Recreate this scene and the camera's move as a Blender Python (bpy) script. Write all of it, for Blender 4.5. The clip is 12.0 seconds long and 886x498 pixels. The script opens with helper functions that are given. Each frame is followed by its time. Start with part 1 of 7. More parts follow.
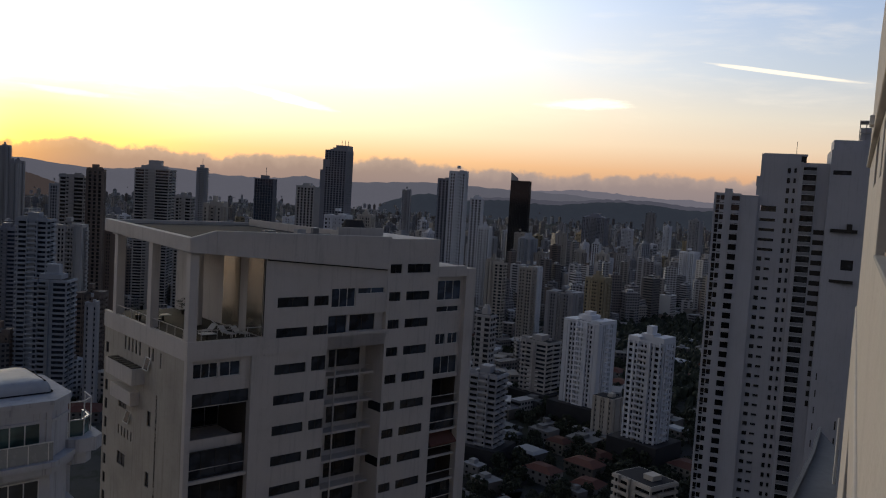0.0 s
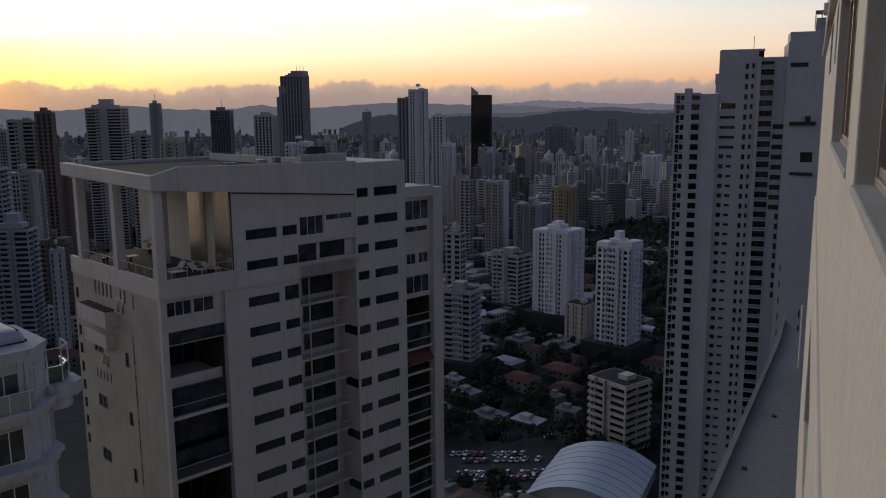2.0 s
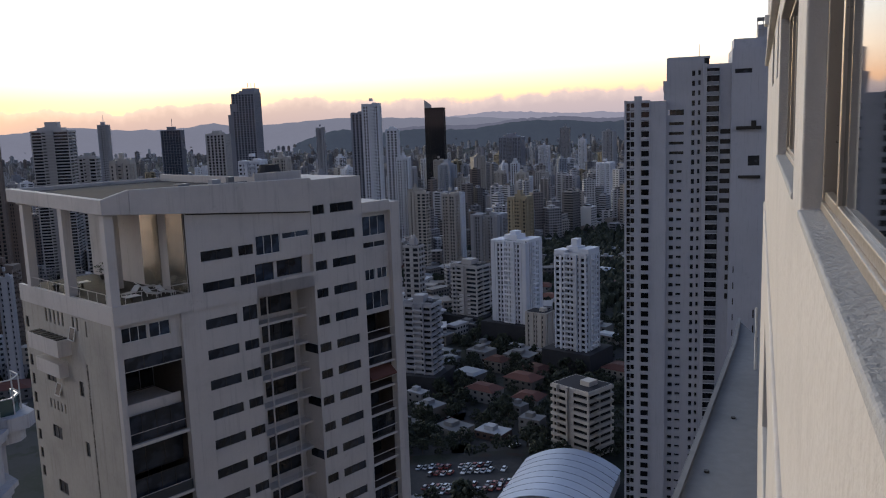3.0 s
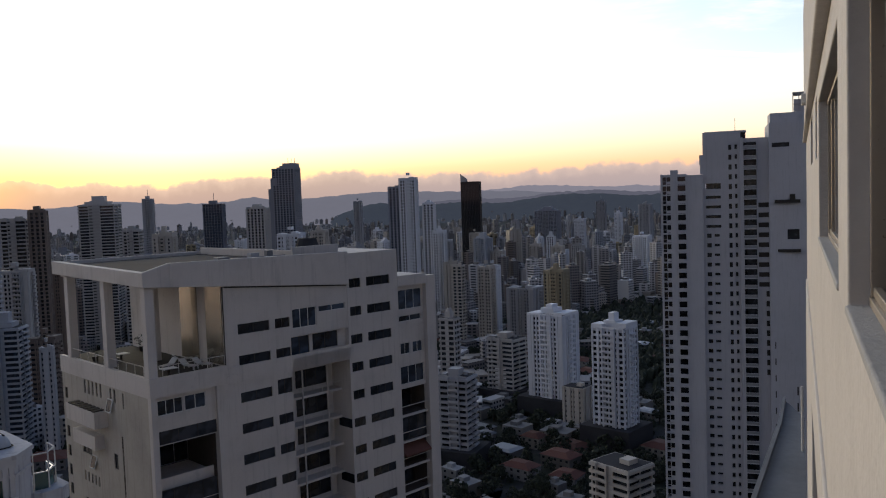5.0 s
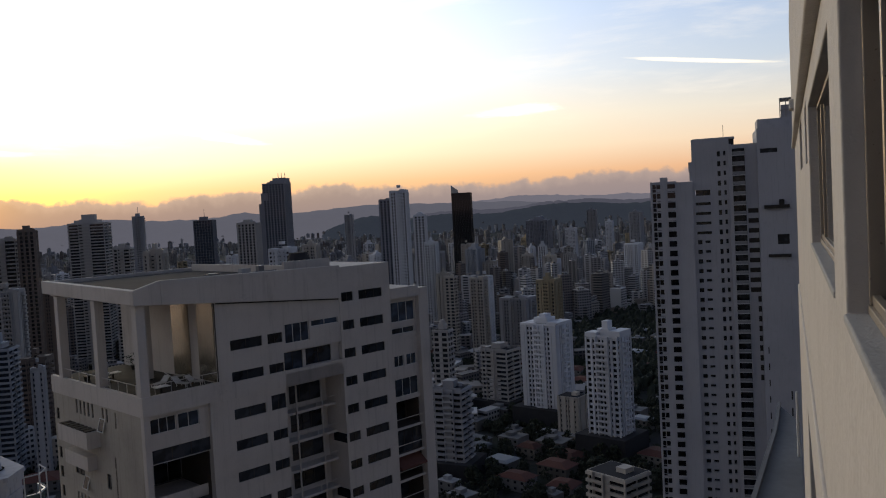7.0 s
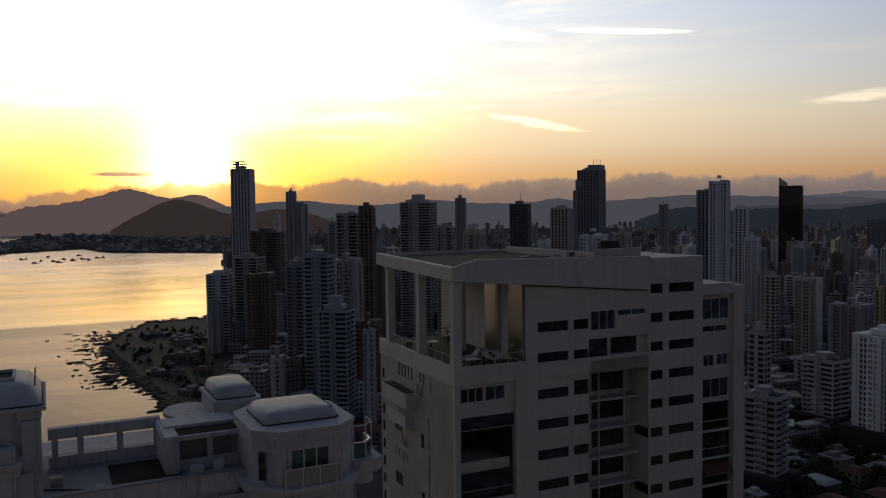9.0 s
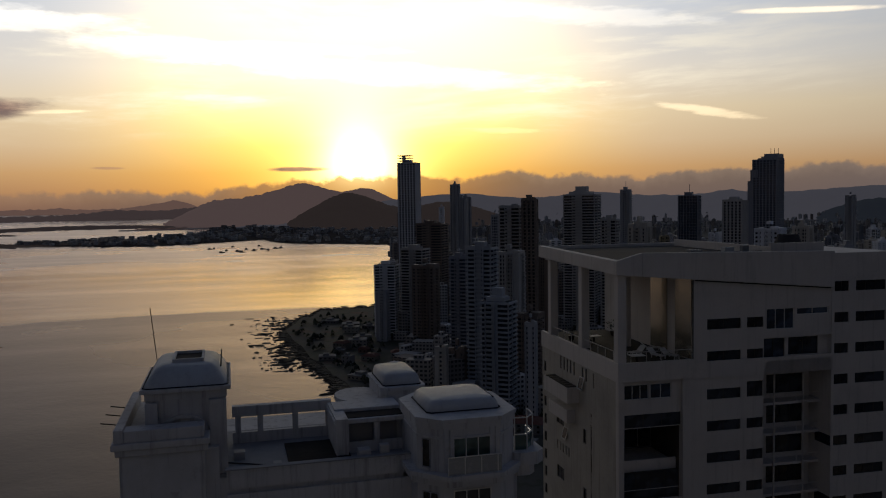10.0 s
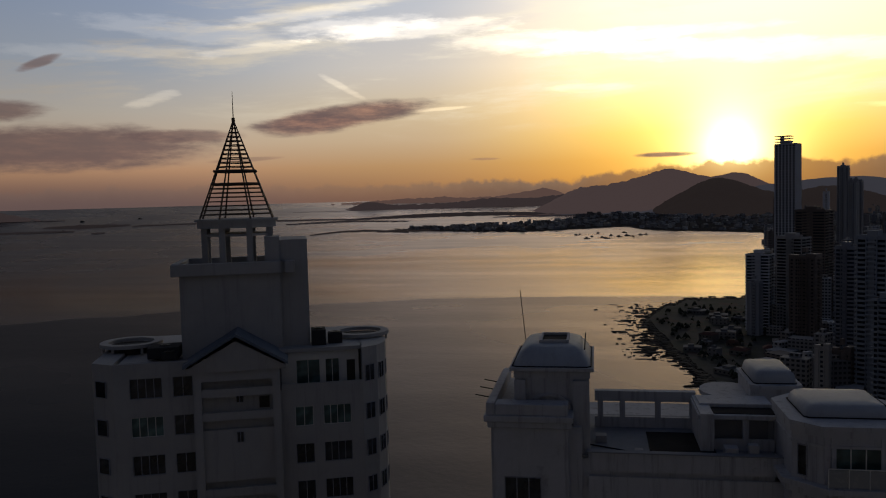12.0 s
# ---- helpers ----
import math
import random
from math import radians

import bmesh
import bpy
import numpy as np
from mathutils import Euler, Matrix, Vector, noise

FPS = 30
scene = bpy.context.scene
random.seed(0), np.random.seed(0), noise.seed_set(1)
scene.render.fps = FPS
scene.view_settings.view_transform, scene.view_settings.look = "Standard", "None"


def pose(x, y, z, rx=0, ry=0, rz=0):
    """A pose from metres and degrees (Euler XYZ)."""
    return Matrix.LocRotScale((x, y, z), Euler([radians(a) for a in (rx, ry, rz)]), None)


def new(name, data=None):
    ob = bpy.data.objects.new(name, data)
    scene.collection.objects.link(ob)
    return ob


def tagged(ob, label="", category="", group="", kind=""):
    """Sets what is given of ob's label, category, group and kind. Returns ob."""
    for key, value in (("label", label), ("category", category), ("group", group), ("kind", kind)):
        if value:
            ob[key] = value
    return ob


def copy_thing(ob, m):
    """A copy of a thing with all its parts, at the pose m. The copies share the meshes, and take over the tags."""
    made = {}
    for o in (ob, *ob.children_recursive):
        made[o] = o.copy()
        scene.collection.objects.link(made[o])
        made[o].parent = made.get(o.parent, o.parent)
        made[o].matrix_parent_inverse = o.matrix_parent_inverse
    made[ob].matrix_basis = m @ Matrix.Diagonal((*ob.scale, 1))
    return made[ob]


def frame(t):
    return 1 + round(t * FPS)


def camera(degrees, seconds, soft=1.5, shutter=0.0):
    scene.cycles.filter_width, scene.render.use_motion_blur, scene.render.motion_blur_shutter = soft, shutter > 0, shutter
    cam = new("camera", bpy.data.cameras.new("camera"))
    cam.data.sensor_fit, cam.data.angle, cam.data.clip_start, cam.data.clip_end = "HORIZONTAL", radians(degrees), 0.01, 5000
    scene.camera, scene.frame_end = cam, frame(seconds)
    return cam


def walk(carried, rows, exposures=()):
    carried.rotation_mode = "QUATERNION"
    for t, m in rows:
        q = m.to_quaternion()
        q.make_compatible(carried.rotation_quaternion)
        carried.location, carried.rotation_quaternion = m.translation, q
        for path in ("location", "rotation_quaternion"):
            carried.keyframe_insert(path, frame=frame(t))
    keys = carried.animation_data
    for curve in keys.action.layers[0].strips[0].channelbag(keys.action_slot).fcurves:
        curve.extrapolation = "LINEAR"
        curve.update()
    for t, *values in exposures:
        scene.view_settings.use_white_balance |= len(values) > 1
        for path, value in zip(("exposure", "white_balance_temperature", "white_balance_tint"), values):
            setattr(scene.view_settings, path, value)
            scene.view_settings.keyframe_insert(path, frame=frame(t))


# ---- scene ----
cam = camera(57.23, 12.0, soft=1.1)
PATH = [
    (0, -0.025, -0.038, 139.906, 86.09, -3.49, 1.04),
    (0.5, -0.023, -0.054, 139.896, 86.64, -3.79, 1.33),
    (1, -0.021, -0.070, 139.887, 86.61, -2.53, 0.17),
    (1.5, -0.011, -0.045, 139.871, 84.51, -1.68, -0.07),
    (2, -0.012, -0.062, 139.875, 80.49, 0.41, -1.71),
    (2.5, -0.007, -0.064, 139.906, 76.36, 3.25, -2.37),
    (2.7, 0.001, -0.036, 139.947, 78.89, 1.84, -4.97),
    (4.3, 0.017, 0.023, 140.030, 84.31, 2.20, -4.16),
    (4.5, 0.019, 0.030, 140.041, 84.76, 2.43, -2.81),
    (5, 0.012, 0.031, 140.076, 86.53, 2.00, -2.40),
    (5.5, -0.006, -0.009, 140.104, 88.71, 2.34, -3.43),
    (6, 0.055, 0.114, 140.086, 87.86, 2.21, -6.43),
    (6.5, 0.024, 0.088, 140.089, 85.86, 2.27, -7.79),
    (7, 0.030, 0.122, 140.087, 87.32, 3.10, -3.03),
    (7.2, 0.035, 0.117, 140.109, 87.58, 3.84, -0.60),
    (8.8, 0.003, 0.128, 140.109, 87.44, 0.37, 15.93),
    (9, -0.001, 0.129, 140.109, 87.15, 0.70, 18.77),
    (9.5, -0.011, 0.133, 140.109, 86.77, 0.58, 25.10),
    (10, -0.021, 0.136, 140.109, 86.77, 0.88, 30.20),
    (10.5, -0.025, 0.137, 140.109, 86.95, 0.38, 35.83),
    (11, -0.025, 0.137, 140.109, 87.45, 1.34, 43.60),
    (11.5, -0.025, 0.137, 140.109, 87.32, 1.21, 48.96),
    (12, -0.025, 0.137, 140.109, 86.35, 1.49, 55.52),
]
EXPOSURES = [(0.0, -0.1, 6500, 10), (1.0, -0.25, 6500, 10), (1.5, -0.38, 6500, 10), (1.9, -0.06, 6380, 11), (2.3, 0.36, 6180, 11), (2.7, 0.92, 6080, 11), (4.3, 0.92, 6200, 11), (5.0, 0.58, 6400, 10), (6.0, -0.02, 6560, 10), (6.5, -0.15, 6500, 10), (7.2, 0.08, 6500, 10), (8.8, -0.66, 6500, 10), (9.5, -1.12, 6500, 10), (10.5, -1.42, 6500, 11), (12.0, -1.58, 6500, 12)]
walk(cam, [(r[0], pose(*r[1:])) for r in PATH], EXPOSURES)

# ---- sky, sun ----
SUN_AZ, SUN_EL = 36.0, 2.6
EYE_Z = 140.0


class Graph:
    """Small helper that strings shader nodes together."""

    def __init__(self, tree):
        self.tree = tree

    def node(self, kind):
        return self.tree.nodes.new(kind)

    def plug(self, socket, value):
        if isinstance(value, bpy.types.NodeSocket):
            self.tree.links.new(value, socket)
        else:
            socket.default_value = value

    def math(self, op, a, b=0.0, c=0.0, clamp=False):
        n = self.node("ShaderNodeMath")
        n.operation, n.use_clamp = op, clamp
        for s, v in zip(n.inputs, (a, b, c)):
            self.plug(s, v)
        return n.outputs[0]

    def add(self, a, b):
        return self.math("ADD", a, b)

    def sub(self, a, b):
        return self.math("SUBTRACT", a, b)

    def mul(self, a, b):
        return self.math("MULTIPLY", a, b)

    def step(self, x, lo, hi, a=0.0, b=1.0):
        n = self.node("ShaderNodeMapRange")
        n.interpolation_type = "SMOOTHSTEP"
        for key, v in (("Value", x), ("From Min", lo), ("From Max", hi), ("To Min", a), ("To Max", b)):
            self.plug(n.inputs[key], v)
        return n.outputs["Result"]

    def vec(self, x, y, z=0.0):
        n = self.node("ShaderNodeCombineXYZ")
        for s, v in zip(n.inputs, (x, y, z)):
            self.plug(s, v)
        return n.outputs[0]

    def noise(self, v, scale, detail=4.0, rough=0.55):
        n = self.node("ShaderNodeTexNoise")
        self.plug(n.inputs["Vector"], v)
        n.inputs["Scale"].default_value, n.inputs["Detail"].default_value, n.inputs["Roughness"].default_value = scale, detail, rough
        return n.outputs["Fac"]

    def mix(self, f, a, b, mode="MIX"):
        n = self.node("ShaderNodeMix")
        n.data_type, n.blend_type = "RGBA", mode
        for s, v in ((n.inputs[0], f), (n.inputs[6], a), (n.inputs[7], b)):
            self.plug(s, v)
        return n.outputs[2]

    def ramp(self, f, stops):
        n = self.node("ShaderNodeValToRGB")
        self.plug(n.inputs[0], f)
        el = n.color_ramp.elements
        while len(el) < len(stops):
            el.new(0.5)
        for e, (p, c) in zip(el, stops):
            e.position, e.color = p, (*c, 1.0)
        return n.outputs[0]

    def scale(self, colour, k):
        n = self.node("ShaderNodeVectorMath")
        n.operation = "SCALE"
        self.plug(n.inputs[0], colour)
        self.plug(n.inputs[3], k)
        return n.outputs[0]

    def plus(self, a, b):
        n = self.node("ShaderNodeVectorMath")
        n.operation = "ADD"
        self.plug(n.inputs[0], a)
        self.plug(n.inputs[1], b)
        return n.outputs[0]


def make_sky():
    world = bpy.data.worlds.new("sunset_sky")
    world.use_nodes = True
    scene.world = world
    g = Graph(world.node_tree)
    out = world.node_tree.nodes["Background"]
    way = g.node("ShaderNodeTexCoord").outputs["Generated"]
    split = g.node("ShaderNodeSeparateXYZ")
    g.plug(split.inputs[0], way)
    x, y, z = split.outputs
    el = g.mul(g.math("ARCSINE", z), 57.2958)
    az = g.mul(g.math("ARCTAN2", g.mul(x, -1.0), y), 57.2958)
    off = g.math("ABSOLUTE", g.sub(az, SUN_AZ))
    off = g.math("MINIMUM", off, g.sub(360.0, off))
    up = g.math("MAXIMUM", el, 0.0)

    sky = g.node("ShaderNodeTexSky")
    sky.sky_type, sky.sun_disc = "NISHITA", False
    sky.sun_elevation, sky.sun_rotation = radians(SUN_EL), radians(-SUN_AZ)
    sky.altitude, sky.air_density, sky.dust_density, sky.ozone_density = 140, 1.0, 1.6, 2.0
    base = g.scale(sky.outputs[0], 0.05)

    # dusk colours by height: at the sun, a hand's width off, to the side, behind
    rise = g.math("DIVIDE", up, 45.0)
    heights = (0.0, 0.05, 0.09, 0.135, 0.20, 0.29, 0.40, 0.62, 1.0)

    def column(*colours):
        return g.ramp(rise, list(zip(heights, colours)))

    near = column((0.66, 0.27, 0.08), (1.45, 0.76, 0.12), (2.4, 1.55, 0.30), (3.3, 2.4, 0.95), (4.0, 3.2, 1.9), (3.6, 3.15, 2.5), (2.5, 2.45, 2.35), (0.66, 0.72, 0.84), (0.07, 0.105, 0.175))
    mid = column((0.56, 0.29, 0.19), (1.05, 0.64, 0.32), (1.38, 1.03, 0.66), (1.72, 1.38, 0.90), (1.80, 1.66, 1.46), (1.52, 1.60, 1.72), (1.10, 1.25, 1.48), (0.38, 0.47, 0.61), (0.06, 0.095, 0.165))
    side = column((0.34, 0.20, 0.17), (0.76, 0.43, 0.26), (0.84, 0.64, 0.47), (0.78, 0.70, 0.60), (0.56, 0.62, 0.71), (0.45, 0.55, 0.74), (0.36, 0.45, 0.60), (0.15, 0.205, 0.30), (0.055, 0.082, 0.145))
    back = column((0.030, 0.036, 0.065), (0.040, 0.042, 0.074), (0.046, 0.047, 0.085), (0.048, 0.053, 0.096), (0.048, 0.056, 0.108), (0.046, 0.058, 0.114), (0.046, 0.062, 0.121), (0.044, 0.062, 0.128), (0.044, 0.062, 0.128))
    left = g.step(az, 40.0, 70.0)
    colour = g.mix(g.step(off, 3.0, 22.0), near, mid)
    side = g.scale(side, g.step(az, 42.0, 64.0, 1.0, 1.6))
    colour = g.mix(g.step(off, g.add(9.0, g.mul(left, 9.0)), g.sub(63.0, g.mul(left, 23.0))), colour, side)
    colour = g.mix(g.step(off, g.sub(56.0, g.mul(left, 8.0)), g.sub(112.0, g.mul(left, 46.0))), colour, back)
    colour = g.plus(colour, base)
    # the glow round the sun, which stands on the low cloud bank
    de = g.sub(el, SUN_EL)
    de = g.mul(de, g.step(de, -0.5, 0.5, 1.4, 0.75))
    r2 = g.math("SQRT", g.add(g.math("POWER", g.mul(off, 0.9), 2.0), g.math("POWER", de, 2.0)))
    colour = g.plus(colour, g.scale((1.0, 0.72, 0.06), g.mul(g.math("EXPONENT", g.mul(r2, -0.28)), 2.2)))
    colour = g.plus(colour, g.scale((1.0, 0.88, 0.45), g.mul(g.math("EXPONENT", g.mul(r2, -0.75)), 16.0)))

    ae = g.vec(az, el)
    wob = g.noise(ae, 0.55, 5.0, 0.6)
    fine = g.noise(g.vec(g.mul(az, 0.35), g.mul(el, 1.5)), 1.1, 6.0, 0.62)

    def streak(a0, e0, half, thick, tilt, soft=0.5, rag=2.2):
        """A cloud streak: 1 inside, fading out, with a ragged outline."""
        c, s = math.cos(radians(tilt)), math.sin(radians(tilt))
        da, dh = g.sub(az, a0), g.sub(el, e0)
        p = g.math("DIVIDE", g.sub(g.mul(da, c), g.mul(dh, s)), half)
        q = g.math("DIVIDE", g.add(g.mul(da, s), g.mul(dh, c)), thick)
        d = g.add(g.math("POWER", p, 2.0), g.math("POWER", q, 2.0))
        d = g.add(d, g.mul(g.sub(fine, 0.5), rag))
        return g.step(d, 1.0, 1.0 - soft)

    # thin high cloud, drawn out sideways
    bend = g.mul(g.sub(g.noise(g.vec(g.mul(az, 0.03), g.mul(el, 0.06)), 1.0, 2.0), 0.5), 2.4)
    flow = g.vec(g.mul(g.add(az, g.mul(el, 1.6)), 0.055), g.add(g.mul(el, 0.30), bend))
    cirrus = g.noise(flow, 1.0, 7.0, 0.62)
    wisps = g.noise(g.vec(g.mul(g.add(az, g.mul(el, 2.2)), 0.12), g.add(g.mul(el, 0.9), bend)), 1.0, 6.0, 0.65)
    veil = g.mul(g.step(g.add(g.mul(cirrus, 0.65), g.mul(wisps, 0.35)), 0.47, 0.64), g.mul(g.step(el, 3.5, 8.0), g.step(el, 60.0, 25.0)))
    veil = g.mul(veil, g.step(az, 2.0, 30.0, 0.22, 0.75))
    colour = g.mix(veil, colour, g.mix(g.step(off, 10.0, 48.0), (3.2, 2.9, 2.2, 1), (1.35, 1.18, 0.95, 1)))
    for a0, e0, half, thick, tilt, amount in (
            (34.0, 9.0, 18.0, 0.9, -4.5, 0.9), (41.0, 10.6, 9.0, 0.5, -1.0, 0.6), (12.4, 5.9, 3.8, 0.35, -11.0, 0.9), (57.5, 11.5, 8.5, 0.75, 3.0, 0.9), (61.0, 11.7, 6.5, 0.9, 4.0, 0.9), (46.5, 10.3, 10.0, 1.0, -2.0, 0.9), (64.5, 12.6, 7.0, 0.5, 8.0, 0.6), (62.4, 7.8, 1.9, 0.28, -29.0, 0.5), (72.0, 11.3, 9.0, 0.9, -4.0, 0.35), (78.0, 9.8, 8.0, 0.6, 2.0, 0.25), (74.8, 6.9, 2.0, 0.45, 16.0, 0.45),
            (45.5, 7.2, 3.5, 0.4, 0.0, 0.5), (-8.4, 6.7, 3.4, 0.45, 2.0, 0.6), (26.0, 5.0, 3.0, 0.25, -2.0, 0.5), (20.0, 12.5, 9.0, 0.8, -6.0, 0.5),
            (68.0, 10.3, 5.0, 0.4, 8.0, 0.4), (56.0, 6.1, 2.6, 0.16, 3.0, 0.7)):
        colour = g.mix(g.mul(streak(a0, e0, half, thick, tilt, 0.9), amount), colour, g.plus(g.scale(colour, 1.25), (0.70, 0.57, 0.35)))
    for a0, e0, half, thick, tilt, light in ((-21.0, 9.0, 5.6, 0.17, -7.4, 1.0), (6.2, 11.75, 5.0, 0.24, -3.8, 2.2)):
        colour = g.mix(g.mul(streak(a0, e0, half, thick, tilt, 0.9, 1.1), 0.9), colour, (1.5 * light, 1.3 * light, 1.0 * light, 1))
    # dark low clouds, lit from below by the sun
    for a0, e0, half, thick, tilt, amount in ((62.2, 5.8, 7.2, 0.95, 6.5, 0.95), (64.8, 5.2, 4.2, 0.85, 4.0, 0.85), (80.5, 3.7, 11.0, 1.8, 1.0, 0.92), (73.0, 4.5, 4.5, 0.55, 0.0, 0.8), (85.0, 5.9, 4.6, 0.85, 4.0, 0.85), (81.5, 9.0, 1.6, 0.36, 23.0, 0.75),
                                              (40.3, 2.5, 2.3, 0.22, 0.0, 0.9), (52.5, 2.6, 1.3, 0.12, 0.0, 0.5), (69.0, 2.9, 3.0, 0.18, 3.0, 0.4)):
        lit = g.mix(g.mul(g.step(fine, 0.35, 0.75), g.step(az, 76.0, 62.0, 0.25, 1.0)), (0.46, 0.31, 0.29, 1), (1.10, 0.60, 0.42, 1))
        colour = g.mix(g.mul(streak(a0, e0, half, thick, tilt, 0.8, 1.0), amount), colour, lit)
    # the sky dims towards the open sea
    colour = g.scale(colour, g.step(az, 68.0, 86.0, 1.0, 0.82))
    # dull haze low over the sea, away from the sun
    haze = g.mul(g.step(el, 2.6, 0.0), g.step(az, 55.0, 82.0))
    colour = g.mix(g.mul(haze, 0.75), colour, (0.36, 0.235, 0.22, 1))
    # cumulus bank along the horizon
    lumps = g.noise(g.vec(g.mul(az, 0.33), 3.0), 1.0, 3.0, 0.55)
    swell = g.noise(g.vec(g.mul(az, 0.09), 8.0), 1.0, 2.0, 0.5)
    puffs = g.noise(ae, 0.95, 5.0, 0.6)
    top = g.add(g.add(-0.05, g.add(g.mul(lumps, 1.5), g.mul(swell, 1.5))), g.mul(puffs, 1.15))
    top = g.sub(top, g.mul(g.step(az, 33.0, 50.0), 0.9))
    bank = g.step(g.sub(top, el), -0.05, 0.34)
    bank = g.mul(bank, g.step(az, 66.0, 46.0, 0.25, 1.0))
    tone = g.mix(g.step(g.sub(top, el), 0.0, 1.1), (0.44, 0.36, 0.32, 1), (0.27, 0.235, 0.235, 1))
    tone = g.mix(g.step(az, 12.0, -8.0, 0.0, 0.8), tone, g.mix(g.step(g.sub(top, el), 0.0, 1.0), (0.40, 0.335, 0.325, 1), (0.27, 0.25, 0.275, 1)))
    tone = g.mix(g.step(off, 13.0, 2.0, 0.0, 0.85), tone, (1.0, 0.40, 0.10, 1))
    colour = g.mix(g.mul(bank, 0.80), colour, tone)
    g.plug(out.inputs["Color"], colour)
    out.inputs["Strength"].default_value = 1.0


make_sky()

# ---- materials ----
def surface(name, base, rough=0.7, metal=0.0, vary=0.25, stain=0.25, grain=3.0, bump=0.1, spec=0.4, tint=0.0, coords="Object", streaks=0.0, uneven=0.0):
    """Paint, concrete, stone: two scales of stain and grain on a base colour."""
    m = bpy.data.materials.new(name)
    m.use_nodes = True
    g = Graph(m.node_tree)
    bsdf = m.node_tree.nodes["Principled BSDF"]
    v = g.node("ShaderNodeTexCoord").outputs[coords]
    big = g.noise(v, grain * 0.07, 5.0, 0.6)
    small = g.noise(v, grain, 4.0, 0.65)
    c = g.mix(g.mul(g.step(big, 0.42, 0.75), stain), (*base, 1), tuple(b * 0.55 for b in base) + (1,))
    c = g.mix(g.mul(small, vary), c, tuple(b * 0.6 for b in base) + (1,))
    if streaks:
        # rain streaks running down the face
        s = g.node("ShaderNodeSeparateXYZ")
        g.plug(s.inputs[0], v)
        run = g.noise(g.vec(g.mul(s.outputs[0], 1.9), g.mul(s.outputs[1], 1.9), g.mul(s.outputs[2], 0.11)), 1.0, 5.0, 0.7)
        spots = g.noise(v, grain * 0.22, 6.0, 0.7)
        c = g.mix(g.mul(g.step(run, 0.50, 0.72), streaks), c, tuple(b * 0.42 for b in base) + (1,))
        c = g.mix(g.mul(g.step(spots, 0.60, 0.70), streaks * 0.8), c, tuple(b * 0.5 for b in base) + (1,))
    if tint:
        rnd = g.node("ShaderNodeObjectInfo").outputs["Random"]
        c = g.scale(c, g.step(rnd, 0.0, 1.0, 1.0 - tint, 1.0 + tint))
    g.plug(bsdf.inputs["Base Color"], c)
    g.plug(bsdf.inputs["Roughness"], g.step(small, 0.2, 0.8, max(0.02, rough - 0.1), min(1.0, rough + 0.1)))
    bsdf.inputs["Metallic"].default_value = metal
    bsdf.inputs["Specular IOR Level"].default_value = spec
    if bump:
        b = g.node("ShaderNodeBump")
        b.inputs["Strength"].default_value, b.inputs["Distance"].default_value = bump, 0.03
        g.plug(b.inputs["Height"], small)
        if uneven:
            b.inputs["Distance"].default_value = 0.03 * uneven
            g.plug(b.inputs["Height"], g.add(g.mul(small, 1.0 / uneven), g.noise(v, grain * 0.16, 3.0, 0.6)))
        g.plug(bsdf.inputs["Normal"], b.outputs[0])
    return m


def glazing(name, base, rough=0.06):
    """Dark window glass over an unlit room."""
    m = bpy.data.materials.new(name)
    m.use_nodes = True
    g = Graph(m.node_tree)
    bsdf = m.node_tree.nodes["Principled BSDF"]
    v = g.node("ShaderNodeTexCoord").outputs["Object"]
    rnd = g.node("ShaderNodeObjectInfo").outputs["Random"]
    c = g.mix(g.step(g.noise(v, 0.6, 2.0), 0.45, 0.6), (*base, 1), tuple(b * 2.2 for b in base) + (1,))
    g.plug(bsdf.inputs["Base Color"], g.scale(c, g.step(rnd, 0.0, 1.0, 0.6, 1.6)))
    bsdf.inputs["Roughness"].default_value = rough
    bsdf.inputs["Specular IOR Level"].default_value = 0.5
    return m


WHITE = surface("white_render", (0.62, 0.61, 0.59), 0.75, grain=2.0, stain=0.3)
NB_WALL = surface("warm_white_render", (0.53, 0.495, 0.468), 0.75, vary=0.2, grain=3.5, stain=0.32, streaks=0.34)
WALL_PAINT = surface("cream_wall_paint", (0.60, 0.56, 0.515), 0.8, vary=0.24, grain=16.0, stain=0.24, bump=0.32, uneven=3.5)
SILL_PAINT = surface("grey_sill_paint", (0.42, 0.41, 0.40), 0.8, vary=0.30, grain=30.0, stain=0.3, bump=0.5)
TRIM = surface("aluminium_frame", (0.40, 0.35, 0.29), 0.35, 0.5, grain=40.0, vary=0.1, bump=0.02)
PALETTE = {
    "white": surface("tower_white", (0.68, 0.69, 0.73), 0.75, tint=0.1, grain=0.6),
    "cream": surface("tower_cream", (0.47, 0.43, 0.385), 0.75, tint=0.12, grain=0.6),
    "stone": surface("tower_stone", (0.43, 0.41, 0.40), 0.75, tint=0.12, grain=0.6),
    "grey": surface("tower_grey", (0.37, 0.37, 0.39), 0.75, tint=0.15, grain=0.6),
    "slate": surface("tower_slate", (0.24, 0.25, 0.29), 0.6, tint=0.15, grain=0.6),
    "brown": surface("tower_brown", (0.20, 0.158, 0.135), 0.75, tint=0.15, grain=0.6),
    "sand": surface("tower_sand", (0.36, 0.30, 0.20), 0.75, tint=0.1, grain=0.6),
    "blue": surface("tower_bluewhite", (0.35, 0.37, 0.41), 0.7, tint=0.1, grain=0.6),
    "dark": surface("tower_dark", (0.03, 0.03, 0.035), 0.35, tint=0.1, grain=0.6),
}
GLASS = glazing("dark_glass", (0.012, 0.014, 0.018))
BLUE_GLASS = glazing("blue_glass", (0.015, 0.022, 0.034))
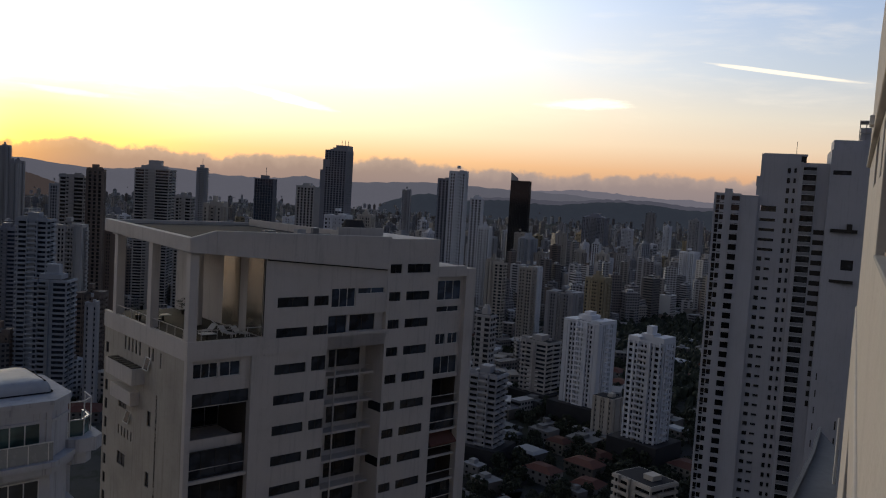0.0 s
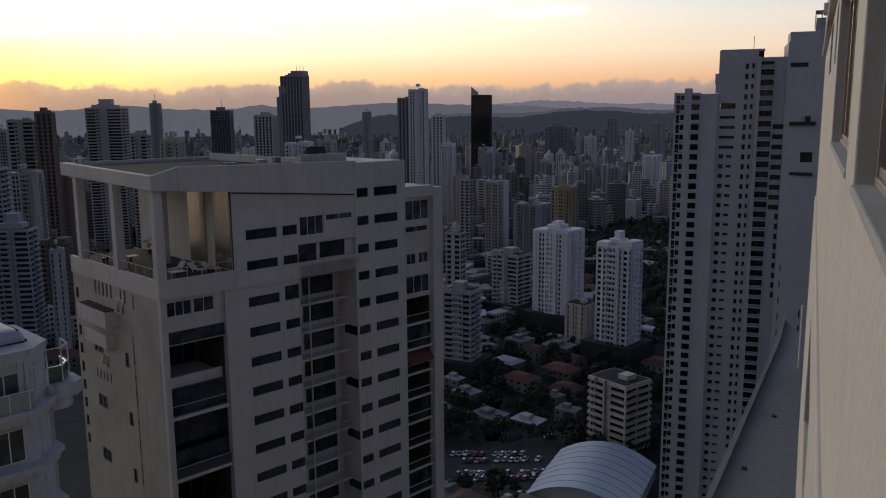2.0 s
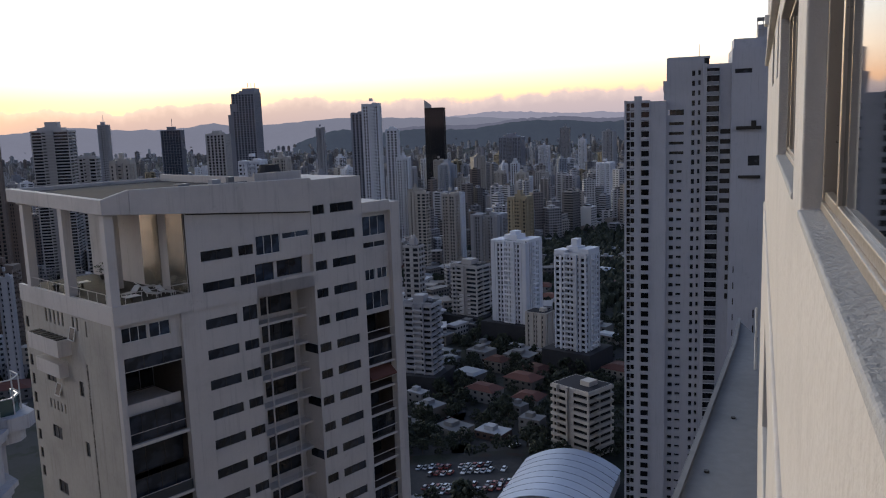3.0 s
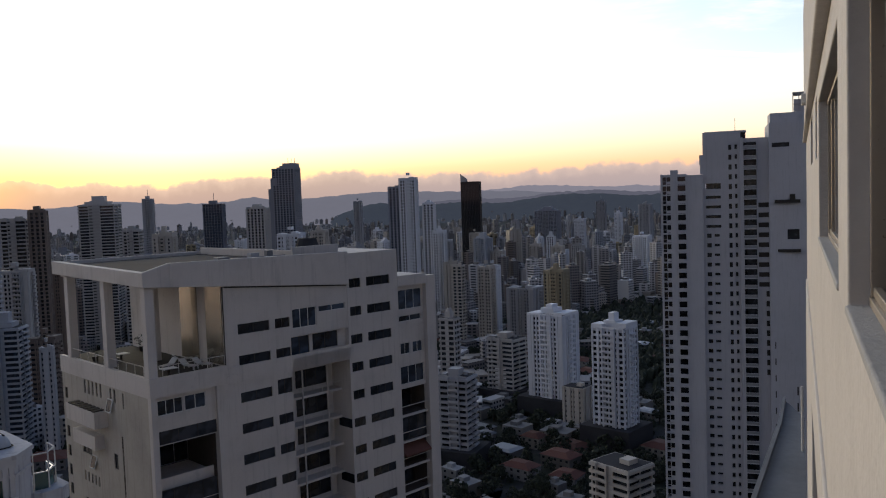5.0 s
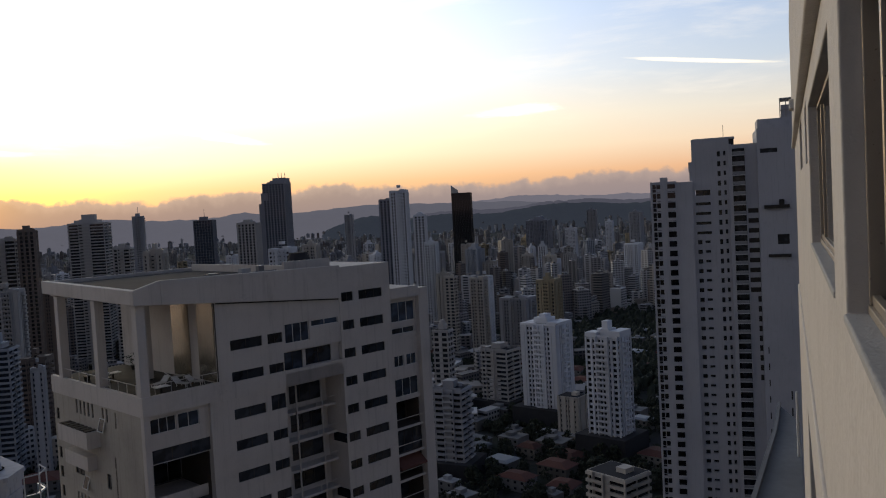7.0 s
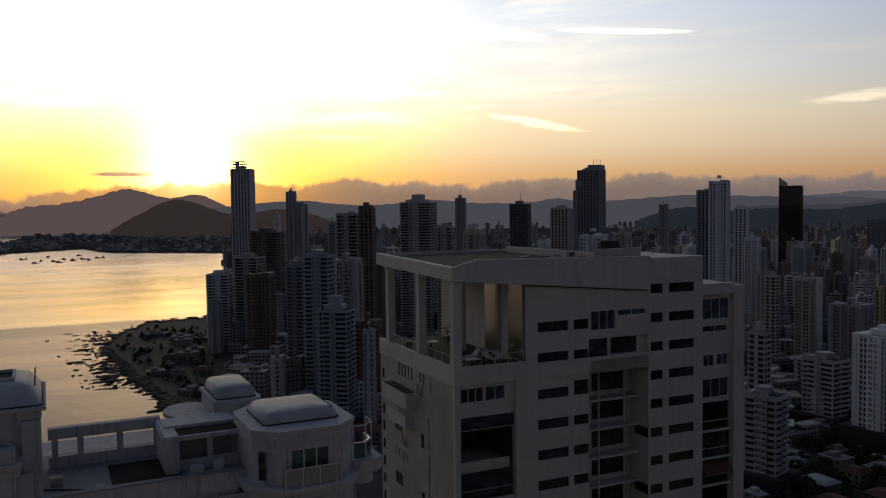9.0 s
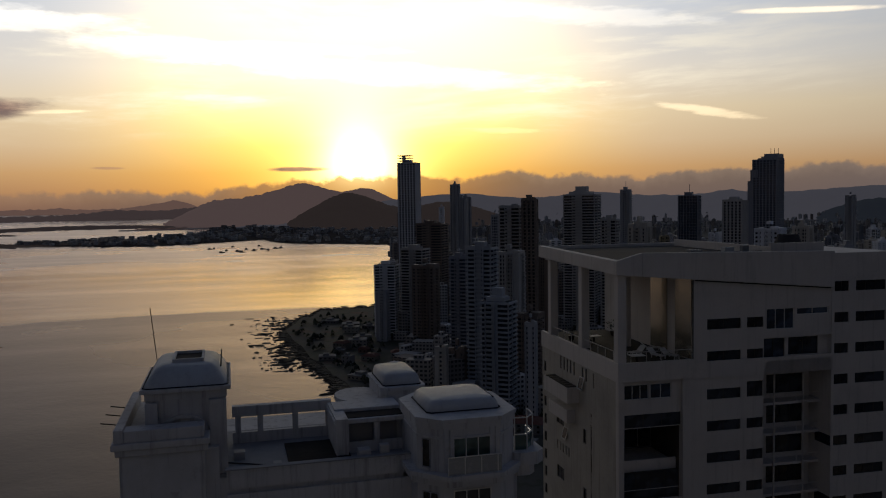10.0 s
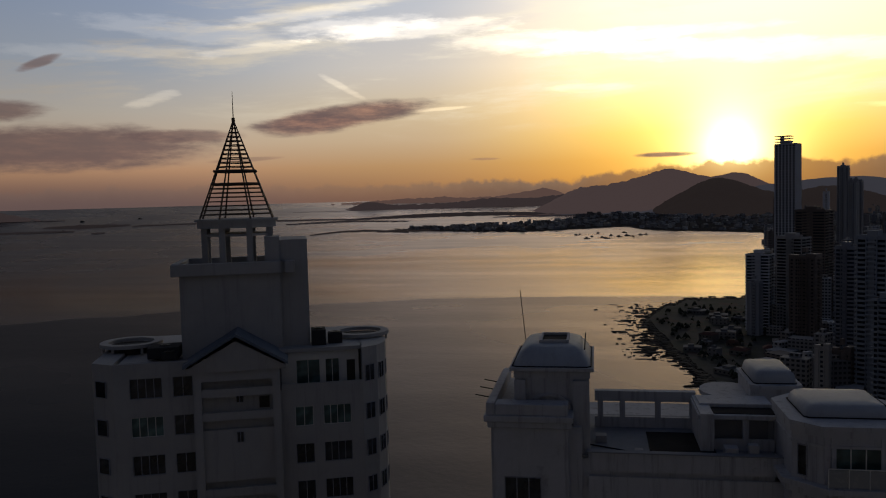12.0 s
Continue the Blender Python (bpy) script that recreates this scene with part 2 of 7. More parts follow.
GREEN_GLASS = glazing("green_glass", (0.03, 0.055, 0.055))
ROOF_GREY = surface("roof_grey", (0.20, 0.20, 0.205), 0.9, grain=2.6, stain=0.7, vary=0.45)
ROOF_TILE = surface("red_roof", (0.12, 0.05, 0.038), 0.85, grain=1.2, tint=0.25)
ROOF_DARK = surface("dark_roof_felt", (0.05, 0.05, 0.055), 0.95, grain=1.2, stain=0.5, spec=0.08)
HOUSE_WALLS = [surface("house_cream", (0.24, 0.22, 0.195), 0.85, tint=0.35, grain=0.8), surface("house_grey", (0.18, 0.175, 0.175), 0.85, tint=0.35, grain=0.8), surface("house_brick", (0.13, 0.085, 0.07), 0.85, tint=0.25, grain=0.8)]
ROOF_METAL = surface("sheet_roof", (0.24, 0.25, 0.27), 0.6, 0.1, grain=0.7, tint=0.45, stain=0.5)
ASPHALT = surface("asphalt", (0.035, 0.035, 0.038), 0.9, grain=0.4, tint=0.0)
DARK_METAL = surface("dark_metal", (0.05, 0.045, 0.04), 0.6, 0.6, grain=6.0)
ROCK = surface("shore_rock", (0.045, 0.040, 0.035), 0.9, grain=0.15, vary=0.6, stain=0.6)


def leaf_stuff():
    m = bpy.data.materials.new("foliage")
    m.use_nodes = True
    g = Graph(m.node_tree)
    bsdf = m.node_tree.nodes["Principled BSDF"]
    isl = g.node("ShaderNodeNewGeometry").outputs["Random Per Island"]
    g.plug(bsdf.inputs["Base Color"], g.ramp(isl, [(0.0, (0.010, 0.015, 0.009)), (0.5, (0.020, 0.028, 0.015)), (1.0, (0.040, 0.046, 0.024))]))
    bsdf.inputs["Roughness"].default_value = 0.8
    return m


FOLIAGE = leaf_stuff()


def land_stuff():
    """Town ground: asphalt, gardens, bare earth."""
    m = bpy.data.materials.new("town_ground")
    m.use_nodes = True
    g = Graph(m.node_tree)
    bsdf = m.node_tree.nodes["Principled BSDF"]
    v = g.node("ShaderNodeTexCoord").outputs["Object"]
    n1, n2, n3 = g.noise(v, 0.016, 4.0), g.noise(v, 0.07, 5.0, 0.7), g.noise(v, 0.5, 3.0)
    c = g.mix(g.step(n1, 0.40, 0.56), (0.018, 0.024, 0.013, 1), (0.032, 0.032, 0.032, 1))
    c = g.mix(g.step(n2, 0.50, 0.62), c, (0.014, 0.020, 0.010, 1))
    c = g.mix(g.mul(g.step(n3, 0.5, 0.8), 0.6), c, (0.045, 0.043, 0.04, 1))
    c = g.mix(g.mul(g.step(g.noise(v, 0.028, 3.0), 0.56, 0.62), 0.8), c, (0.050, 0.024, 0.018, 1))
    g.plug(bsdf.inputs["Base Color"], c)
    bsdf.inputs["Roughness"].default_value = 0.95
    return m


LAND = land_stuff()
# ground across the bay: haze is painted in as a lighter base colour
HAZED_LAND = surface("hazed_far_ground", (0.10, 0.085, 0.075), 0.95, grain=0.06, vary=0.6, stain=0.6, bump=0.0, spec=0.0)


def water_stuff():
    m = bpy.data.materials.new("bay_water")
    m.use_nodes = True
    g = Graph(m.node_tree)
    v = g.node("ShaderNodeTexCoord").outputs["Object"]
    n1, n2 = g.noise(v, 0.22, 3.0), g.noise(v, 0.018, 4.0)
    big = g.noise(v, 0.0022, 3.0)
    out = g.node("ShaderNodeVectorMath")
    out.operation = "LENGTH"
    g.plug(out.inputs[0], v)
    far = out.outputs["Value"]
    # a wind line crosses the bay; inshore of it the water is ruffled
    ruffled = g.step(g.add(far, g.mul(g.sub(g.noise(v, 0.004, 4.0), 0.5), 120.0)), 1135.0, 1112.0)
    calm = g.step(far, 1500.0, 3000.0, 1.0, 0.7)
    rough = g.add(g.add(g.step(big, 0.35, 0.65, 0.08, 0.20), g.mul(ruffled, 0.14)), g.step(far, 1100.0, 2600.0, 0.0, 0.14))
    # reflection is cut by bearing and distance to darken the southern and far water
    side = g.node("ShaderNodeSeparateXYZ")
    g.plug(side.inputs[0], v)
    bearing = g.math("ARCTAN2", g.mul(side.outputs[0], -1.0), side.outputs[1])
    shine = g.mul(g.step(bearing, 0.98, 1.30, 0.88, 0.24), g.step(far, 2500.0, 9000.0, 1.0, 0.6))
    # long slicks and cat's-paws lying across the bay
    slick = g.noise(g.vec(g.mul(g.add(side.outputs[0], side.outputs[1]), 0.0011), g.mul(g.sub(side.outputs[1], side.outputs[0]), 0.0075)), 1.0, 5.0, 0.62)
    shine = g.mul(g.mul(shine, g.step(slick, 0.34, 0.70, 0.84, 1.02)), g.sub(1.0, g.mul(ruffled, 0.24)))
    b = g.node("ShaderNodeBump")
    b.inputs["Distance"].default_value = 1.0
    g.plug(b.inputs["Strength"], g.mul(calm, 0.32))
    g.plug(b.inputs["Height"], g.add(g.mul(n1, 0.30), g.mul(n2, 1.5)))
    gloss, deep, fres, mix = g.node("ShaderNodeBsdfGlossy"), g.node("ShaderNodeBsdfDiffuse"), g.node("ShaderNodeFresnel"), g.node("ShaderNodeMixShader")
    fres.inputs["IOR"].default_value = 1.33
    deep.inputs["Color"].default_value = (0.014, 0.022, 0.032, 1)
    gloss.inputs["Color"].default_value = (0.96, 0.82, 0.74, 1)
    g.plug(gloss.inputs["Roughness"], rough)
    for n in (gloss, deep, fres):
        g.plug(n.inputs["Normal"], b.outputs[0])
    g.plug(mix.inputs[0], g.mul(fres.outputs[0], shine))
    g.plug(mix.inputs[1], deep.outputs[0])
    g.plug(mix.inputs[2], gloss.outputs[0])
    g.plug(m.node_tree.nodes["Material Output"].inputs["Surface"], mix.outputs[0])
    return m


WATER = water_stuff()


def far_block_stuff():
    """Far buildings: pale walls with rows of windows too small to build."""
    m = bpy.data.materials.new("far_facades")
    m.use_nodes = True
    g = Graph(m.node_tree)
    bsdf = m.node_tree.nodes["Principled BSDF"]
    geo = g.node("ShaderNodeNewGeometry")
    isl = geo.outputs["Random Per Island"]
    split = g.node("ShaderNodeSeparateXYZ")
    g.plug(split.inputs[0], g.node("ShaderNodeTexCoord").outputs["Object"])
    x, y, z = split.outputs
    flat = g.node("ShaderNodeSeparateXYZ")
    g.plug(flat.inputs[0], geo.outputs["Normal"])
    row = g.step(g.math("FRACT", g.math("DIVIDE", z, 3.2)), 0.46, 0.54)
    col = g.step(g.math("FRACT", g.math("DIVIDE", g.add(x, y), 4.1)), 0.36, 0.42)
    hole = g.mul(g.mul(row, col), g.step(flat.outputs[2], 0.5, 0.4))
    wall = g.ramp(isl, [(0.0, (0.12, 0.11, 0.11)), (0.25, (0.42, 0.38, 0.34)), (0.45, (0.22, 0.22, 0.24)), (0.65, (0.62, 0.61, 0.61)), (0.85, (0.40, 0.39, 0.40)), (1.0, (0.17, 0.13, 0.11))])
    g.plug(bsdf.inputs["Base Color"], g.mix(hole, wall, (0.02, 0.022, 0.026, 1)))
    bsdf.inputs["Roughness"].default_value = 0.8
    return m


FAR_WALLS = far_block_stuff()


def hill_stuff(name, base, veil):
    """Far wooded hills; the haze of kilometres of evening air is put in as emission."""
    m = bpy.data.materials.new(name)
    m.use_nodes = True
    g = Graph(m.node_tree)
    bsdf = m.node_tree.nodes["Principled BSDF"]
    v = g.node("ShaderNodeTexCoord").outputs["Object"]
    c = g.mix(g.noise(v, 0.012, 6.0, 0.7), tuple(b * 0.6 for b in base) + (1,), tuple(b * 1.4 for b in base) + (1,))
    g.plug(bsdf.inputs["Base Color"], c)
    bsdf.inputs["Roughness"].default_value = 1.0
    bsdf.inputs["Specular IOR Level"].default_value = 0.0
    # haze colour glows from the hillside itself, no air is modelled
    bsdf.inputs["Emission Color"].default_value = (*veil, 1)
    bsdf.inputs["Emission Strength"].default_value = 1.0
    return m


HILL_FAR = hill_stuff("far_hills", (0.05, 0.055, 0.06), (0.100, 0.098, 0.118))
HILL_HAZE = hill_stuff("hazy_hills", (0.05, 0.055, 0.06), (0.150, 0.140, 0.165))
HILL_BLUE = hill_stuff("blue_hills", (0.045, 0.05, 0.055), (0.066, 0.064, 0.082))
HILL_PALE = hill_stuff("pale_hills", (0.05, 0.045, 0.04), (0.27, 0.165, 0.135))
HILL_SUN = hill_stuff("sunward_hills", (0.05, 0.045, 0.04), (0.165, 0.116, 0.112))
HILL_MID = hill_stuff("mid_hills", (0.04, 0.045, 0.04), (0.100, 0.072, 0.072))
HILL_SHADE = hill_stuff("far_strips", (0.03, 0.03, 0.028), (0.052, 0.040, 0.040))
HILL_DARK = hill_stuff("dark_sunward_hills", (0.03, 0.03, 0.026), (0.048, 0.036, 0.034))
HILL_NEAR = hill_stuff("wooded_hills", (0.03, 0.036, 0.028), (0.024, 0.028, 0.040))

# ---- building blocks ----
class Build:
    """Vertices and faces of one mesh."""

    def __init__(self):
        self.v, self.f = [], []

    def box(self, x0, x1, y0, y1, z0, z1):
        n = len(self.v)
        self.v += [(x0, y0, z0), (x1, y0, z0), (x1, y1, z0), (x0, y1, z0), (x0, y0, z1), (x1, y0, z1), (x1, y1, z1), (x0, y1, z1)]
        self.f += [(n, n + 3, n + 2, n + 1), (n + 4, n + 5, n + 6, n + 7), (n, n + 1, n + 5, n + 4), (n + 1, n + 2, n + 6, n + 5), (n + 2, n + 3, n + 7, n + 6), (n + 3, n, n + 4, n + 7)]
        return self

    def loop(self, pts, r, n=5):
        """A closed round bar through the points, in one piece."""
        k, m = len(self.v), len(pts)
        mid = sum((Vector(p) for p in pts), Vector()) / m
        for p in pts:
            p = Vector(p)
            out = Vector((p.x - mid.x, p.y - mid.y, 0)).normalized()
            for i in range(n):
                w = 2 * math.pi * i / n
                self.v.append(tuple(p + out * (r * math.cos(w)) + Vector((0, 0, r * math.sin(w)))))
        for a in range(m):
            b = (a + 1) % m
            self.f += [(k + a * n + i, k + b * n + i, k + b * n + (i + 1) % n, k + a * n + (i + 1) % n) for i in range(n)]
        return self

    def collar(self, cx, cy, r0, r1, z0, z1, n=28):
        """A flat ring with thickness, in one piece."""
        k = len(self.v)
        for i in range(n):
            c, q = math.cos(2 * math.pi * i / n), math.sin(2 * math.pi * i / n)
            self.v += [(cx + r1 * c, cy + r1 * q, z0), (cx + r1 * c, cy + r1 * q, z1), (cx + r0 * c, cy + r0 * q, z1), (cx + r0 * c, cy + r0 * q, z0)]
        for i in range(n):
            a, b = k + 4 * i, k + 4 * ((i + 1) % n)
            self.f += [(a + j, b + j, b + (j + 1) % 4, a + (j + 1) % 4) for j in range(4)]
        return self

    def hexa(self, low, top):
        """A block between two quads, each given anticlockwise from above."""
        n = len(self.v)
        self.v += [*low, *top]
        self.f += [(n + 3, n + 2, n + 1, n), (n + 4, n + 5, n + 6, n + 7)] + [(n + i, n + (i + 1) % 4, n + 4 + (i + 1) % 4, n + 4 + i) for i in range(4)]
        return self

    def prism(self, pts, z0, z1, inset=0.0, tops=None):
        """A prism over a plan given anticlockwise; inset draws the top in towards its middle."""
        n, k = len(self.v), len(pts)
        cx, cy = sum(p[0] for p in pts) / k, sum(p[1] for p in pts) / k
        self.v += [(p[0], p[1], z0) for p in pts]
        for i, p in enumerate(pts):
            self.v.append((p[0] + (cx - p[0]) * inset, p[1] + (cy - p[1]) * inset, tops[i] if tops else z1))
        self.f.append(tuple(n + k - 1 - i for i in range(k)))
        self.f.append(tuple(n + k + i for i in range(k)))
        self.f += [(n + i, n + (i + 1) % k, n + k + (i + 1) % k, n + k + i) for i in range(k)]
        return self

    def tube(self, a, b, r, n=6, r2=None):
        a, b = Vector(a), Vector(b)
        d = (b - a).normalized()
        s = d.cross((0, 0, 1) if abs(d.z) < 0.9 else (1, 0, 0)).normalized()
        t = d.cross(s)
        k = len(self.v)
        for p, rad in ((a, r), (b, r if r2 is None else r2)):
            for i in range(n):
                w = 2 * math.pi * i / n
                self.v.append(tuple(p + (s * math.cos(w) + t * math.sin(w)) * rad))
        self.f += [(k + i, k + (i + 1) % n, k + n + (i + 1) % n, k + n + i) for i in range(n)]
        self.f += [tuple(k + n - 1 - i for i in range(n)), tuple(k + n + i for i in range(n))]
        return self

    def holes(self, u0, u1, z0, z1, y0, y1, openings):
        """A wall slab from y0 to y1 with openings (u0, u1, z0, z1) cut through it."""
        us = sorted({u0, u1, *(q for o in openings for q in o[:2] if u0 < q < u1)})
        zs = sorted({z0, z1, *(q for o in openings for q in o[2:] if z0 < q < z1)})
        nu, nz = len(us) - 1, len(zs) - 1

        def solid(i, j):
            if not (0 <= i < nu and 0 <= j < nz):
                return False
            cu, cz = (us[i] + us[i + 1]) / 2, (zs[j] + zs[j + 1]) / 2
            return not any(o[0] < cu < o[1] and o[2] < cz < o[3] for o in openings)

        seen = {}

        def corner(i, j, y):
            key = (i, j, y)
            if key not in seen:
                seen[key] = len(self.v)
                self.v.append((us[i], y, zs[j]))
            return seen[key]

        for i in range(nu):
            for j in range(nz):
                if not solid(i, j):
                    continue
                a, b, c, d = ((i, j), (i + 1, j), (i + 1, j + 1), (i, j + 1))
                self.f.append(tuple(corner(*p, y0) for p in (a, b, c, d)))
                self.f.append(tuple(corner(*p, y1) for p in (d, c, b, a)))
                for (p, q), beyond in (((a, b), (i, j - 1)), ((b, c), (i + 1, j)), ((c, d), (i, j + 1)), ((d, a), (i - 1, j))):
                    if not solid(*beyond):
                        self.f.append((corner(*q, y0), corner(*p, y0), corner(*p, y1), corner(*q, y1)))
        return self

    def mesh(self, name, material, smooth=False):
        me = bpy.data.meshes.new(name)
        me.from_pydata(self.v, [], self.f)
        me.materials.append(material)
        if smooth:
            me.polygons.foreach_set("use_smooth", [True] * len(me.polygons))
        me.update()
        return me


def part(name, build, material, parent=None, label="", smooth=False, kind=""):
    """One mesh object under a thing or a part."""
    data = build if isinstance(build, bpy.types.Mesh) else build.mesh(name, material, smooth)
    ob = new(name, data)
    ob.parent = parent
    return tagged(ob, label=label, kind=kind)


def thing(name, x, y, z, turn, label, category, group="", kind=""):
    """An empty at the base of a thing; its parts hang under it."""
    ob = new(name)
    ob.matrix_world = pose(x, y, z, 0, 0, turn)
    return tagged(ob, label=label, category=category, group=group, kind=kind)


def bevelled(ob, width=0.05, segments=2):
    mod = ob.modifiers.new("worn_edges", "BEVEL")
    mod.width, mod.segments, mod.limit_method = width, segments, "ANGLE"
    return ob


def far_out(d):
    """Beyond 2.5 km distances are drawn together, so that the horizon lies within reach. Gives the distance and the height of the sheet."""
    if d <= 2500:
        return d, 0.0
    r = 2500 + 2400 * (1 - 2500 / d)
    return r, EYE_Z - r * EYE_Z / d


def polar(az, r):
    a = radians(az)
    return -math.sin(a) * r, math.cos(a) * r

# ---- ground, bay, hills ----
def ring_sheet(name, az0, az1, inner, outer, lift, material, steps=240, rings=40, smooth=True, level=False):
    """A sheet of ground or water between two distances, which may depend on the bearing."""
    v, f = [], []
    for i in range(steps + 1):
        az = az0 + (az1 - az0) * i / steps
        a, b = inner(az), outer(az)
        for j in range(rings + 1):
            d = a * (b / a) ** (j / rings)
            r, h = far_out(d)
            v.append((*polar(az, r), h + lift))
    for i in range(steps):
        for j in range(rings):
            k = i * (rings + 1) + j
            f.append((k, k + 1, k + rings + 2, k + rings + 1))
    me = bpy.data.meshes.new(name)
    me.from_pydata(v, [], f)
    me.materials.append(material)
    me.polygons.foreach_set("use_smooth", [smooth] * len(f))
    me.validate()
    if level:
        me.normals_split_custom_set([(0.0, 0.0, 1.0)] * len(me.loops))
    return new(name, me)


def along(az, *pairs):
    """Straight between (bearing, distance) pairs, with a little raggedness."""
    for (a0, d0), (a1, d1) in zip(pairs, pairs[1:]):
        if a0 <= az <= a1:
            d = d0 + (d1 - d0) * (az - a0) / (a1 - a0)
            break
    else:
        d = pairs[0][1] if az < pairs[0][0] else pairs[-1][1]
    return d * (1 + 0.022 * noise.noise((az * 1.3, 0, 0)) + 0.016 * noise.noise((az * 5.1, 7, 0)))


END = 60000.0


def near_shore(az):
    return along(az, (28.0, 2600), (30.5, 1700), (32.5, 1250), (34.5, 1110), (38.5, 1085), (40.0, 1030), (40.9, 965), (41.3, 915))


def inner_shore(az):
    if az < 33.0:
        return 0.05
    return along(az, (33.0, 0.05), (34.0, 430), (36.7, 612), (38.5, 688), (39.7, 761), (40.6, 830), (41.3, 905))


def far_shore(az):
    return along(az, (28.0, 2620), (33.4, 2790), (36.8, 2930), (41.2, 3080), (42.8, 3450), (44.7, 3380), (49.7, 3120), (53.4, 3260), (58.3, 3540), (59.2, 3800))


def far_rim(az):
    return END if az < 40 else far_shore(az) * (1.02 + 8.0 * max(0.0, (47.0 - az) / 7.0) ** 2 + 0.55 * max(0.0, (59.0 - az) / 19.0))


water = ring_sheet("water", -20.0, 200.0, lambda az: 60.0, lambda az: END, -1.5, WATER, 300, 60, level=True)
tagged(water, "calm bay water shining gold under the sunset", "water", kind="structure")
ground = ring_sheet("ground", -200.0, 28.0, lambda az: 0.05, lambda az: END, 0.0, LAND, 240, 50)
tagged(ground, "dark evening ground of streets, gardens and lots", "ground", kind="structure")
spit = ring_sheet("shore_ground", 28.0, 41.3, inner_shore, near_shore, 0.0, LAND, 260, 30)
tagged(spit, "wooded shore land jutting into the bay", "ground", kind="structure")
quay = ring_sheet("quay_ground", 28.0, 160.0, lambda az: 0.05, lambda az: 170.0, 0.3, LAND, 60, 4)
tagged(quay, "dark quay ground below the towers", "ground", kind="structure")
far_land = ring_sheet("far_ground", 28.0, 59.0, far_shore, far_rim, 1.0, HAZED_LAND, 200, 24)
tagged(far_land, "low built-up land across the bay", "ground", kind="structure")


def island(name, az0, az1, el, thick, bend, label):
    """A long low strip of land or causeway on the bay, thickest in its middle."""
    b = Build()
    n = 60
    for i in range(n + 1):
        s = i / n
        az = az0 + (az1 - az0) * s
        e = el + bend * math.sin(math.pi * s) + 0.02 * noise.noise((az * 2.0, el * 9.0, 3.0))
        d = EYE_Z / math.tan(radians(max(0.25, -e)))
        t = thick * (0.06 + 0.94 * math.sin(math.pi * min(1, max(0, s))) ** 0.9) * (0.7 + 0.6 * noise.noise((az * 1.7, 5.0, el)) ** 2)
        for far, h in ((-t, -1.2), (-t * 0.7, 2.0 + 10 * t * abs(noise.noise((az * 3.3, 1, 1)))), (t * 0.7, 2.0), (t, -1.2)):
            d2 = EYE_Z / math.tan(radians(max(0.2, -e - far)))
            r, z = far_out(d2)
            b.v.append((*polar(az, r), z + h))
    for i in range(n):
        for j in range(3):
            k = i * 4 + j
            b.f.append((k, k + 4, k + 5, k + 1))
    # both strip materials carry haze as emission
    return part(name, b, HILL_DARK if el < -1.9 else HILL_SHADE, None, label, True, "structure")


for spec in ((62.5, 45.5, -1.42, 0.17, 0.20), (76.5, 61.0, -1.38, 0.025, 0.06), (64.9, 58.0, -2.42, 0.045, 0.22), (60.2, 48.0, -2.30, 0.20, 0.10), (66.5, 58.0, -1.62, 0.03, 0.1),
             (81.8, 76.6, -1.30, 0.16, 0.0), (86.0, 80.0, -1.58, 0.05, 0.02), (79.0, 78.2, -1.75, 0.03, 0.0)):
    isle = island("island", *spec, "low dark strip of land across the bay")
    tagged(isle, category="island")


def ridge(name, az0, az1, d, crest, material, label, depth=260.0, steps=260, foot=2.4):
    """A range of hills: crest(az) is the bearing's height angle as seen from the tower."""
    b = Build()
    rows = 7
    for i in range(steps + 1):
        az = az0 + (az1 - az0) * i / steps
        ends = min(1.0, min(i, steps - i) / (0.16 * steps))
        top = (crest(az) + 0.075 * noise.noise((az * 2.3, d, 2.0)) + 0.05 * noise.noise((az * 5.3, d, 2.0)) + 0.022 * noise.noise((az * 13.0, d, 5.0))) * ends - 2.0 * (1 - ends) ** 1.5
        for j in range(rows):
            s = j / (rows - 1)
            r = d - depth * (1 - s)
            low = EYE_Z - r * math.tan(radians(foot))
            high = EYE_Z + d * math.tan(radians(top))
            k = s ** 1.4
            z = low + (high - low) * k + 6.0 * noise.noise((az * 1.9, s * 3.0, d)) * s * (1 - s) * 4
            b.v.append((*polar(az, r), z))
        b.v.append((*polar(az, d + 60), EYE_Z - d * 0.05))
    w = rows + 1
    for i in range(steps):
        for j in range(rows):
            k = i * w + j
            b.f.append((k, k + w, k + w + 1, k + 1))
    return tagged(part(name, b, material, None, label, True), category="hills", kind="structure")


def bumps(az, seed, size, rough=0.35):
    return size * (noise.noise((az * 0.16, seed, 0)) + rough * noise.noise((az * 0.55, seed, 4)) + rough * 0.4 * noise.noise((az * 1.7, seed, 9)))


def hump(az, mid, half, height):
    return height * math.exp(-((az - mid) / half) ** 2)


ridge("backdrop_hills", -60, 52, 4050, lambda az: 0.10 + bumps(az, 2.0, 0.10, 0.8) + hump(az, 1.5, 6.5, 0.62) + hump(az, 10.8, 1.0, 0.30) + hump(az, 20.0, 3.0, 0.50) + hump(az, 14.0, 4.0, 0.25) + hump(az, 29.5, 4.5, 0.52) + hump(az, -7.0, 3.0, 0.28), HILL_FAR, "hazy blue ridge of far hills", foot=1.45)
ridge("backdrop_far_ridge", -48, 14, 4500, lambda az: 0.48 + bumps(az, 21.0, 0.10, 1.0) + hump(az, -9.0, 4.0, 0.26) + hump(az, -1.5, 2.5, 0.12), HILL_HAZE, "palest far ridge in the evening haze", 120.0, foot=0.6)
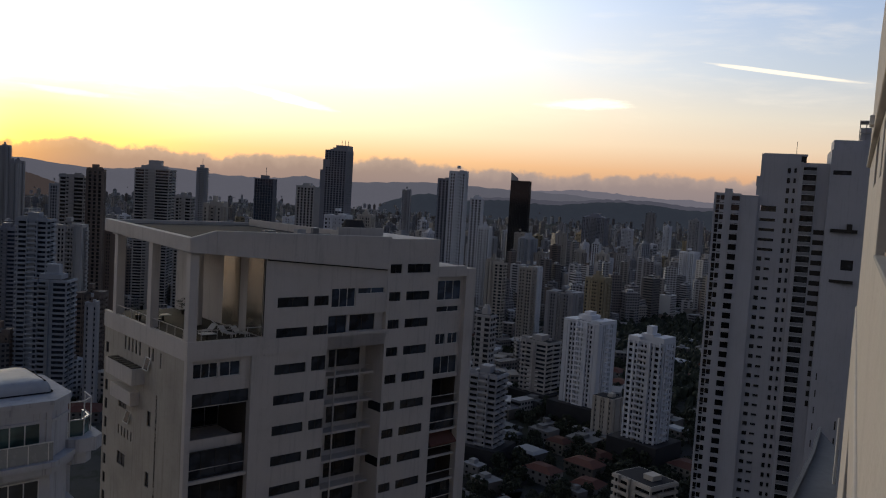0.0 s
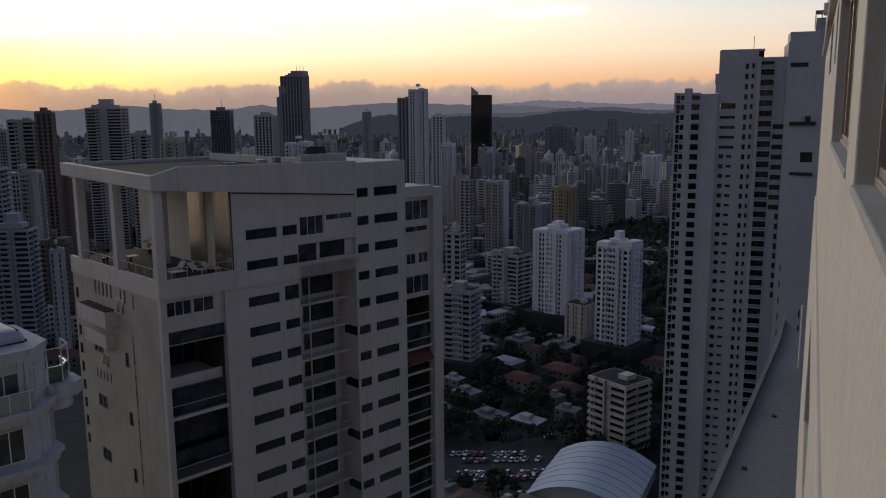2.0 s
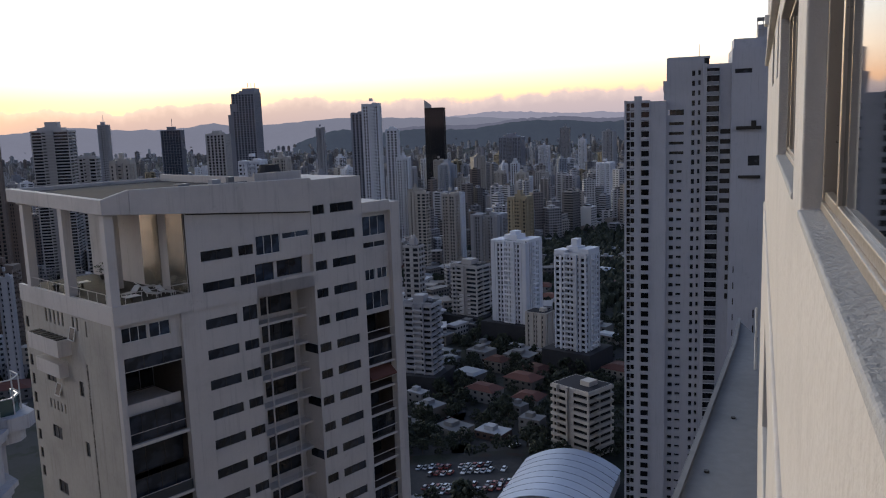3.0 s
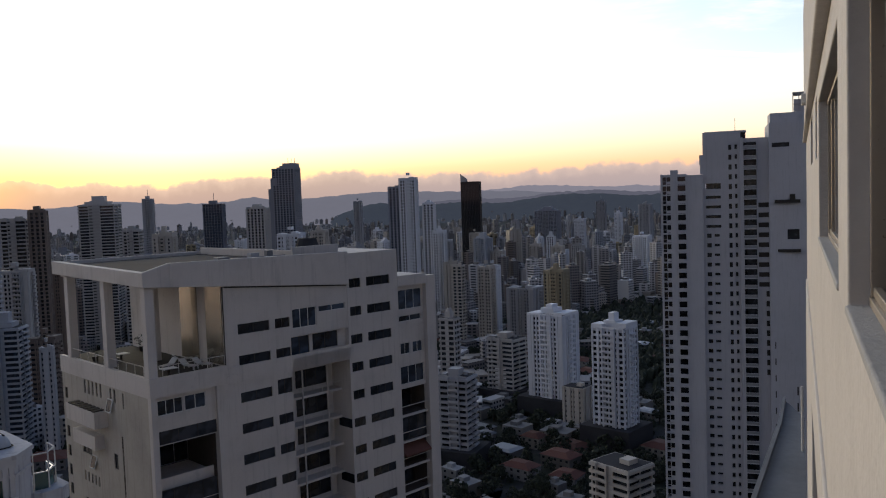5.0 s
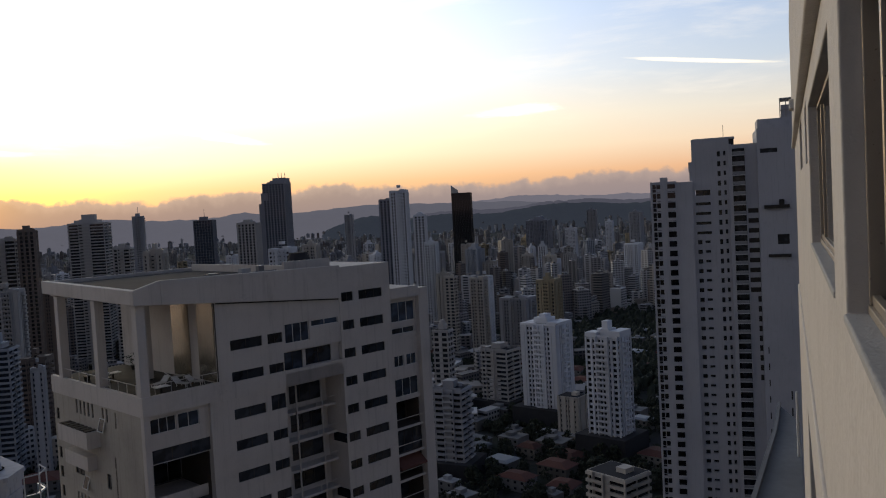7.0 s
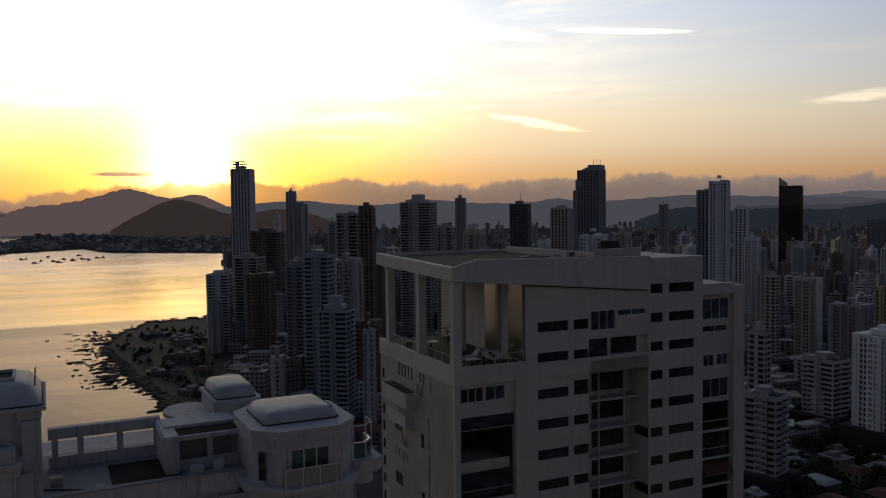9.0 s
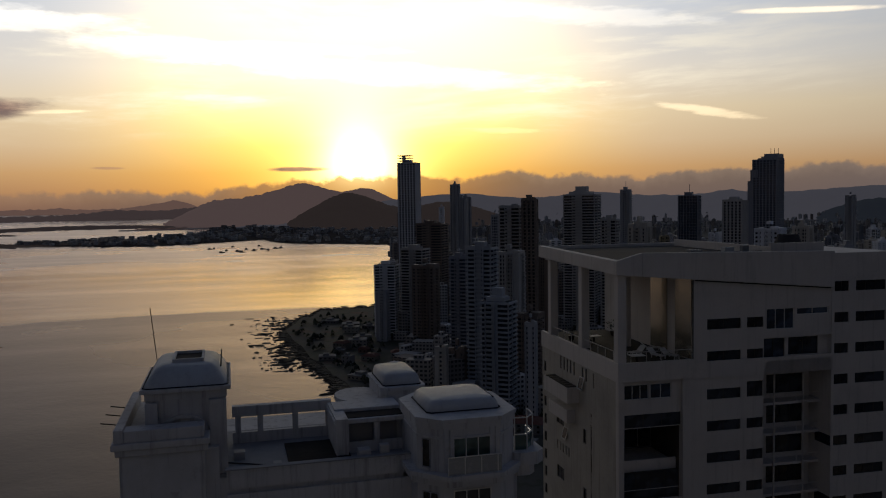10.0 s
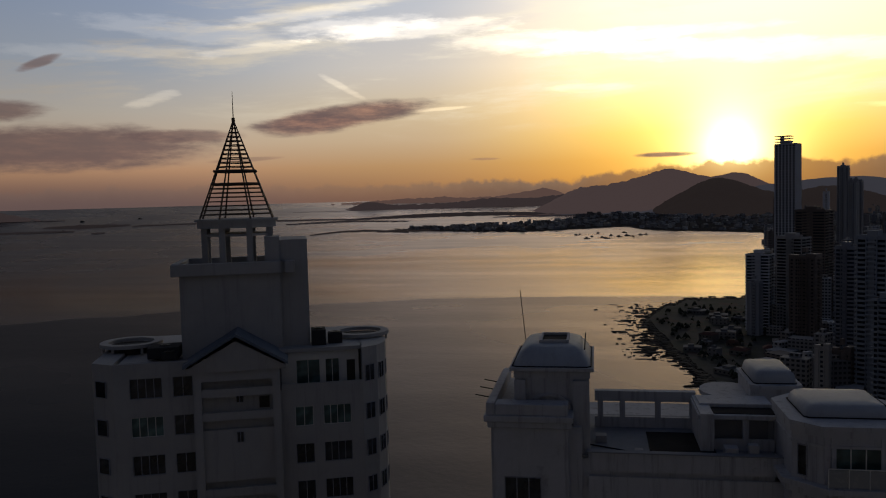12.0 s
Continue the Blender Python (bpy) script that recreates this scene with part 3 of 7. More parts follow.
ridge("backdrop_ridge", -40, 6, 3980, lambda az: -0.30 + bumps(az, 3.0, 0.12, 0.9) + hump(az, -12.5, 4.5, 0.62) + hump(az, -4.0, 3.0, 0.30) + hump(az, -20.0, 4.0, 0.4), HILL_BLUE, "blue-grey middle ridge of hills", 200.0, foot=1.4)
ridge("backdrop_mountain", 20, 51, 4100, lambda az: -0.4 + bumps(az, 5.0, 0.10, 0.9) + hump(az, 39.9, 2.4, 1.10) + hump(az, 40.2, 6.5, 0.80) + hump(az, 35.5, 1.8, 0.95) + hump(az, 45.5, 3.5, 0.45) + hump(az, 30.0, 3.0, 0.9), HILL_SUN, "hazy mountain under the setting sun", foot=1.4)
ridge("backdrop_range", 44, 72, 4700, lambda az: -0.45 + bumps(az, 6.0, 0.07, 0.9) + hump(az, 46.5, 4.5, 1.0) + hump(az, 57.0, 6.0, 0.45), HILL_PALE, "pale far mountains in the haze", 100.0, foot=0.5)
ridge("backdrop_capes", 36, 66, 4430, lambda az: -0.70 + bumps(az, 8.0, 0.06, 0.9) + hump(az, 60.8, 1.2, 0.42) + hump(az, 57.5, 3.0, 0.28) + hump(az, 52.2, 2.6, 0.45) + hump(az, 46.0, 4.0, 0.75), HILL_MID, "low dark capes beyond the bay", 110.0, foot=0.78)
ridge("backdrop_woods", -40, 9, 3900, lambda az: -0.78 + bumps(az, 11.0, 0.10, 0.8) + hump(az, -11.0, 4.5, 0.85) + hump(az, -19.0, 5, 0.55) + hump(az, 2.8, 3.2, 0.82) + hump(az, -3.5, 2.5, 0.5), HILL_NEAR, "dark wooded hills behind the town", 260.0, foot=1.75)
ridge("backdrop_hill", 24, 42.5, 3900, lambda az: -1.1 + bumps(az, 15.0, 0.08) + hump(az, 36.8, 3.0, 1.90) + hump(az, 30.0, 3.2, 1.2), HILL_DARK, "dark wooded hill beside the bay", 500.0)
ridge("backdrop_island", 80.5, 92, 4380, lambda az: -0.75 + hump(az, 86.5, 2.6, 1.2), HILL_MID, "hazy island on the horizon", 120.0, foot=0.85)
# ---- the town's towers ----
random.seed(11)


def apartment_tower(x, y, w, d, h, turn, style, colour, top):
    """A tower block: glazed core, floor slabs or spandrels, piers, and what stands on its roof."""
    words = {"bands": "with stacked balcony bands", "grid": "with a grid of small windows", "piers": "with tall upright piers", "glass": "with a dark glass front", "cols": ""}
    tints = {"slate": "dark grey", "stone": "pale stone", "sand": "sandy yellow", "blue": "bluish white", "dark": "black"}
    t = thing("apartment_tower", x, y, 0, turn, f"{tints.get(colour, colour)} concrete apartment tower {words[style]}", "tower", "towers of the town")
    skin = PALETTE[colour]
    a, b = w / 2, d / 2
    part("core", Build().box(-a + 0.6, a - 0.6, -b + 0.6, b - 0.6, 0, h - 0.3), BLUE_GLASS if colour in ("blue", "slate") else GLASS, t, "dark glazing")
    step = 3.05
    floors = int(h / step)
    low = max(0, floors - 46)
    rnd = random.Random(int(x * 7 + y * 3))
    close = math.hypot(x, y) < 880
    slabs, piers = Build(), Build()
    ring, pier_kinds = None, {}
    if style == "grid" and rnd.random() < 0.55:
        style = "cols"
    high = {"bands": rnd.uniform(1.05, 1.4), "grid": rnd.uniform(1.4, 1.75), "piers": 0.9, "glass": 0.35, "cols": rnd.uniform(1.2, 1.6)}[style]
    k = {"bands": rnd.uniform(0.25, 0.8), "cols": -0.3}.get(style, 0.0)
    for i in range(low, floors + 1):
        z = h - (floors - i) * step
        if close:
            if ring is None:
                ring = Build().box(-a - k, a + k, -b - k, b + k, -high, 0).mesh("floor_slab", skin)
            part("floor_slab", ring, None, t).location = (0, 0, z)
        else:
            slabs.box(-a - k, a + k, -b - k, b + k, z - high, z)
    wide = {"bands": 0.5, "grid": rnd.uniform(1.0, 1.7), "piers": rnd.uniform(1.2, 2.0), "glass": 0.2, "cols": rnd.uniform(1.2, 1.8)}[style]
    gap = {"bands": w / 2.0, "grid": rnd.uniform(2.9, 3.8), "piers": 4.2, "glass": 3.0, "cols": rnd.uniform(2.5, 3.4)}[style]
    proud = {"bands": -0.1, "grid": 0.04, "piers": 0.35, "glass": 0.05, "cols": 0.22}[style]
    swell = rnd.sample([0.55, 1.0, 1.75], 3) if style in ("grid", "cols") else [1.0, 1.0, 1.0]
    for side, span, dep in ((0, a, b), (1, b, a)):
        n = max(2, round(2 * span / gap))
        for i in range(n + 1):
            wd = wide * swell[min(i, n - i) % 3]
            c = -span + wd / 2 + (2 * span - wd) * i / n
            for s in (-1, 1):
                lo, hi = sorted((s * (dep - 0.75), s * (dep + proud)))
                if close:
                    key = (side, wd)
                    if key not in pier_kinds:
                        p, q = (wd / 2, (hi - lo) / 2) if side == 0 else ((hi - lo) / 2, wd / 2)
                        pier_kinds[key] = Build().box(-p, p, -q, q, 0, h - 0.1).mesh("pier", skin)
                    part("pier", pier_kinds[key], None, t).location = (c, (lo + hi) / 2, 0) if side == 0 else ((lo + hi) / 2, c, 0)
                elif side == 0:
                    piers.box(c - wd / 2, c + wd / 2, lo, hi, 0, h - 0.1)
                else:
                    piers.box(lo, hi, c - wd / 2, c + wd / 2, 0, h - 0.1)
    # a bay of balconies stands out from the front and one flank
    if style in ("grid", "cols", "bands") and w > 11 and h > 28:
        m, out = rnd.uniform(-0.35, 0.35) * a, rnd.uniform(1.2, 2.2)
        hw = a * rnd.uniform(0.22, 0.36)
        bay = Build()
        for i in range(low, floors):
            z = h - (floors - i) * step
            bay.box(m - hw, m + hw, -b - out, -b - 0.05, z - 0.3, z + 0.05).box(m - hw, m + hw, -b - out, -b - out + 0.12, z + 0.05, z + 0.85)
            bay.box(a + 0.05, a + out, m * b / a - hw * 0.7, m * b / a + hw * 0.7, z - 0.3, z + 0.6)
        bay.box(m - hw - 0.3, m - hw, -b - out, -b - 0.05, 0, h + 0.6).box(m + hw, m + hw + 0.3, -b - out, -b - 0.05, 0, h + 0.6)
        part("balcony_bay", bay, skin, t, "stacked balconies", kind="stuff")
    if style == "bands":
        for s in (-1, 1):
            part("stair_shaft", Build().box(-a * 0.22, a * 0.22, min(s * b, s * (b + 0.4)), max(s * b, s * (b + 0.4)), 0, h + 0.4), skin, t)
    if not close:
        part("floor_slab", slabs, skin, t, kind="stuff")
        part("pier", piers, skin, t, kind="stuff")
    roof = Build().box(-a - 0.1, a + 0.1, -b - 0.1, b + 0.1, h, h + 0.5)
    if top in ("box", "crown", "mast", "cap", "dome", "step", "jag"):
        roof.box(-a * 0.45, a * 0.3, -b * 0.5, b * 0.5, h + 0.5, h + 4.2)
    if top == "crown":
        roof.box(-a * 0.7, a * 0.6, -b * 0.7, b * 0.7, h + 0.5, h + 3.4)
        roof.box(-a * 0.35, a * 0.35, -b * 0.4, b * 0.4, h + 3.4, h + 9.0)
    if top == "jag":
        roof.box(-a, -a * 0.55, -b, b, h - 22, h - 12)
        roof.box(-a * 0.1, a, -b * 0.8, b * 0.8, h + 0.4, h + 7)
        roof.box(-a * 0.55, a, -b, b, h, h + 2)
        part("shoulder", Build().box(-a - 7, -a, -b * 0.8, b * 0.8, 0, h - 26).box(-a - 4, -a, -b * 0.7, b * 0.7, h - 26, h - 12), skin, t)
        for q in (0.2, 0.5, 0.8):
            roof.tube((a * q, 0, h + 7), (a * q, 0, h + 14), 0.35, 5)
    if top == "fin":
        part("fin", Build().prism([(-a, -b), (-a * 0.25, -b), (-a * 0.25, -b + 1.5), (-a, -b + 1.5)], h, h, 0, [h + 15, h + 5, h + 5, h + 15]), PALETTE["stone"], t, "pale sloping roof fin")
    if top == "cap":
        for q in (2.5, 6.0, 9.0):
            roof.box(-a, a * 0.4, -b, b * 0.5, h + q, h + q + 0.8)
        roof.box(-a * 0.6, -a * 0.4, -b * 0.5, b * 0.3, h, h + 9)
    if top == "mast":
        roof.tube((0, 0, h + 4), (0, 0, h + 13), 0.3, 5)
    if top == "dome":
        roof.prism([(1.0 * a * 0.6 * math.cos(k * math.pi / 5), b * 0.6 * math.sin(k * math.pi / 5)) for k in range(10)], h, h + 6, 0.5)
    if top in ("box", "flat") and h > 30:
        roof.tube((a * 0.5, b * 0.3, h), (a * 0.5, b * 0.3, h + 2.2), min(1.3, a * 0.2), 8)
        roof.box(-a * 0.85, -a * 0.6, -b * 0.7, b * 0.2, h + 0.4, h + 1.6)
        roof.box(-a - 0.1, a + 0.1, -b - 0.1, -b + 0.15, h + 0.4, h + 1.3).box(-a - 0.1, -a + 0.15, -b + 0.15, b + 0.1, h + 0.4, h + 1.3)
    if top in ("box", "flat") and style in ("grid", "cols") and h > 30:
        up = rnd.uniform(2.0, 4.5)
        roof.box(-a, -a * 0.3, -b, b * 0.1, h + 0.4, h + up * 0.6).box(a * 0.35, a, -b * 0.6, b, h + 0.4, h + up * 0.8)
        roof.box(-a * 0.2, a * 0.15, -b * 0.35, b * 0.3, h + 4.2, h + 4.2 + up)
    if top == "flat":
        roof.box(a * 0.1, a * 0.6, -b * 0.3, b * 0.4, h + 0.5, h + 2.6)
    part("roof", roof, skin, t)
    if close:
        part("roof_deck", Build().box(-a + 0.3, a - 0.3, -b + 0.3, b - 0.3, h + 0.48, h + 0.56), ROOF_DARK, t, "dark roof felt")
    if style == "piers" and colour == "white" or top == "box" and h < 90:
        part("podium", Build().box(-a - 6, a + 5, -b - 5, b + 6, 0, min(14, h * 0.2)), ROOF_DARK, t, "dark parking podium")
    return t


apartment_tower(-161, 1088, 30.0, 26.0, 188, -11, "piers", "slate", "jag")
apartment_tower(-0, 800, 16.7, 13.4, 161, -10, "cols", "white", "flat")
apartment_tower(-16, 947, 14.0, 11.2, 156, -9, "piers", "slate", "flat")
apartment_tower(115, 1496, 34.6, 27.6, 171, -12, "glass", "dark", "fin")
apartment_tower(-315, 843, 34.4, 27.6, 147, 5, "bands", "stone", "crown")
apartment_tower(-355, 1124, 14.0, 11.2, 155, 8, "grid", "grey", "mast")
apartment_tower(-219, 924, 21.9, 17.5, 144, 1, "glass", "slate", "mast")
apartment_tower(-163, 885, 21.0, 16.8, 138, -10, "piers", "stone", "box")
apartment_tower(-100, 1597, 15.8, 12.6, 141, -6, "grid", "grey", "flat")
apartment_tower(23, 947, 14.0, 11.2, 136, -11, "piers", "white", "box")
apartment_tower(33, 911, 14.0, 11.2, 104, -17, "grid", "white", "box")
apartment_tower(-255, 758, 14.6, 11.7, 122, 4, "bands", "stone", "box")
apartment_tower(-200, 671, 15.9, 12.7, 118, -8, "grid", "cream", "box")
apartment_tower(-228, 1102, 13.7, 10.9, 94, -8, "grid", "white", "flat")
apartment_tower(-92, 633, 17.6, 14.1, 117, -17, "grid", "white", "flat")
apartment_tower(-88, 795, 14.5, 11.6, 113, -14, "grid", "cream", "box")
apartment_tower(318, 1859, 51.8, 41.3, 107, -25, "grid", "slate", "crown")
apartment_tower(470, 1975, 21.7, 17.4, 123, -28, "grid", "grey", "mast")
apartment_tower(490, 1669, 24.5, 19.6, 115, -36, "grid", "grey", "box")
apartment_tower(480, 1849, 15.7, 12.5, 95, -35, "grid", "white", "box")
apartment_tower(373, 1850, 15.7, 12.5, 40, -26, "piers", "white", "box")
apartment_tower(374, 1773, 22.8, 18.3, 85, -27, "grid", "white", "box")
apartment_tower(251, 1930, 15.7, 12.5, 83, -22, "grid", "grey", "box")
apartment_tower(139, 1298, 19.9, 15.9, 53, -26, "grid", "cream", "box")
apartment_tower(199, 1286, 15.7, 12.5, 62, -29, "grid", "cream", "box")
apartment_tower(364, 1553, 22.6, 18.0, 59, -33, "bands", "grey", "box")
apartment_tower(82, 819, 14.0, 11.2, 70, -26, "grid", "white", "flat")
apartment_tower(362, 1254, 24.2, 19.4, 72, -41, "grid", "white", "flat")
apartment_tower(229, 1256, 18.5, 14.8, 60, -30, "grid", "cream", "box")
apartment_tower(45, 899, 15.4, 12.3, 69, -23, "grid", "cream", "box")
apartment_tower(-510, 1039, 14.0, 11.2, 119, 11, "grid", "grey", "box")
apartment_tower(-1107, 1959, 10.2, 8.2, 184, 14, "grid", "grey", "flat")
apartment_tower(-700, 1270, 17.4, 13.9, 146, 14, "grid", "grey", "box")
apartment_tower(-565, 885, 24.5, 19.6, 192, 15, "piers", "white", "cap")
apartment_tower(-489, 814, 30.7, 24.6, 116, 11, "bands", "brown", "box")
apartment_tower(-453, 719, 24.8, 19.9, 93, 7, "bands", "stone", "box")
apartment_tower(-397, 648, 21.6, 17.3, 81, 11, "grid", "brown", "flat")
apartment_tower(-484, 711, 22.4, 17.9, 76, 19, "bands", "white", "step")
apartment_tower(-587, 907, 17.1, 13.6, 127, 23, "grid", "brown", "flat")
apartment_tower(-735, 1308, 16.6, 13.3, 172, 19, "grid", "grey", "box")
apartment_tower(-718, 1317, 18.5, 14.8, 149, 19, "grid", "grey", "box")
apartment_tower(-807, 1381, 9.8, 7.9, 130, 20, "grid", "white", "flat")
apartment_tower(-309, 650, 18.4, 14.7, 136, 13, "bands", "stone", "flat")
apartment_tower(-286, 639, 12.5, 10.0, 142, 14, "piers", "brown", "box")
apartment_tower(-402, 805, 8.3, 6.7, 125, 17, "grid", "grey", "flat")
apartment_tower(-335, 603, 14.6, 11.7, 94, 9, "bands", "slate", "box")
apartment_tower(-268, 515, 18.0, 14.4, 108, 7, "bands", "blue", "box")
apartment_tower(-276, 577, 20.2, 16.2, 100, 6, "grid", "stone", "flat")
apartment_tower(-233, 470, 19.1, 15.2, 76, 6, "bands", "blue", "crown")
apartment_tower(-284, 483, 8.0, 6.4, 39, 15, "grid", "cream", "flat")
apartment_tower(-284, 506, 12.0, 9.6, 34, 9, "grid", "brown", "flat")
apartment_tower(-299, 699, 10.9, 8.7, 89, 3, "grid", "brown", "flat")
apartment_tower(-229, 511, 15.7, 12.6, 62, -1, "grid", "brown", "flat")
apartment_tower(-471, 684, 11.3, 9.1, 50, 10, "grid", "grey", "flat")
apartment_tower(-204, 456, 6.6, 5.3, 65, 9, "grid", "grey", "flat")
apartment_tower(89, 512, 25.6, 20.5, 65, -42, "cols", "white", "box")
apartment_tower(110, 438, 19.6, 15.7, 67, -44, "cols", "white", "box")
apartment_tower(64, 556, 21.3, 17.0, 43, -42, "bands", "stone", "box")
apartment_tower(106, 753, 28.4, 22.7, 55, -38, "cols", "grey", "flat")
apartment_tower(124, 689, 17.5, 14.0, 75, -40, "cols", "sand", "box")
apartment_tower(21, 470, 9.5, 7.6, 71, -28, "bands", "stone", "dome")
apartment_tower(22, 424, 16.0, 12.8, 47, -28, "bands", "grey", "box")
apartment_tower(83, 324, 19.4, 15.5, 30, -54, "bands", "cream", "flat")
apartment_tower(97, 480, 13.9, 11.1, 25, -41, "grid", "cream", "flat")
apartment_tower(70, 757, 13.6, 10.8, 75, -30, "grid", "cream", "flat")
apartment_tower(44, 759, 9.3, 7.4, 78, -28, "bands", "cream", "flat")
apartment_tower(319, 1489, 22.5, 18.0, 40, -37, "grid", "grey", "flat")
apartment_tower(239, 1283, 21.1, 16.9, 52, -36, "grid", "white", "box")
apartment_tower(349, 1408, 18.3, 14.6, 40, -39, "grid", "grey", "flat")
apartment_tower(403, 1392, 25.6, 20.5, 60, -41, "grid", "white", "box")


# the crowd of towers behind them
crowd = random.Random(64)
made = 0
while made < 150:
    az, r = crowd.uniform(-20, 27), crowd.uniform(950, 2350)
    high = 140 - r * math.tan(radians(crowd.uniform(1.9, 4.0)))
    if not 14 < high < 82 or (-20 < az < -8 and r < 1350):
        continue
    wide = crowd.uniform(12, 24)
    apartment_tower(*[round(q) for q in polar(az, r)], wide, wide * crowd.uniform(0.6, 1.0), high, crowd.uniform(-50, 40), crowd.choice(("grid", "cols", "cols", "bands", "piers")), crowd.choice(("white", "white", "cream", "stone", "grey", "slate", "sand", "blue")), crowd.choice(("box", "flat", "crown", "mast")))
    made += 1


def far_blocks():
    """The thick of the town farther out, too many to count, and unseen light-blocking blocks behind the view."""
    rnd = random.Random(5)
    b = Build()
    for i in range(8200):
        az = rnd.uniform(-40, 34)
        d = 520 * (18.0 ** rnd.random())
        if d < 900 and rnd.random() < 0.45 or -22 < az < -13 and d < 1000:
            continue
        r, z = far_out(d)
        x, y = polar(az, r)
        tall = rnd.random() ** 3
        k = 1.0 if r > 900 else 0.4
        far = r / d
        w, q, h = far * rnd.uniform(7, 20), far * rnd.uniform(7, 18), far * (4 + k * tall * (58 if d < 2600 else 46) + rnd.uniform(0, 5))
        if -20 < az < -6 and 560 < d < 950 and rnd.random() < 0.8:
            continue
        n = len(b.v)
        c, s = math.cos(rnd.uniform(0, 1.5)), 0
        s = math.sqrt(1 - c * c)
        pts = [(x + c * u - s * v, y + s * u + c * v) for u, v in ((-w / 2, -q / 2), (w / 2, -q / 2), (w / 2, q / 2), (-w / 2, q / 2))]
        b.prism(pts, z - 3, z + h)
        if h > 18:
            b.prism([(x + (p[0] - x) * 0.4, y + (p[1] - y) * 0.4) for p in pts], z + h, z + h + 3)
    # unseen blocks added behind the view, keeping sky light off the lower facades
    for i in range(130):
        az, r = rnd.uniform(118, 312), 75 * 9.0 ** rnd.random()
        x, y = polar(az, r)
        w, h = rnd.uniform(9, 13), rnd.uniform(60, 122)
        b.prism([(x - w, y - w), (x + w, y - w), (x + w, y + w), (x - w, y + w)], 0, h)
    for i in range(700):
        az = rnd.uniform(28, 58)
        d = far_shore(az) * rnd.uniform(1.01, min(1.6, far_rim(az) / far_shore(az) - 0.01))
        r, z = far_out(d)
        x, y = polar(az, r)
        w = rnd.uniform(8, 24)
        b.prism([(x - w / 2, y - 6), (x + w / 2, y - 6), (x + w / 2, y + 6), (x - w / 2, y + 6)], z - 2, z + rnd.uniform(4, 16))
    return tagged(part("far_buildings", b, FAR_WALLS, None, "dense far town of pale low and middle-high buildings, with unseen light-blocking blocks behind"), category="buildings", kind="stuff")


far_blocks()

# ---- white slab tower with the roof terrace ----
def opening_window(parent, u0, u1, z0, z1, y, bars=2, glass=None, frame_paint=None, cache={}):
    """A window in its opening: a pane with an aluminium frame and bars in front of it."""
    paint = frame_paint or (WHITE if glass in (BLUE_GLASS, GREEN_GLASS) else PALETTE["slate"])
    key = (round(u1 - u0, 2), round(z1 - z0, 2), bars, paint.name)
    if key not in cache:
        w, h = u1 - u0, z1 - z0
        fr = Build().box(0, w, -0.05, 0.05, 0, 0.06).box(0, w, -0.05, 0.05, h - 0.06, h)
        for i in range(bars + 1):
            c = (w - 0.06) * i / bars
            fr.box(c, c + 0.06, -0.045, 0.045, 0.06, h - 0.06)
        cache[key] = (fr.mesh("window", paint), Build().box(0.02, w - 0.02, -0.015, 0.015, 0.02, h - 0.02))
    fr, pane = cache[key]
    ob = part("window", fr, None, parent)
    ob.location = (u0, y, z0)
    pk = (key, (glass or GLASS).name)
    if pk not in cache:
        cache[pk] = pane.mesh("pane", glass or GLASS)
    part("pane", cache[pk], None, ob)
    return ob


def dark_window(parent, u0, u1, z0, z1, y, bars=2):
    return opening_window(parent, u0, u1, z0, z1, y, bars, None, DARK_METAL)


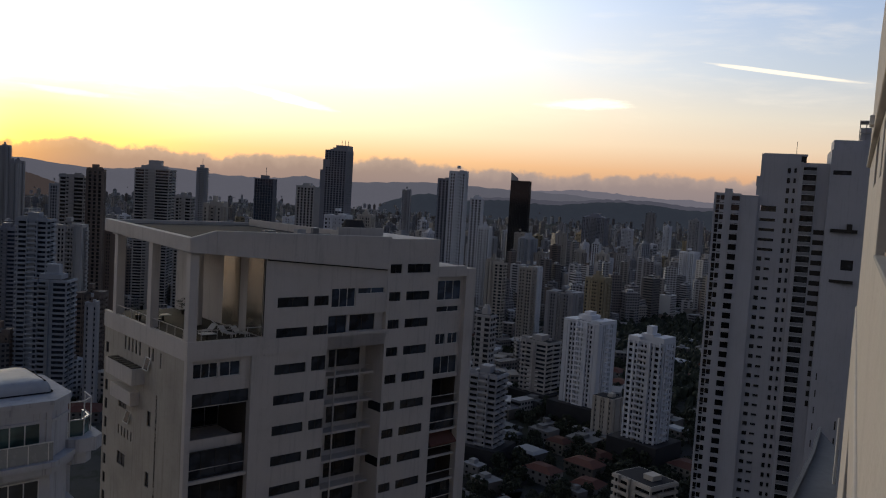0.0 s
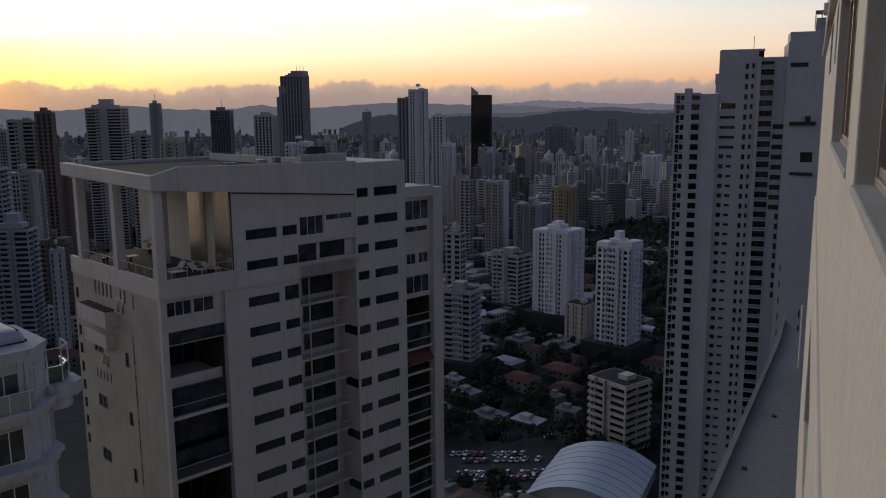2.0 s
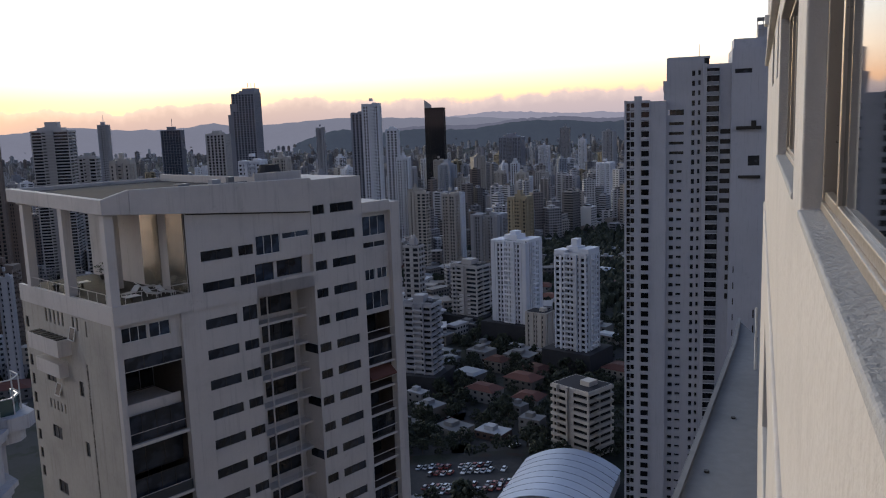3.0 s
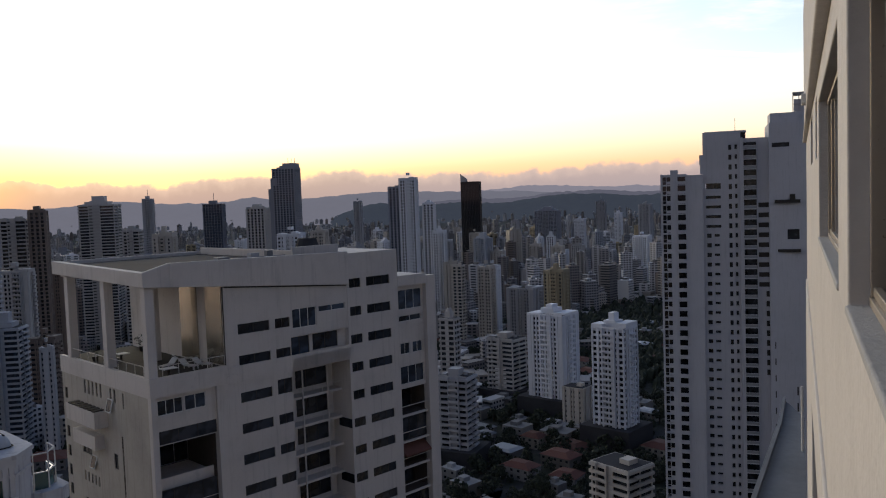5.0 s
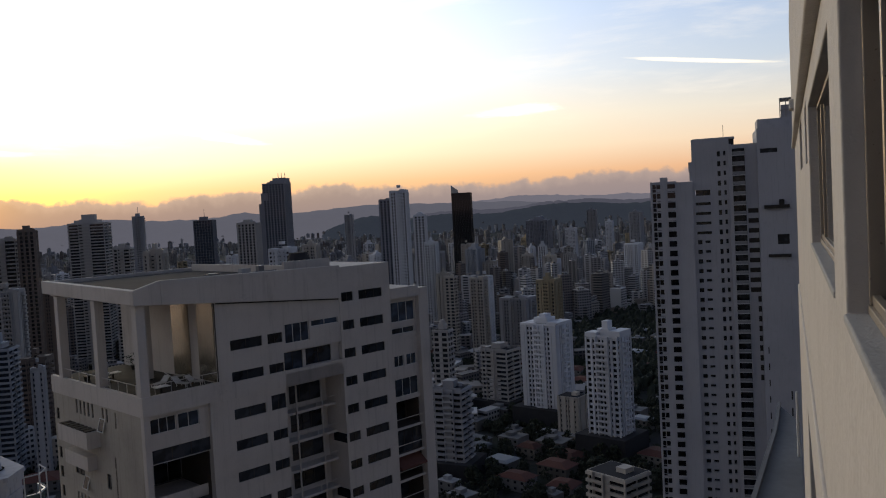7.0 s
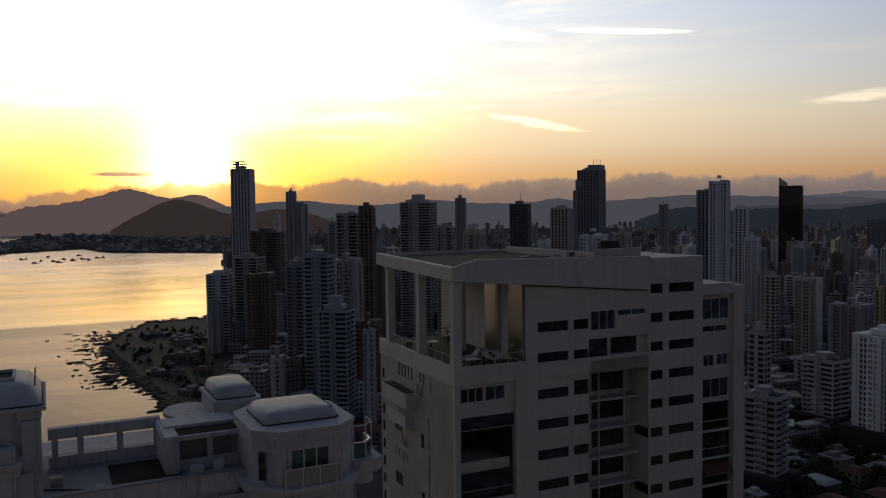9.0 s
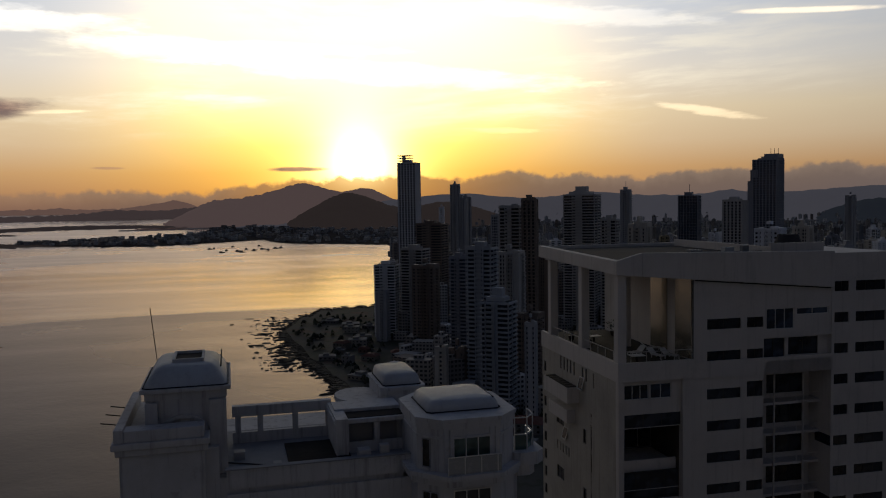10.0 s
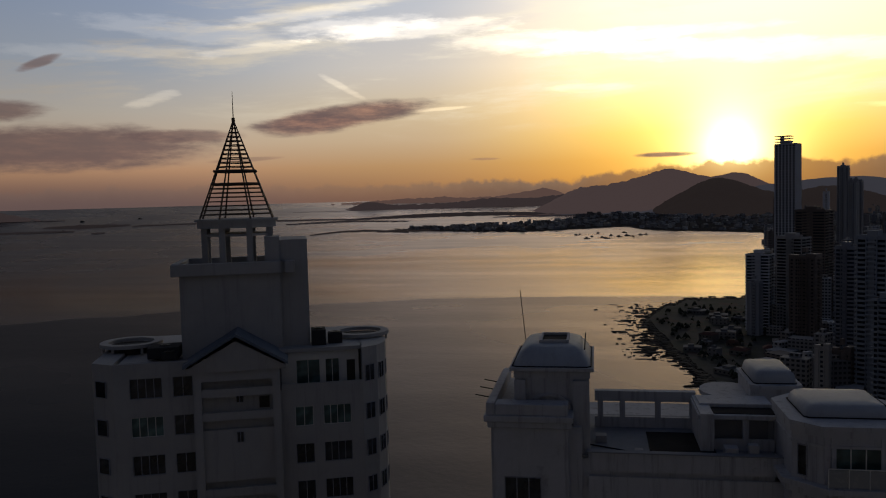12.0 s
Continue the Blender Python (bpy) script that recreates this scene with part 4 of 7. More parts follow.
def slab_tower():
    t = thing("terrace_tower", -23.39, 71.78, 0, 43.0, "off-white concrete apartment tower with an open columned roof terrace", "tower")
    FL = 3.05
    holes, wins = [], []
    rows = [(127.85 - FL * i - (0.55 if i > 1 else 0)) for i in range(0, 17)]
    # flat bays with strip windows
    for i, z in enumerate(rows):
        wins += [(9.0, 12.55, z, z + 1.0, 2), (13.2, 14.95, z, z + (1.0 if i != 2 else 1.5), 2)]
    main = Build().holes(7.6, 15.0, 0, 133.4, 0.0, 0.35, [w[:4] for w in wins])
    body = part("wall", main, NB_WALL, t)
    for u0, u1, z0, z1, n in wins:
        dark_window(t, u0, u1, z0, z1, 0.16, n)
    # projecting bay on the far side of the recess
    wins = []
    for i in range(0, 18):
        z = 130.95 - FL * i
        wins += [(22.7, 24.3, z, z + 1.0, 2), (25.1, 28.5, z, z + 1.0, 3)]
    part("wall", Build().holes(22.4, 29.7, 0, 134.7, -0.05, 0.3, [w[:4] for w in wins]).box(22.4, 22.7, 0.3, 3.4, 0, 134.7).box(29.4, 29.7, 0.3, 3.4, 0, 134.7).box(22.7, 29.4, 0.3, 12, 134.2, 134.68), NB_WALL, t)
    for u0, u1, z0, z1, n in wins:
        dark_window(t, u0, u1, z0, z1, 0.1, n)
    # recess between the bays: back wall, balcony fronts, thin slabs and a pipe
    wins = []
    slab = Build().box(15.0, 22.4, 1.6, 3.2, -0.25, 0).box(17.3, 22.3, 1.6, 1.66, 0.72, 0.78).box(17.3, 17.36, 1.6, 1.66, 0, 0.72).box(19.8, 19.86, 1.6, 1.66, 0, 0.72).mesh("balcony_slab", NB_WALL)
    for i in range(0, 15):
        z = 121.5 - FL * i
        wins += [(15.4, 16.9, z - 0.9, z + 0.9, 1), (17.5, 21.6, z - 1.0, z + 0.9, 3)]
        part("balcony_slab", slab, None, t).location = (0, 0, z - 1.5)
    part("wall", Build().holes(15.0, 22.4, 0, 124.6, 3.2, 3.5, [w[:4] for w in wins]), NB_WALL, t)
    for i in range(5, 17, 2):
        part("corner_pane", Build().box(22.36, 22.42, 0.0, 2.2, 130.95 - FL * i, 131.95 - FL * i), GLASS, t)
    part("drain_pipe", Build().tube((20.4, 1.4, 60), (20.4, 1.4, 123), 0.06), NB_WALL, t)
    part("drain_pipe", Build().tube((17.2, 1.5, 60), (17.2, 1.5, 123), 0.09), NB_WALL, t)
    for u0, u1, z0, z1, n in wins:
        dark_window(t, u0, u1, z0, z1, 3.3, n)
    # penthouse front over the recess
    pent = [(15.3, 18.3, 127.55, 129.55, 3), (18.6, 22.1, 128.85, 129.5, 2)]
    part("wall", Build().holes(15.0, 22.4, 126.75, 133.4, 0.02, 0.35, [w[:4] for w in pent]), NB_WALL, t)
    for u0, u1, z0, z1, n in pent:
        opening_window(t, u0, u1, z0, z1, 0.18, n, BLUE_GLASS)
    logg = [(15.2, 17.6, 124.7, 126.6, 2), (18.0, 21.3, 124.9, 126.6, 2)]
    part("wall", Build().holes(15.0, 22.4, 123.3, 126.75, 0.5, 0.8, [w[:4] for w in logg]).box(15.0, 22.4, -0.12, 0.5, 123.3, 124.55), NB_WALL, t)
    for u0, u1, z0, z1, n in logg:
        opening_window(t, u0, u1, z0, z1, 0.65, n, BLUE_GLASS, DARK_METAL)
    # bay under the terrace
    bay = Build()
    bay.box(0.0, 0.55, 0.0, 0.6, 0, 123.4).box(6.5, 7.6, 0.0, 6.2, 0, 123.4)
    part("pier", bay, NB_WALL, t)
    wins = [(0.75, 3.2, 121.6, 123.0, 3), (3.4, 5.5, 121.6, 123.0, 2)]
    part("wall", Build().holes(0.55, 6.5, 118.9, 123.4, 0.35, 0.65, wins_cut(wins) + [(0.75, 6.5, 118.95, 120.2)]), NB_WALL, t)
    for k, (u0, u1, z0, z1, n) in enumerate(wins):
        opening_window(t, u0, u1, z0, z1, 0.5, n, BLUE_GLASS)
    dark_window(t, 0.75, 6.5, 118.95, 120.2, 0.5, 3)
    backs = []
    for i in range(0, 13):
        z = 115.1 - FL * i
        thick = i % 2 == 1
        backs.append((0.62, 6.45, z + 0.05, z + 2.72, 4))
        if i and not thick:
            continue
        slabs = Build()
        slabs.box(0.55, 6.5, 0.2 if thick else 1.3, 6.2, z - (0.3 if thick else 0.12), z)
        if i == 0:
            slabs.box(0.55, 6.5, 1.2, 1.35, z - 1.0, z + 0.5)
        if thick:
            slabs.box(0.55, 6.5, 0.32, 0.36, z + 1.0, z + 1.05)
        part("balcony_slab", slabs, NB_WALL, t)
        if thick:
            dark_window(t, 0.6, 6.45, z + 0.02, z + 2.6, 0.8, 4)
            dark_window(t, 0.6, 6.45, z + 2.8, z + 5.6, 1.6, 3) if i % 4 == 3 else None
        if i > 1:
            part("balustrade", Build().box(0.6, 6.45, 0.33, 0.36, z, z + 1.0), BALCONY_SCREEN, t, "dark glass balustrade")
    # the loggias' inner shade is put into the colour of panel, floors and back wall
    part("loggia_shade_panel", Build().box(6.42, 6.49, 0.7, 6.15, 70, 118.8), LOGGIA_SHADE_TONE, t, "side panel coloured dark for the shade inside the loggias")
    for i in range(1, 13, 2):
        part("loggia_floor", Build().box(0.6, 6.4, 0.5, 6.1, 115.11 - FL * i, 115.15 - FL * i), LOGGIA_SHADE_TONE, t)
    part("wall", Build().holes(0.0, 6.5, 0, 118.9, 6.2, 6.5, wins_cut(backs)), LOGGIA_SHADE_TONE, t)
    for k, (u0, u1, z0, z1, n) in enumerate(backs):
        opening_window(t, u0, u1, z0, z1, 6.3, n, BLUE_GLASS if k in (1, 2, 6) else GLASS)
    # far bay with loggias and its outer pier
    part("pier", Build().box(34.1, 35.6, -0.1, 6.0, 0, 131.3).box(29.7, 34.1, -0.1, 0.7, 130.4, 131.6).box(29.7, 34.1, 0.7, 6.0, 131.0, 131.5), NB_WALL, t)
    wins = [(30.2, 33.9, 127.6, 129.9, 3), (30.2, 33.7, 126.2, 126.9, 2), (30.3, 31.8, 122.4, 123.7, 2), (32.2, 33.8, 122.4, 123.7, 2), (30.2, 33.9, 118.9, 121.0, 3)]
    part("wall", Build().holes(29.7, 34.1, 118.4, 130.4, 0.5, 0.8, wins_cut(wins)), NB_WALL, t)
    for u0, u1, z0, z1, n in wins:
        opening_window(t, u0, u1, z0, z1, 0.65, n, BLUE_GLASS)
    backs = []
    for i in range(0, 13):
        z = 115.4 - FL * i
        slabs = Build()
        slabs.box(29.7, 34.1, 0.25, 3.0, z - 0.25, z).box(29.7, 34.1, 0.25, 0.33, z + 0.95, z + 1.02)
        part("balcony_slab", slabs, NB_WALL, t)
        backs.append((30.2, 33.8, z + 0.05, z + 2.3, 2))
        # floor sheet, side panel and back wall here are coloured for shade too
        part("loggia_floor", Build().box(29.75, 33.9, 0.4, 2.85, z + 0.01, z + 0.05), LOGGIA_SHADE_TONE, t)
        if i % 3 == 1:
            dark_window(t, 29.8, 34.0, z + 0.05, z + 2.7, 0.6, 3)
    part("loggia_shade_panel", Build().box(33.98, 34.09, 0.8, 2.88, 70, 118.3), LOGGIA_SHADE_TONE, t, "side panel coloured dark for the shade inside the loggias")
    part("wall", Build().holes(29.7, 34.1, 0, 118.4, 2.9, 3.1, wins_cut(backs)), LOGGIA_SHADE_TONE, t)
    for u0, u1, z0, z1, n in backs:
        dark_window(t, u0, u1, z0, z1, 3.0, n)
    part("awning", Build().prism([(30.0, -0.2), (34.0, -0.2), (34.0, 2.0), (30.0, 2.0)], 110.6, 111, 0, [110.8, 110.8, 112.4, 112.4]), ROOF_TILE, t, "dark red balcony awning")
    # long side wall
    wins = []
    for k in range(5):
        wins.append((10.6 + 0.95 * k, 11.0 + 0.95 * k, 121.9, 123.3, 1))
    wins += [(7.4, 7.8, 121.9, 123.2, 1), (8.3, 8.7, 121.9, 123.2, 1), (5.6, 5.9, 121.6, 123.1, 1)]
    for z in (116.3, 110.2, 104.2, 98.2):
        wins += [(13.8, 16.0, z - 0.7, z + 0.7, 2), (7.6, 8.5, z - 0.9, z + 0.6, 1)]
    for i in range(9):
        wins.append((19.2, 20.0, 120.6 - 2.05 * i, 121.8 - 2.05 * i, 1))
    for k in range(5):
        wins.append((12.2 + 0.85 * k, 12.55 + 0.85 * k, 112.7, 113.7, 1))
    side_wall = part("wall", Build().holes(0.6, 20.5, 0, 124.9, -0.3, 0.0, wins_cut(wins)), SIDE_WALL, t, "yellowed and rain-streaked side wall, coloured darker for its shade")
    side_wall.rotation_euler = (0, 0, radians(90))
    for u0, u1, z0, z1, n in wins:
        w = dark_window(t, u0, u1, z0, z1, 0.0, n)
        w.matrix_basis = pose(0.14, u0, z0, 0, 0, 90)
    boxes = Build()
    boxes.box(-1.3, 0.0, 9.4, 16.4, 119.3, 120.9).box(-0.9, 0.0, 10.6, 16.0, 116.9, 118.3)
    part("planter_balcony", boxes, NB_WALL, t)
    for v, z, lean in ((12.6, 114.6, 16), (8.0, 121.0, 14)):
        fr = Build().box(-0.04, 0.04, 0, 0.08, 0, 1.3).box(-0.04, 0.04, 1.12, 1.2, 0, 1.3).box(-0.04, 0.04, 0.08, 1.12, 0, 0.08).box(-0.04, 0.04, 0.08, 1.12, 1.22, 1.3)
        casement = part("casement", fr, WHITE, t, "white casement standing open")
        casement.matrix_basis = pose(-0.32, v, z - 0.1, 0, lean, 0)
        part("pane", Build().box(-0.01, 0.01, 0.08, 1.12, 0.08, 1.22), GLASS, casement)
    gr = Build()
    for k in range(7):
        gr.box(-1.25, -0.2, 9.7 + 0.95 * k, 10.3 + 0.95 * k, 120.9, 121.02)
    part("grille", gr, DARK_METAL, t)
    # inner mass, closing the tower
    part("core", Build().box(7.6, 35.3, 3.5, 20.5, 0, 123.3).box(0.45, 7.6, 6.6, 20.5, 0, 123.3).box(0.45, 7.6, 3.5, 6.6, 119.0, 123.3).box(8.0, 35.3, 3.5, 20.5, 123.3, 131.4).box(8.0, 15.0, 0.6, 3.5, 123.3, 132.4).box(22.8, 29.3, 0.5, 12, 123.3, 134.1).box(8.0, 14.8, 0.5, 3.5, 0, 123.3).box(22.9, 29.2, 0.5, 3.5, 0, 123.3).box(15.0, 22.4, 0.6, 3.5, 130.2, 132.4), NB_WALL, t)
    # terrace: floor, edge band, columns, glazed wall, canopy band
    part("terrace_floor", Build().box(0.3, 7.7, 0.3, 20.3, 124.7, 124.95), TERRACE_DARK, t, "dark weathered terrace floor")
    edge = Build().box(-0.08, 7.75, -0.1, 0.3, 123.4, 125.15).box(-0.08, 0.3, 0.3, 20.6, 123.4, 125.15).box(7.75, 22.4, -0.12, 0.0, 123.3, 124.9)
    part("terrace_edge", edge, NB_WALL, t)
    for v in (0.1, 8.6, 17.6):
        bevelled(part("column", Build().box(0.0, 0.85, v, v + 0.9, 125.1, 133.5), NB_WALL, t), 0.03)
    bevelled(part("column", Build().box(4.6, 5.6, 9.0, 10.0, 124.95, 133.0), NB_WALL, t, "inner terrace column"), 0.03)
    part("terrace_wall", Build().box(7.72, 7.98, 0.36, 20.3, 124.9, 133.4), NB_WALL, t)
    glass = Build()
    for v0, v1 in ((0.5, 3.5), (5.2, 8.6)):
        glass.box(7.6, 7.7, v0, v1, 125.1, 133.2)
    part("glass_screen", glass, TERRACE_GLASS, t, "tall glass panes mirroring the sunset")
    part("dark_joint", Build().box(7.55, 7.75, 0.02, 0.18, 125.0, 132.6), DARK_METAL, t)
    for a, b in (((0.15, 1.4), (0.15, 8.5)), ((0.15, 9.9), (0.15, 17.5)), ((1.3, 0.12), (7.5, 0.12))):
        rail = Build().tube((*a, 126.1), (*b, 126.1), 0.035)
        for k in range(5):
            x, y = a[0] + (b[0] - a[0]) * k / 4, a[1] + (b[1] - a[1]) * k / 4
            rail.tube((x, y, 125.15), (x, y, 126.1), 0.025)
        part("terrace_railing", rail, NB_WALL, t, "thin terrace handrail")
    # the front band deepens towards the bay; the open end lies a little lower than the roof behind it
    front = Build().hexa([(2.2, -0.42, 133.12), (22.4, -0.42, 131.4), (22.4, 0.0, 131.4), (2.2, 0.0, 133.12)], [(2.2, -0.42, 135.3), (22.4, -0.42, 134.95), (22.4, 0.0, 134.95), (2.2, 0.0, 135.3)])
    front.hexa([(-0.35, -0.42, 133.32), (2.2, -0.42, 133.12), (2.2, 0.0, 133.12), (-0.35, 0.0, 133.32)], [(-0.35, -0.42, 134.62), (2.2, -0.42, 135.3), (2.2, 0.0, 135.3), (-0.35, 0.0, 134.62)])
    bevelled(part("canopy", front, NB_WALL, t, "thick white roof band over the terrace"), 0.05)
    edge = Build().hexa([(-0.35, 0.0, 133.32), (0.35, 0.0, 133.32), (0.35, 20.6, 133.75), (-0.35, 20.6, 133.75)], [(-0.35, 0.0, 134.62), (0.35, 0.0, 134.62), (0.35, 20.6, 135.05), (-0.35, 20.6, 135.05)])
    bevelled(part("canopy", edge.box(0.35, 22.4, 20.2, 20.6, 133.7, 135.0), NB_WALL, t, "side band of the terrace roof"), 0.05)
    part("canopy_soffit", Build().box(0.35, 8.0, 0.05, 20.2, 133.42, 133.62), NB_WALL, t)
    # dark strip on the wall, drawing the shadow line below the front band
    shadow_bar = Build().hexa([(7.7, -0.05, 132.5), (22.3, -0.05, 131.27), (22.3, -0.004, 131.27), (7.7, -0.004, 132.5)], [(7.7, -0.05, 132.62), (22.3, -0.05, 131.38), (22.3, -0.004, 131.38), (7.7, -0.004, 132.62)])
    part("shadow_line", shadow_bar, DARK_METAL, t, "thin dark strip for the shadow line under the roof band")
    part("roof_parapet", Build().box(16.5, 22.4, 1.2, 1.5, 134.6, 135.75).box(16.5, 16.8, 1.5, 20.0, 134.6, 135.4), NB_WALL, t)
    part("roof_deck", Build().box(0.36, 22.3, 0.02, 20.15, 134.3, 134.62), ROOF_DARK, t, "dark felt roof deck")
    for u, v, w, h in ((8.5, 1.5, 0.6, 0.7), (12.6, 2.4, 0.5, 0.8), (14.8, 3.0, 0.35, 0.9)):
        part("roof_vent", Build().box(u - w, u + w, v - w * 0.7, v + w * 0.7, 134.62, 134.62 + h), ROOF_METAL, t)
    part("roof_pipe", Build().tube((5.0, 3.2, 134.9), (21.0, 2.4, 134.9), 0.1), ROOF_METAL, t)
    part("water_tank", Build().prism([(24 + 1.6 * math.cos(k * math.pi / 6), 9 + 1.6 * math.sin(k * math.pi / 6)) for k in range(12)], 134.7, 136.2, 0.35), ROOF_DARK, t, "dark domed roof tank")
    return t


def wins_cut(wins):
    return [w[:4] for w in wins]


# side wall: yellow stain and streaks, with its shade put into a darker base
SIDE_WALL = surface("yellowed_shaded_render", (0.42, 0.385, 0.335), 0.85, vary=0.3, grain=2.4, stain=0.55, streaks=0.5)
# dark tone standing in for the shade deep in the loggias
LOGGIA_SHADE_TONE = surface("shaded_loggia_paint", (0.085, 0.070, 0.060), 0.8, vary=0.4, grain=3.0, spec=0.1)
BALCONY_SCREEN = surface("dark_screen", (0.05, 0.055, 0.06), 0.2, vary=0.2, grain=2.0)
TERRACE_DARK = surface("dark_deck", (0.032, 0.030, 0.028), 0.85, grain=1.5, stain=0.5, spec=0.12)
TERRACE_GLASS = surface("mirror_glass", (0.50, 0.46, 0.38), 0.16, 0.85, vary=0.1, grain=0.5, bump=0.02)
home = slab_tower().matrix_world.copy()


def sun_lounger(x, y, turn):
    t = thing("sun_lounger", 0, 0, 0, 0, "pale sun lounger on the roof terrace", "lounger", "loungers on the terrace")
    t.matrix_world = home @ pose(x, y, 124.95, 0, 0, turn)
    part("seat", Build().box(-0.35, 0.35, -0.9, 0.5, 0.28, 0.36), PALETTE["stone"], t)
    back = part("backrest", Build().box(-0.35, 0.35, 0, 0.75, 0, 0.07), WHITE, t)
    back.matrix_basis = pose(0, 0.5, 0.32, 40, 0, 0)
    leg = Build().box(-0.03, 0.03, -0.03, 0.03, 0, 0.28).mesh("leg", WHITE)
    for u in (-0.3, 0.3):
        for v in (-0.8, 0.4):
            part("leg", leg, None, t).location = (u, v, 0)


def terrace_table(x, y):
    t = thing("terrace_table", 0, 0, 0, 0, "low white table on the roof terrace", "table")
    t.matrix_world = home @ pose(x, y, 124.95)
    part("tabletop", Build().box(-0.7, 0.7, -0.5, 0.5, 0.55, 0.62), WHITE, t)
    part("foot", Build().tube((0, 0, 0), (0, 0, 0.55), 0.12), DARK_METAL, t)


def potted_plant(x, y, s):
    t = thing("potted_plant", 0, 0, 0, 0, "dark leafy plant in a round pot", "plant", "plants on the terrace")
    t.matrix_world = home @ pose(x, y, 124.95)
    part("pot", Build().tube((0, 0, 0), (0, 0, 0.5), 0.25, 10, 0.34), DARK_METAL, t)
    rnd = random.Random(int(x * 10))
    leaves = Build()
    for k in range(40):
        a, q = rnd.uniform(0, 6.28), rnd.uniform(0.2, 0.8) * s
        p = Vector((q * math.cos(a), q * math.sin(a), 0.5 + rnd.uniform(0.1, 1.1) * s))
        n = len(leaves.v)
        d = Vector((math.cos(a), math.sin(a), rnd.uniform(-0.4, 0.6))) * 0.35 * s
        e = Vector((-math.sin(a), math.cos(a), 0)) * 0.09 * s
        leaves.v += [tuple(p - d), tuple(p + e), tuple(p + d), tuple(p - e)]
        leaves.f.append((n, n + 1, n + 2, n + 3))
    part("leaves", leaves, FOLIAGE, t)


for x, y, turn in ((6.4, 2.2, 20), (5.2, 2.6, 15), (4.0, 4.6, -70), (6.5, 6.2, 80)):
    sun_lounger(x, y, turn)
terrace_table(2.6, 1.6)
terrace_table(3.2, 13.0)
for x, y, s in ((2.0, 11.5, 0.8), (1.2, 14.5, 0.9), (6.8, 16.0, 1.1)):
    potted_plant(x, y, s)

# ---- tall grey tower with stacked balconies ----
def balcony_tower():
    t = thing("balcony_tower", 92.4, 245.2, 0, -20.66, "tall pale grey apartment tower with stacked balconies and blank walls", "tower")
    skin, FL = TOWER_SKIN, 3.0
    for u0, u1, v0, v1, h in ((-14.6, -2.6, 1.2, 18, 144.6), (-1.5, 10.1, 3.2, 20, 157.4), (10.1, 16.2, 1.4, 18, 155.0)):
        part("core", Build().box(u0, u1, v0, v1, 0, h), GLASS, t, "dark glazing")
    part("pier", Build().box(-12.0, -9.9, -0.2, 6, 0, 146.7), skin, t)
    part("pier", Build().box(-15.0, -14.6, 0.0, 18, 0, 145.5), skin, t)
    part("blank_wall", Build().box(-7.4, -2.4, -0.5, 18, 0, 145.0).box(-15.0, -7.4, 1.0, 18, 144.6, 145.4), skin, t)
    # two balcony stacks, floor by floor
    left = Build().box(-2.6, 0.0, -1.0, 1.0, -0.25, 0).box(-2.6, 0.0, -1.0, -0.93, 0.88, 0.98).box(-2.6, -2.5, -1.0, -0.9, 0, 0.88).box(-1.3, -1.2, -1.0, -0.93, 0, 0.88).box(-2.5, -1.3, -0.98, -0.94, 0.12, 0.88).box(-1.2, -0.12, -0.98, -0.94, 0.12, 0.88).box(-0.12, 0.0, -0.9, 1.0, 0, 2.75).mesh("balcony", skin)
    slim = Build().box(0, 2.7, -0.05, 1.2, -0.4, 0.05).box(0, 0.2, -0.02, 1.2, 0.05, 2.6).box(1.28, 1.42, -0.02, 1.2, 0.05, 2.6).box(0.2, 2.7, 0.0, 0.06, 0.95, 1.05).box(1.42, 2.7, 0.01, 0.05, 0.2, 0.95).mesh("balcony", skin)
    wide = Build().box(0, 3.9, -1.1, 1.4, -0.25, 0).box(0, 3.9, -1.1, -1.0, 0.85, 0.95).box(0, 0.12, -1.1, 1.4, 0, 2.75).box(3.78, 3.9, -1.1, 1.4, 0, 2.75).mesh("balcony", skin)
    rail = Build().box(0, 3.6, -0.03, 0.03, 0.0, 0.8).mesh("railing", BALCONY_GLASS)
    for i in range(47):
        z = 142.2 - FL * i
        part("balcony", left, None, t).location = (-7.4, 0, z)
        part("balcony", slim, None, t).location = (-14.6, 0, z)
        b = part("balcony", wide, None, t)
        b.location = (9.2, 0, z + 10.0)
        part("railing", rail, None, b).location = (0.15, -1.04, 0.05)
    # window walls
    wins = []
    for i in range(50):
        z = 152.5 - FL * i
        if i > 3:
            wins += [(-1.4, -0.1, z - 0.1, z + 1.25), (0.8, 2.3, z + 0.2, z + 1.05)] if i > 8 else [(-1.7, 2.8, z, z + (1.7 if i == 4 else 0.9))]
        wins += [(5.1, 6.0, z - 0.3, z + 1.3), (6.9, 7.6, z - 0.1, z + 1.3)]
    part("wall", Build().holes(-2.4, 8.6, 0, 157.8, 2.2, 3.1, wins), skin, t)
    part("wall", Build().box(-1.9, -1.7, 2.4, 20, 145, 157.8).box(8.3, 9.2, -0.4, 3.1, 0, 155.6).box(13.1, 16.4, 0.0, 3.1, 0, 155.4).box(9.2, 13.1, 0.3, 3.0, 154.2, 155.4).box(-1.9, 10.3, 2.4, 20, 157.4, 158.0), skin, t)
    # dark service grilles on the return wall
    for i in range(18):
        z = 134.5 - 3.0 * i
        wide_one = i < 9
        g = Build().box(13.4 if wide_one else 15.4, 16.3, -0.08, 0.05, z, z + (1.4 if wide_one else 1.7))
        part("grille", g, DARK_METAL, t)
    big = Build().holes(16.4, 27.0, 0, 159.4, -1.6, -1.2, [(21.3, 24.6, 124.8, 127.8), (17.2, 22.0, 152.2, 153.5)])
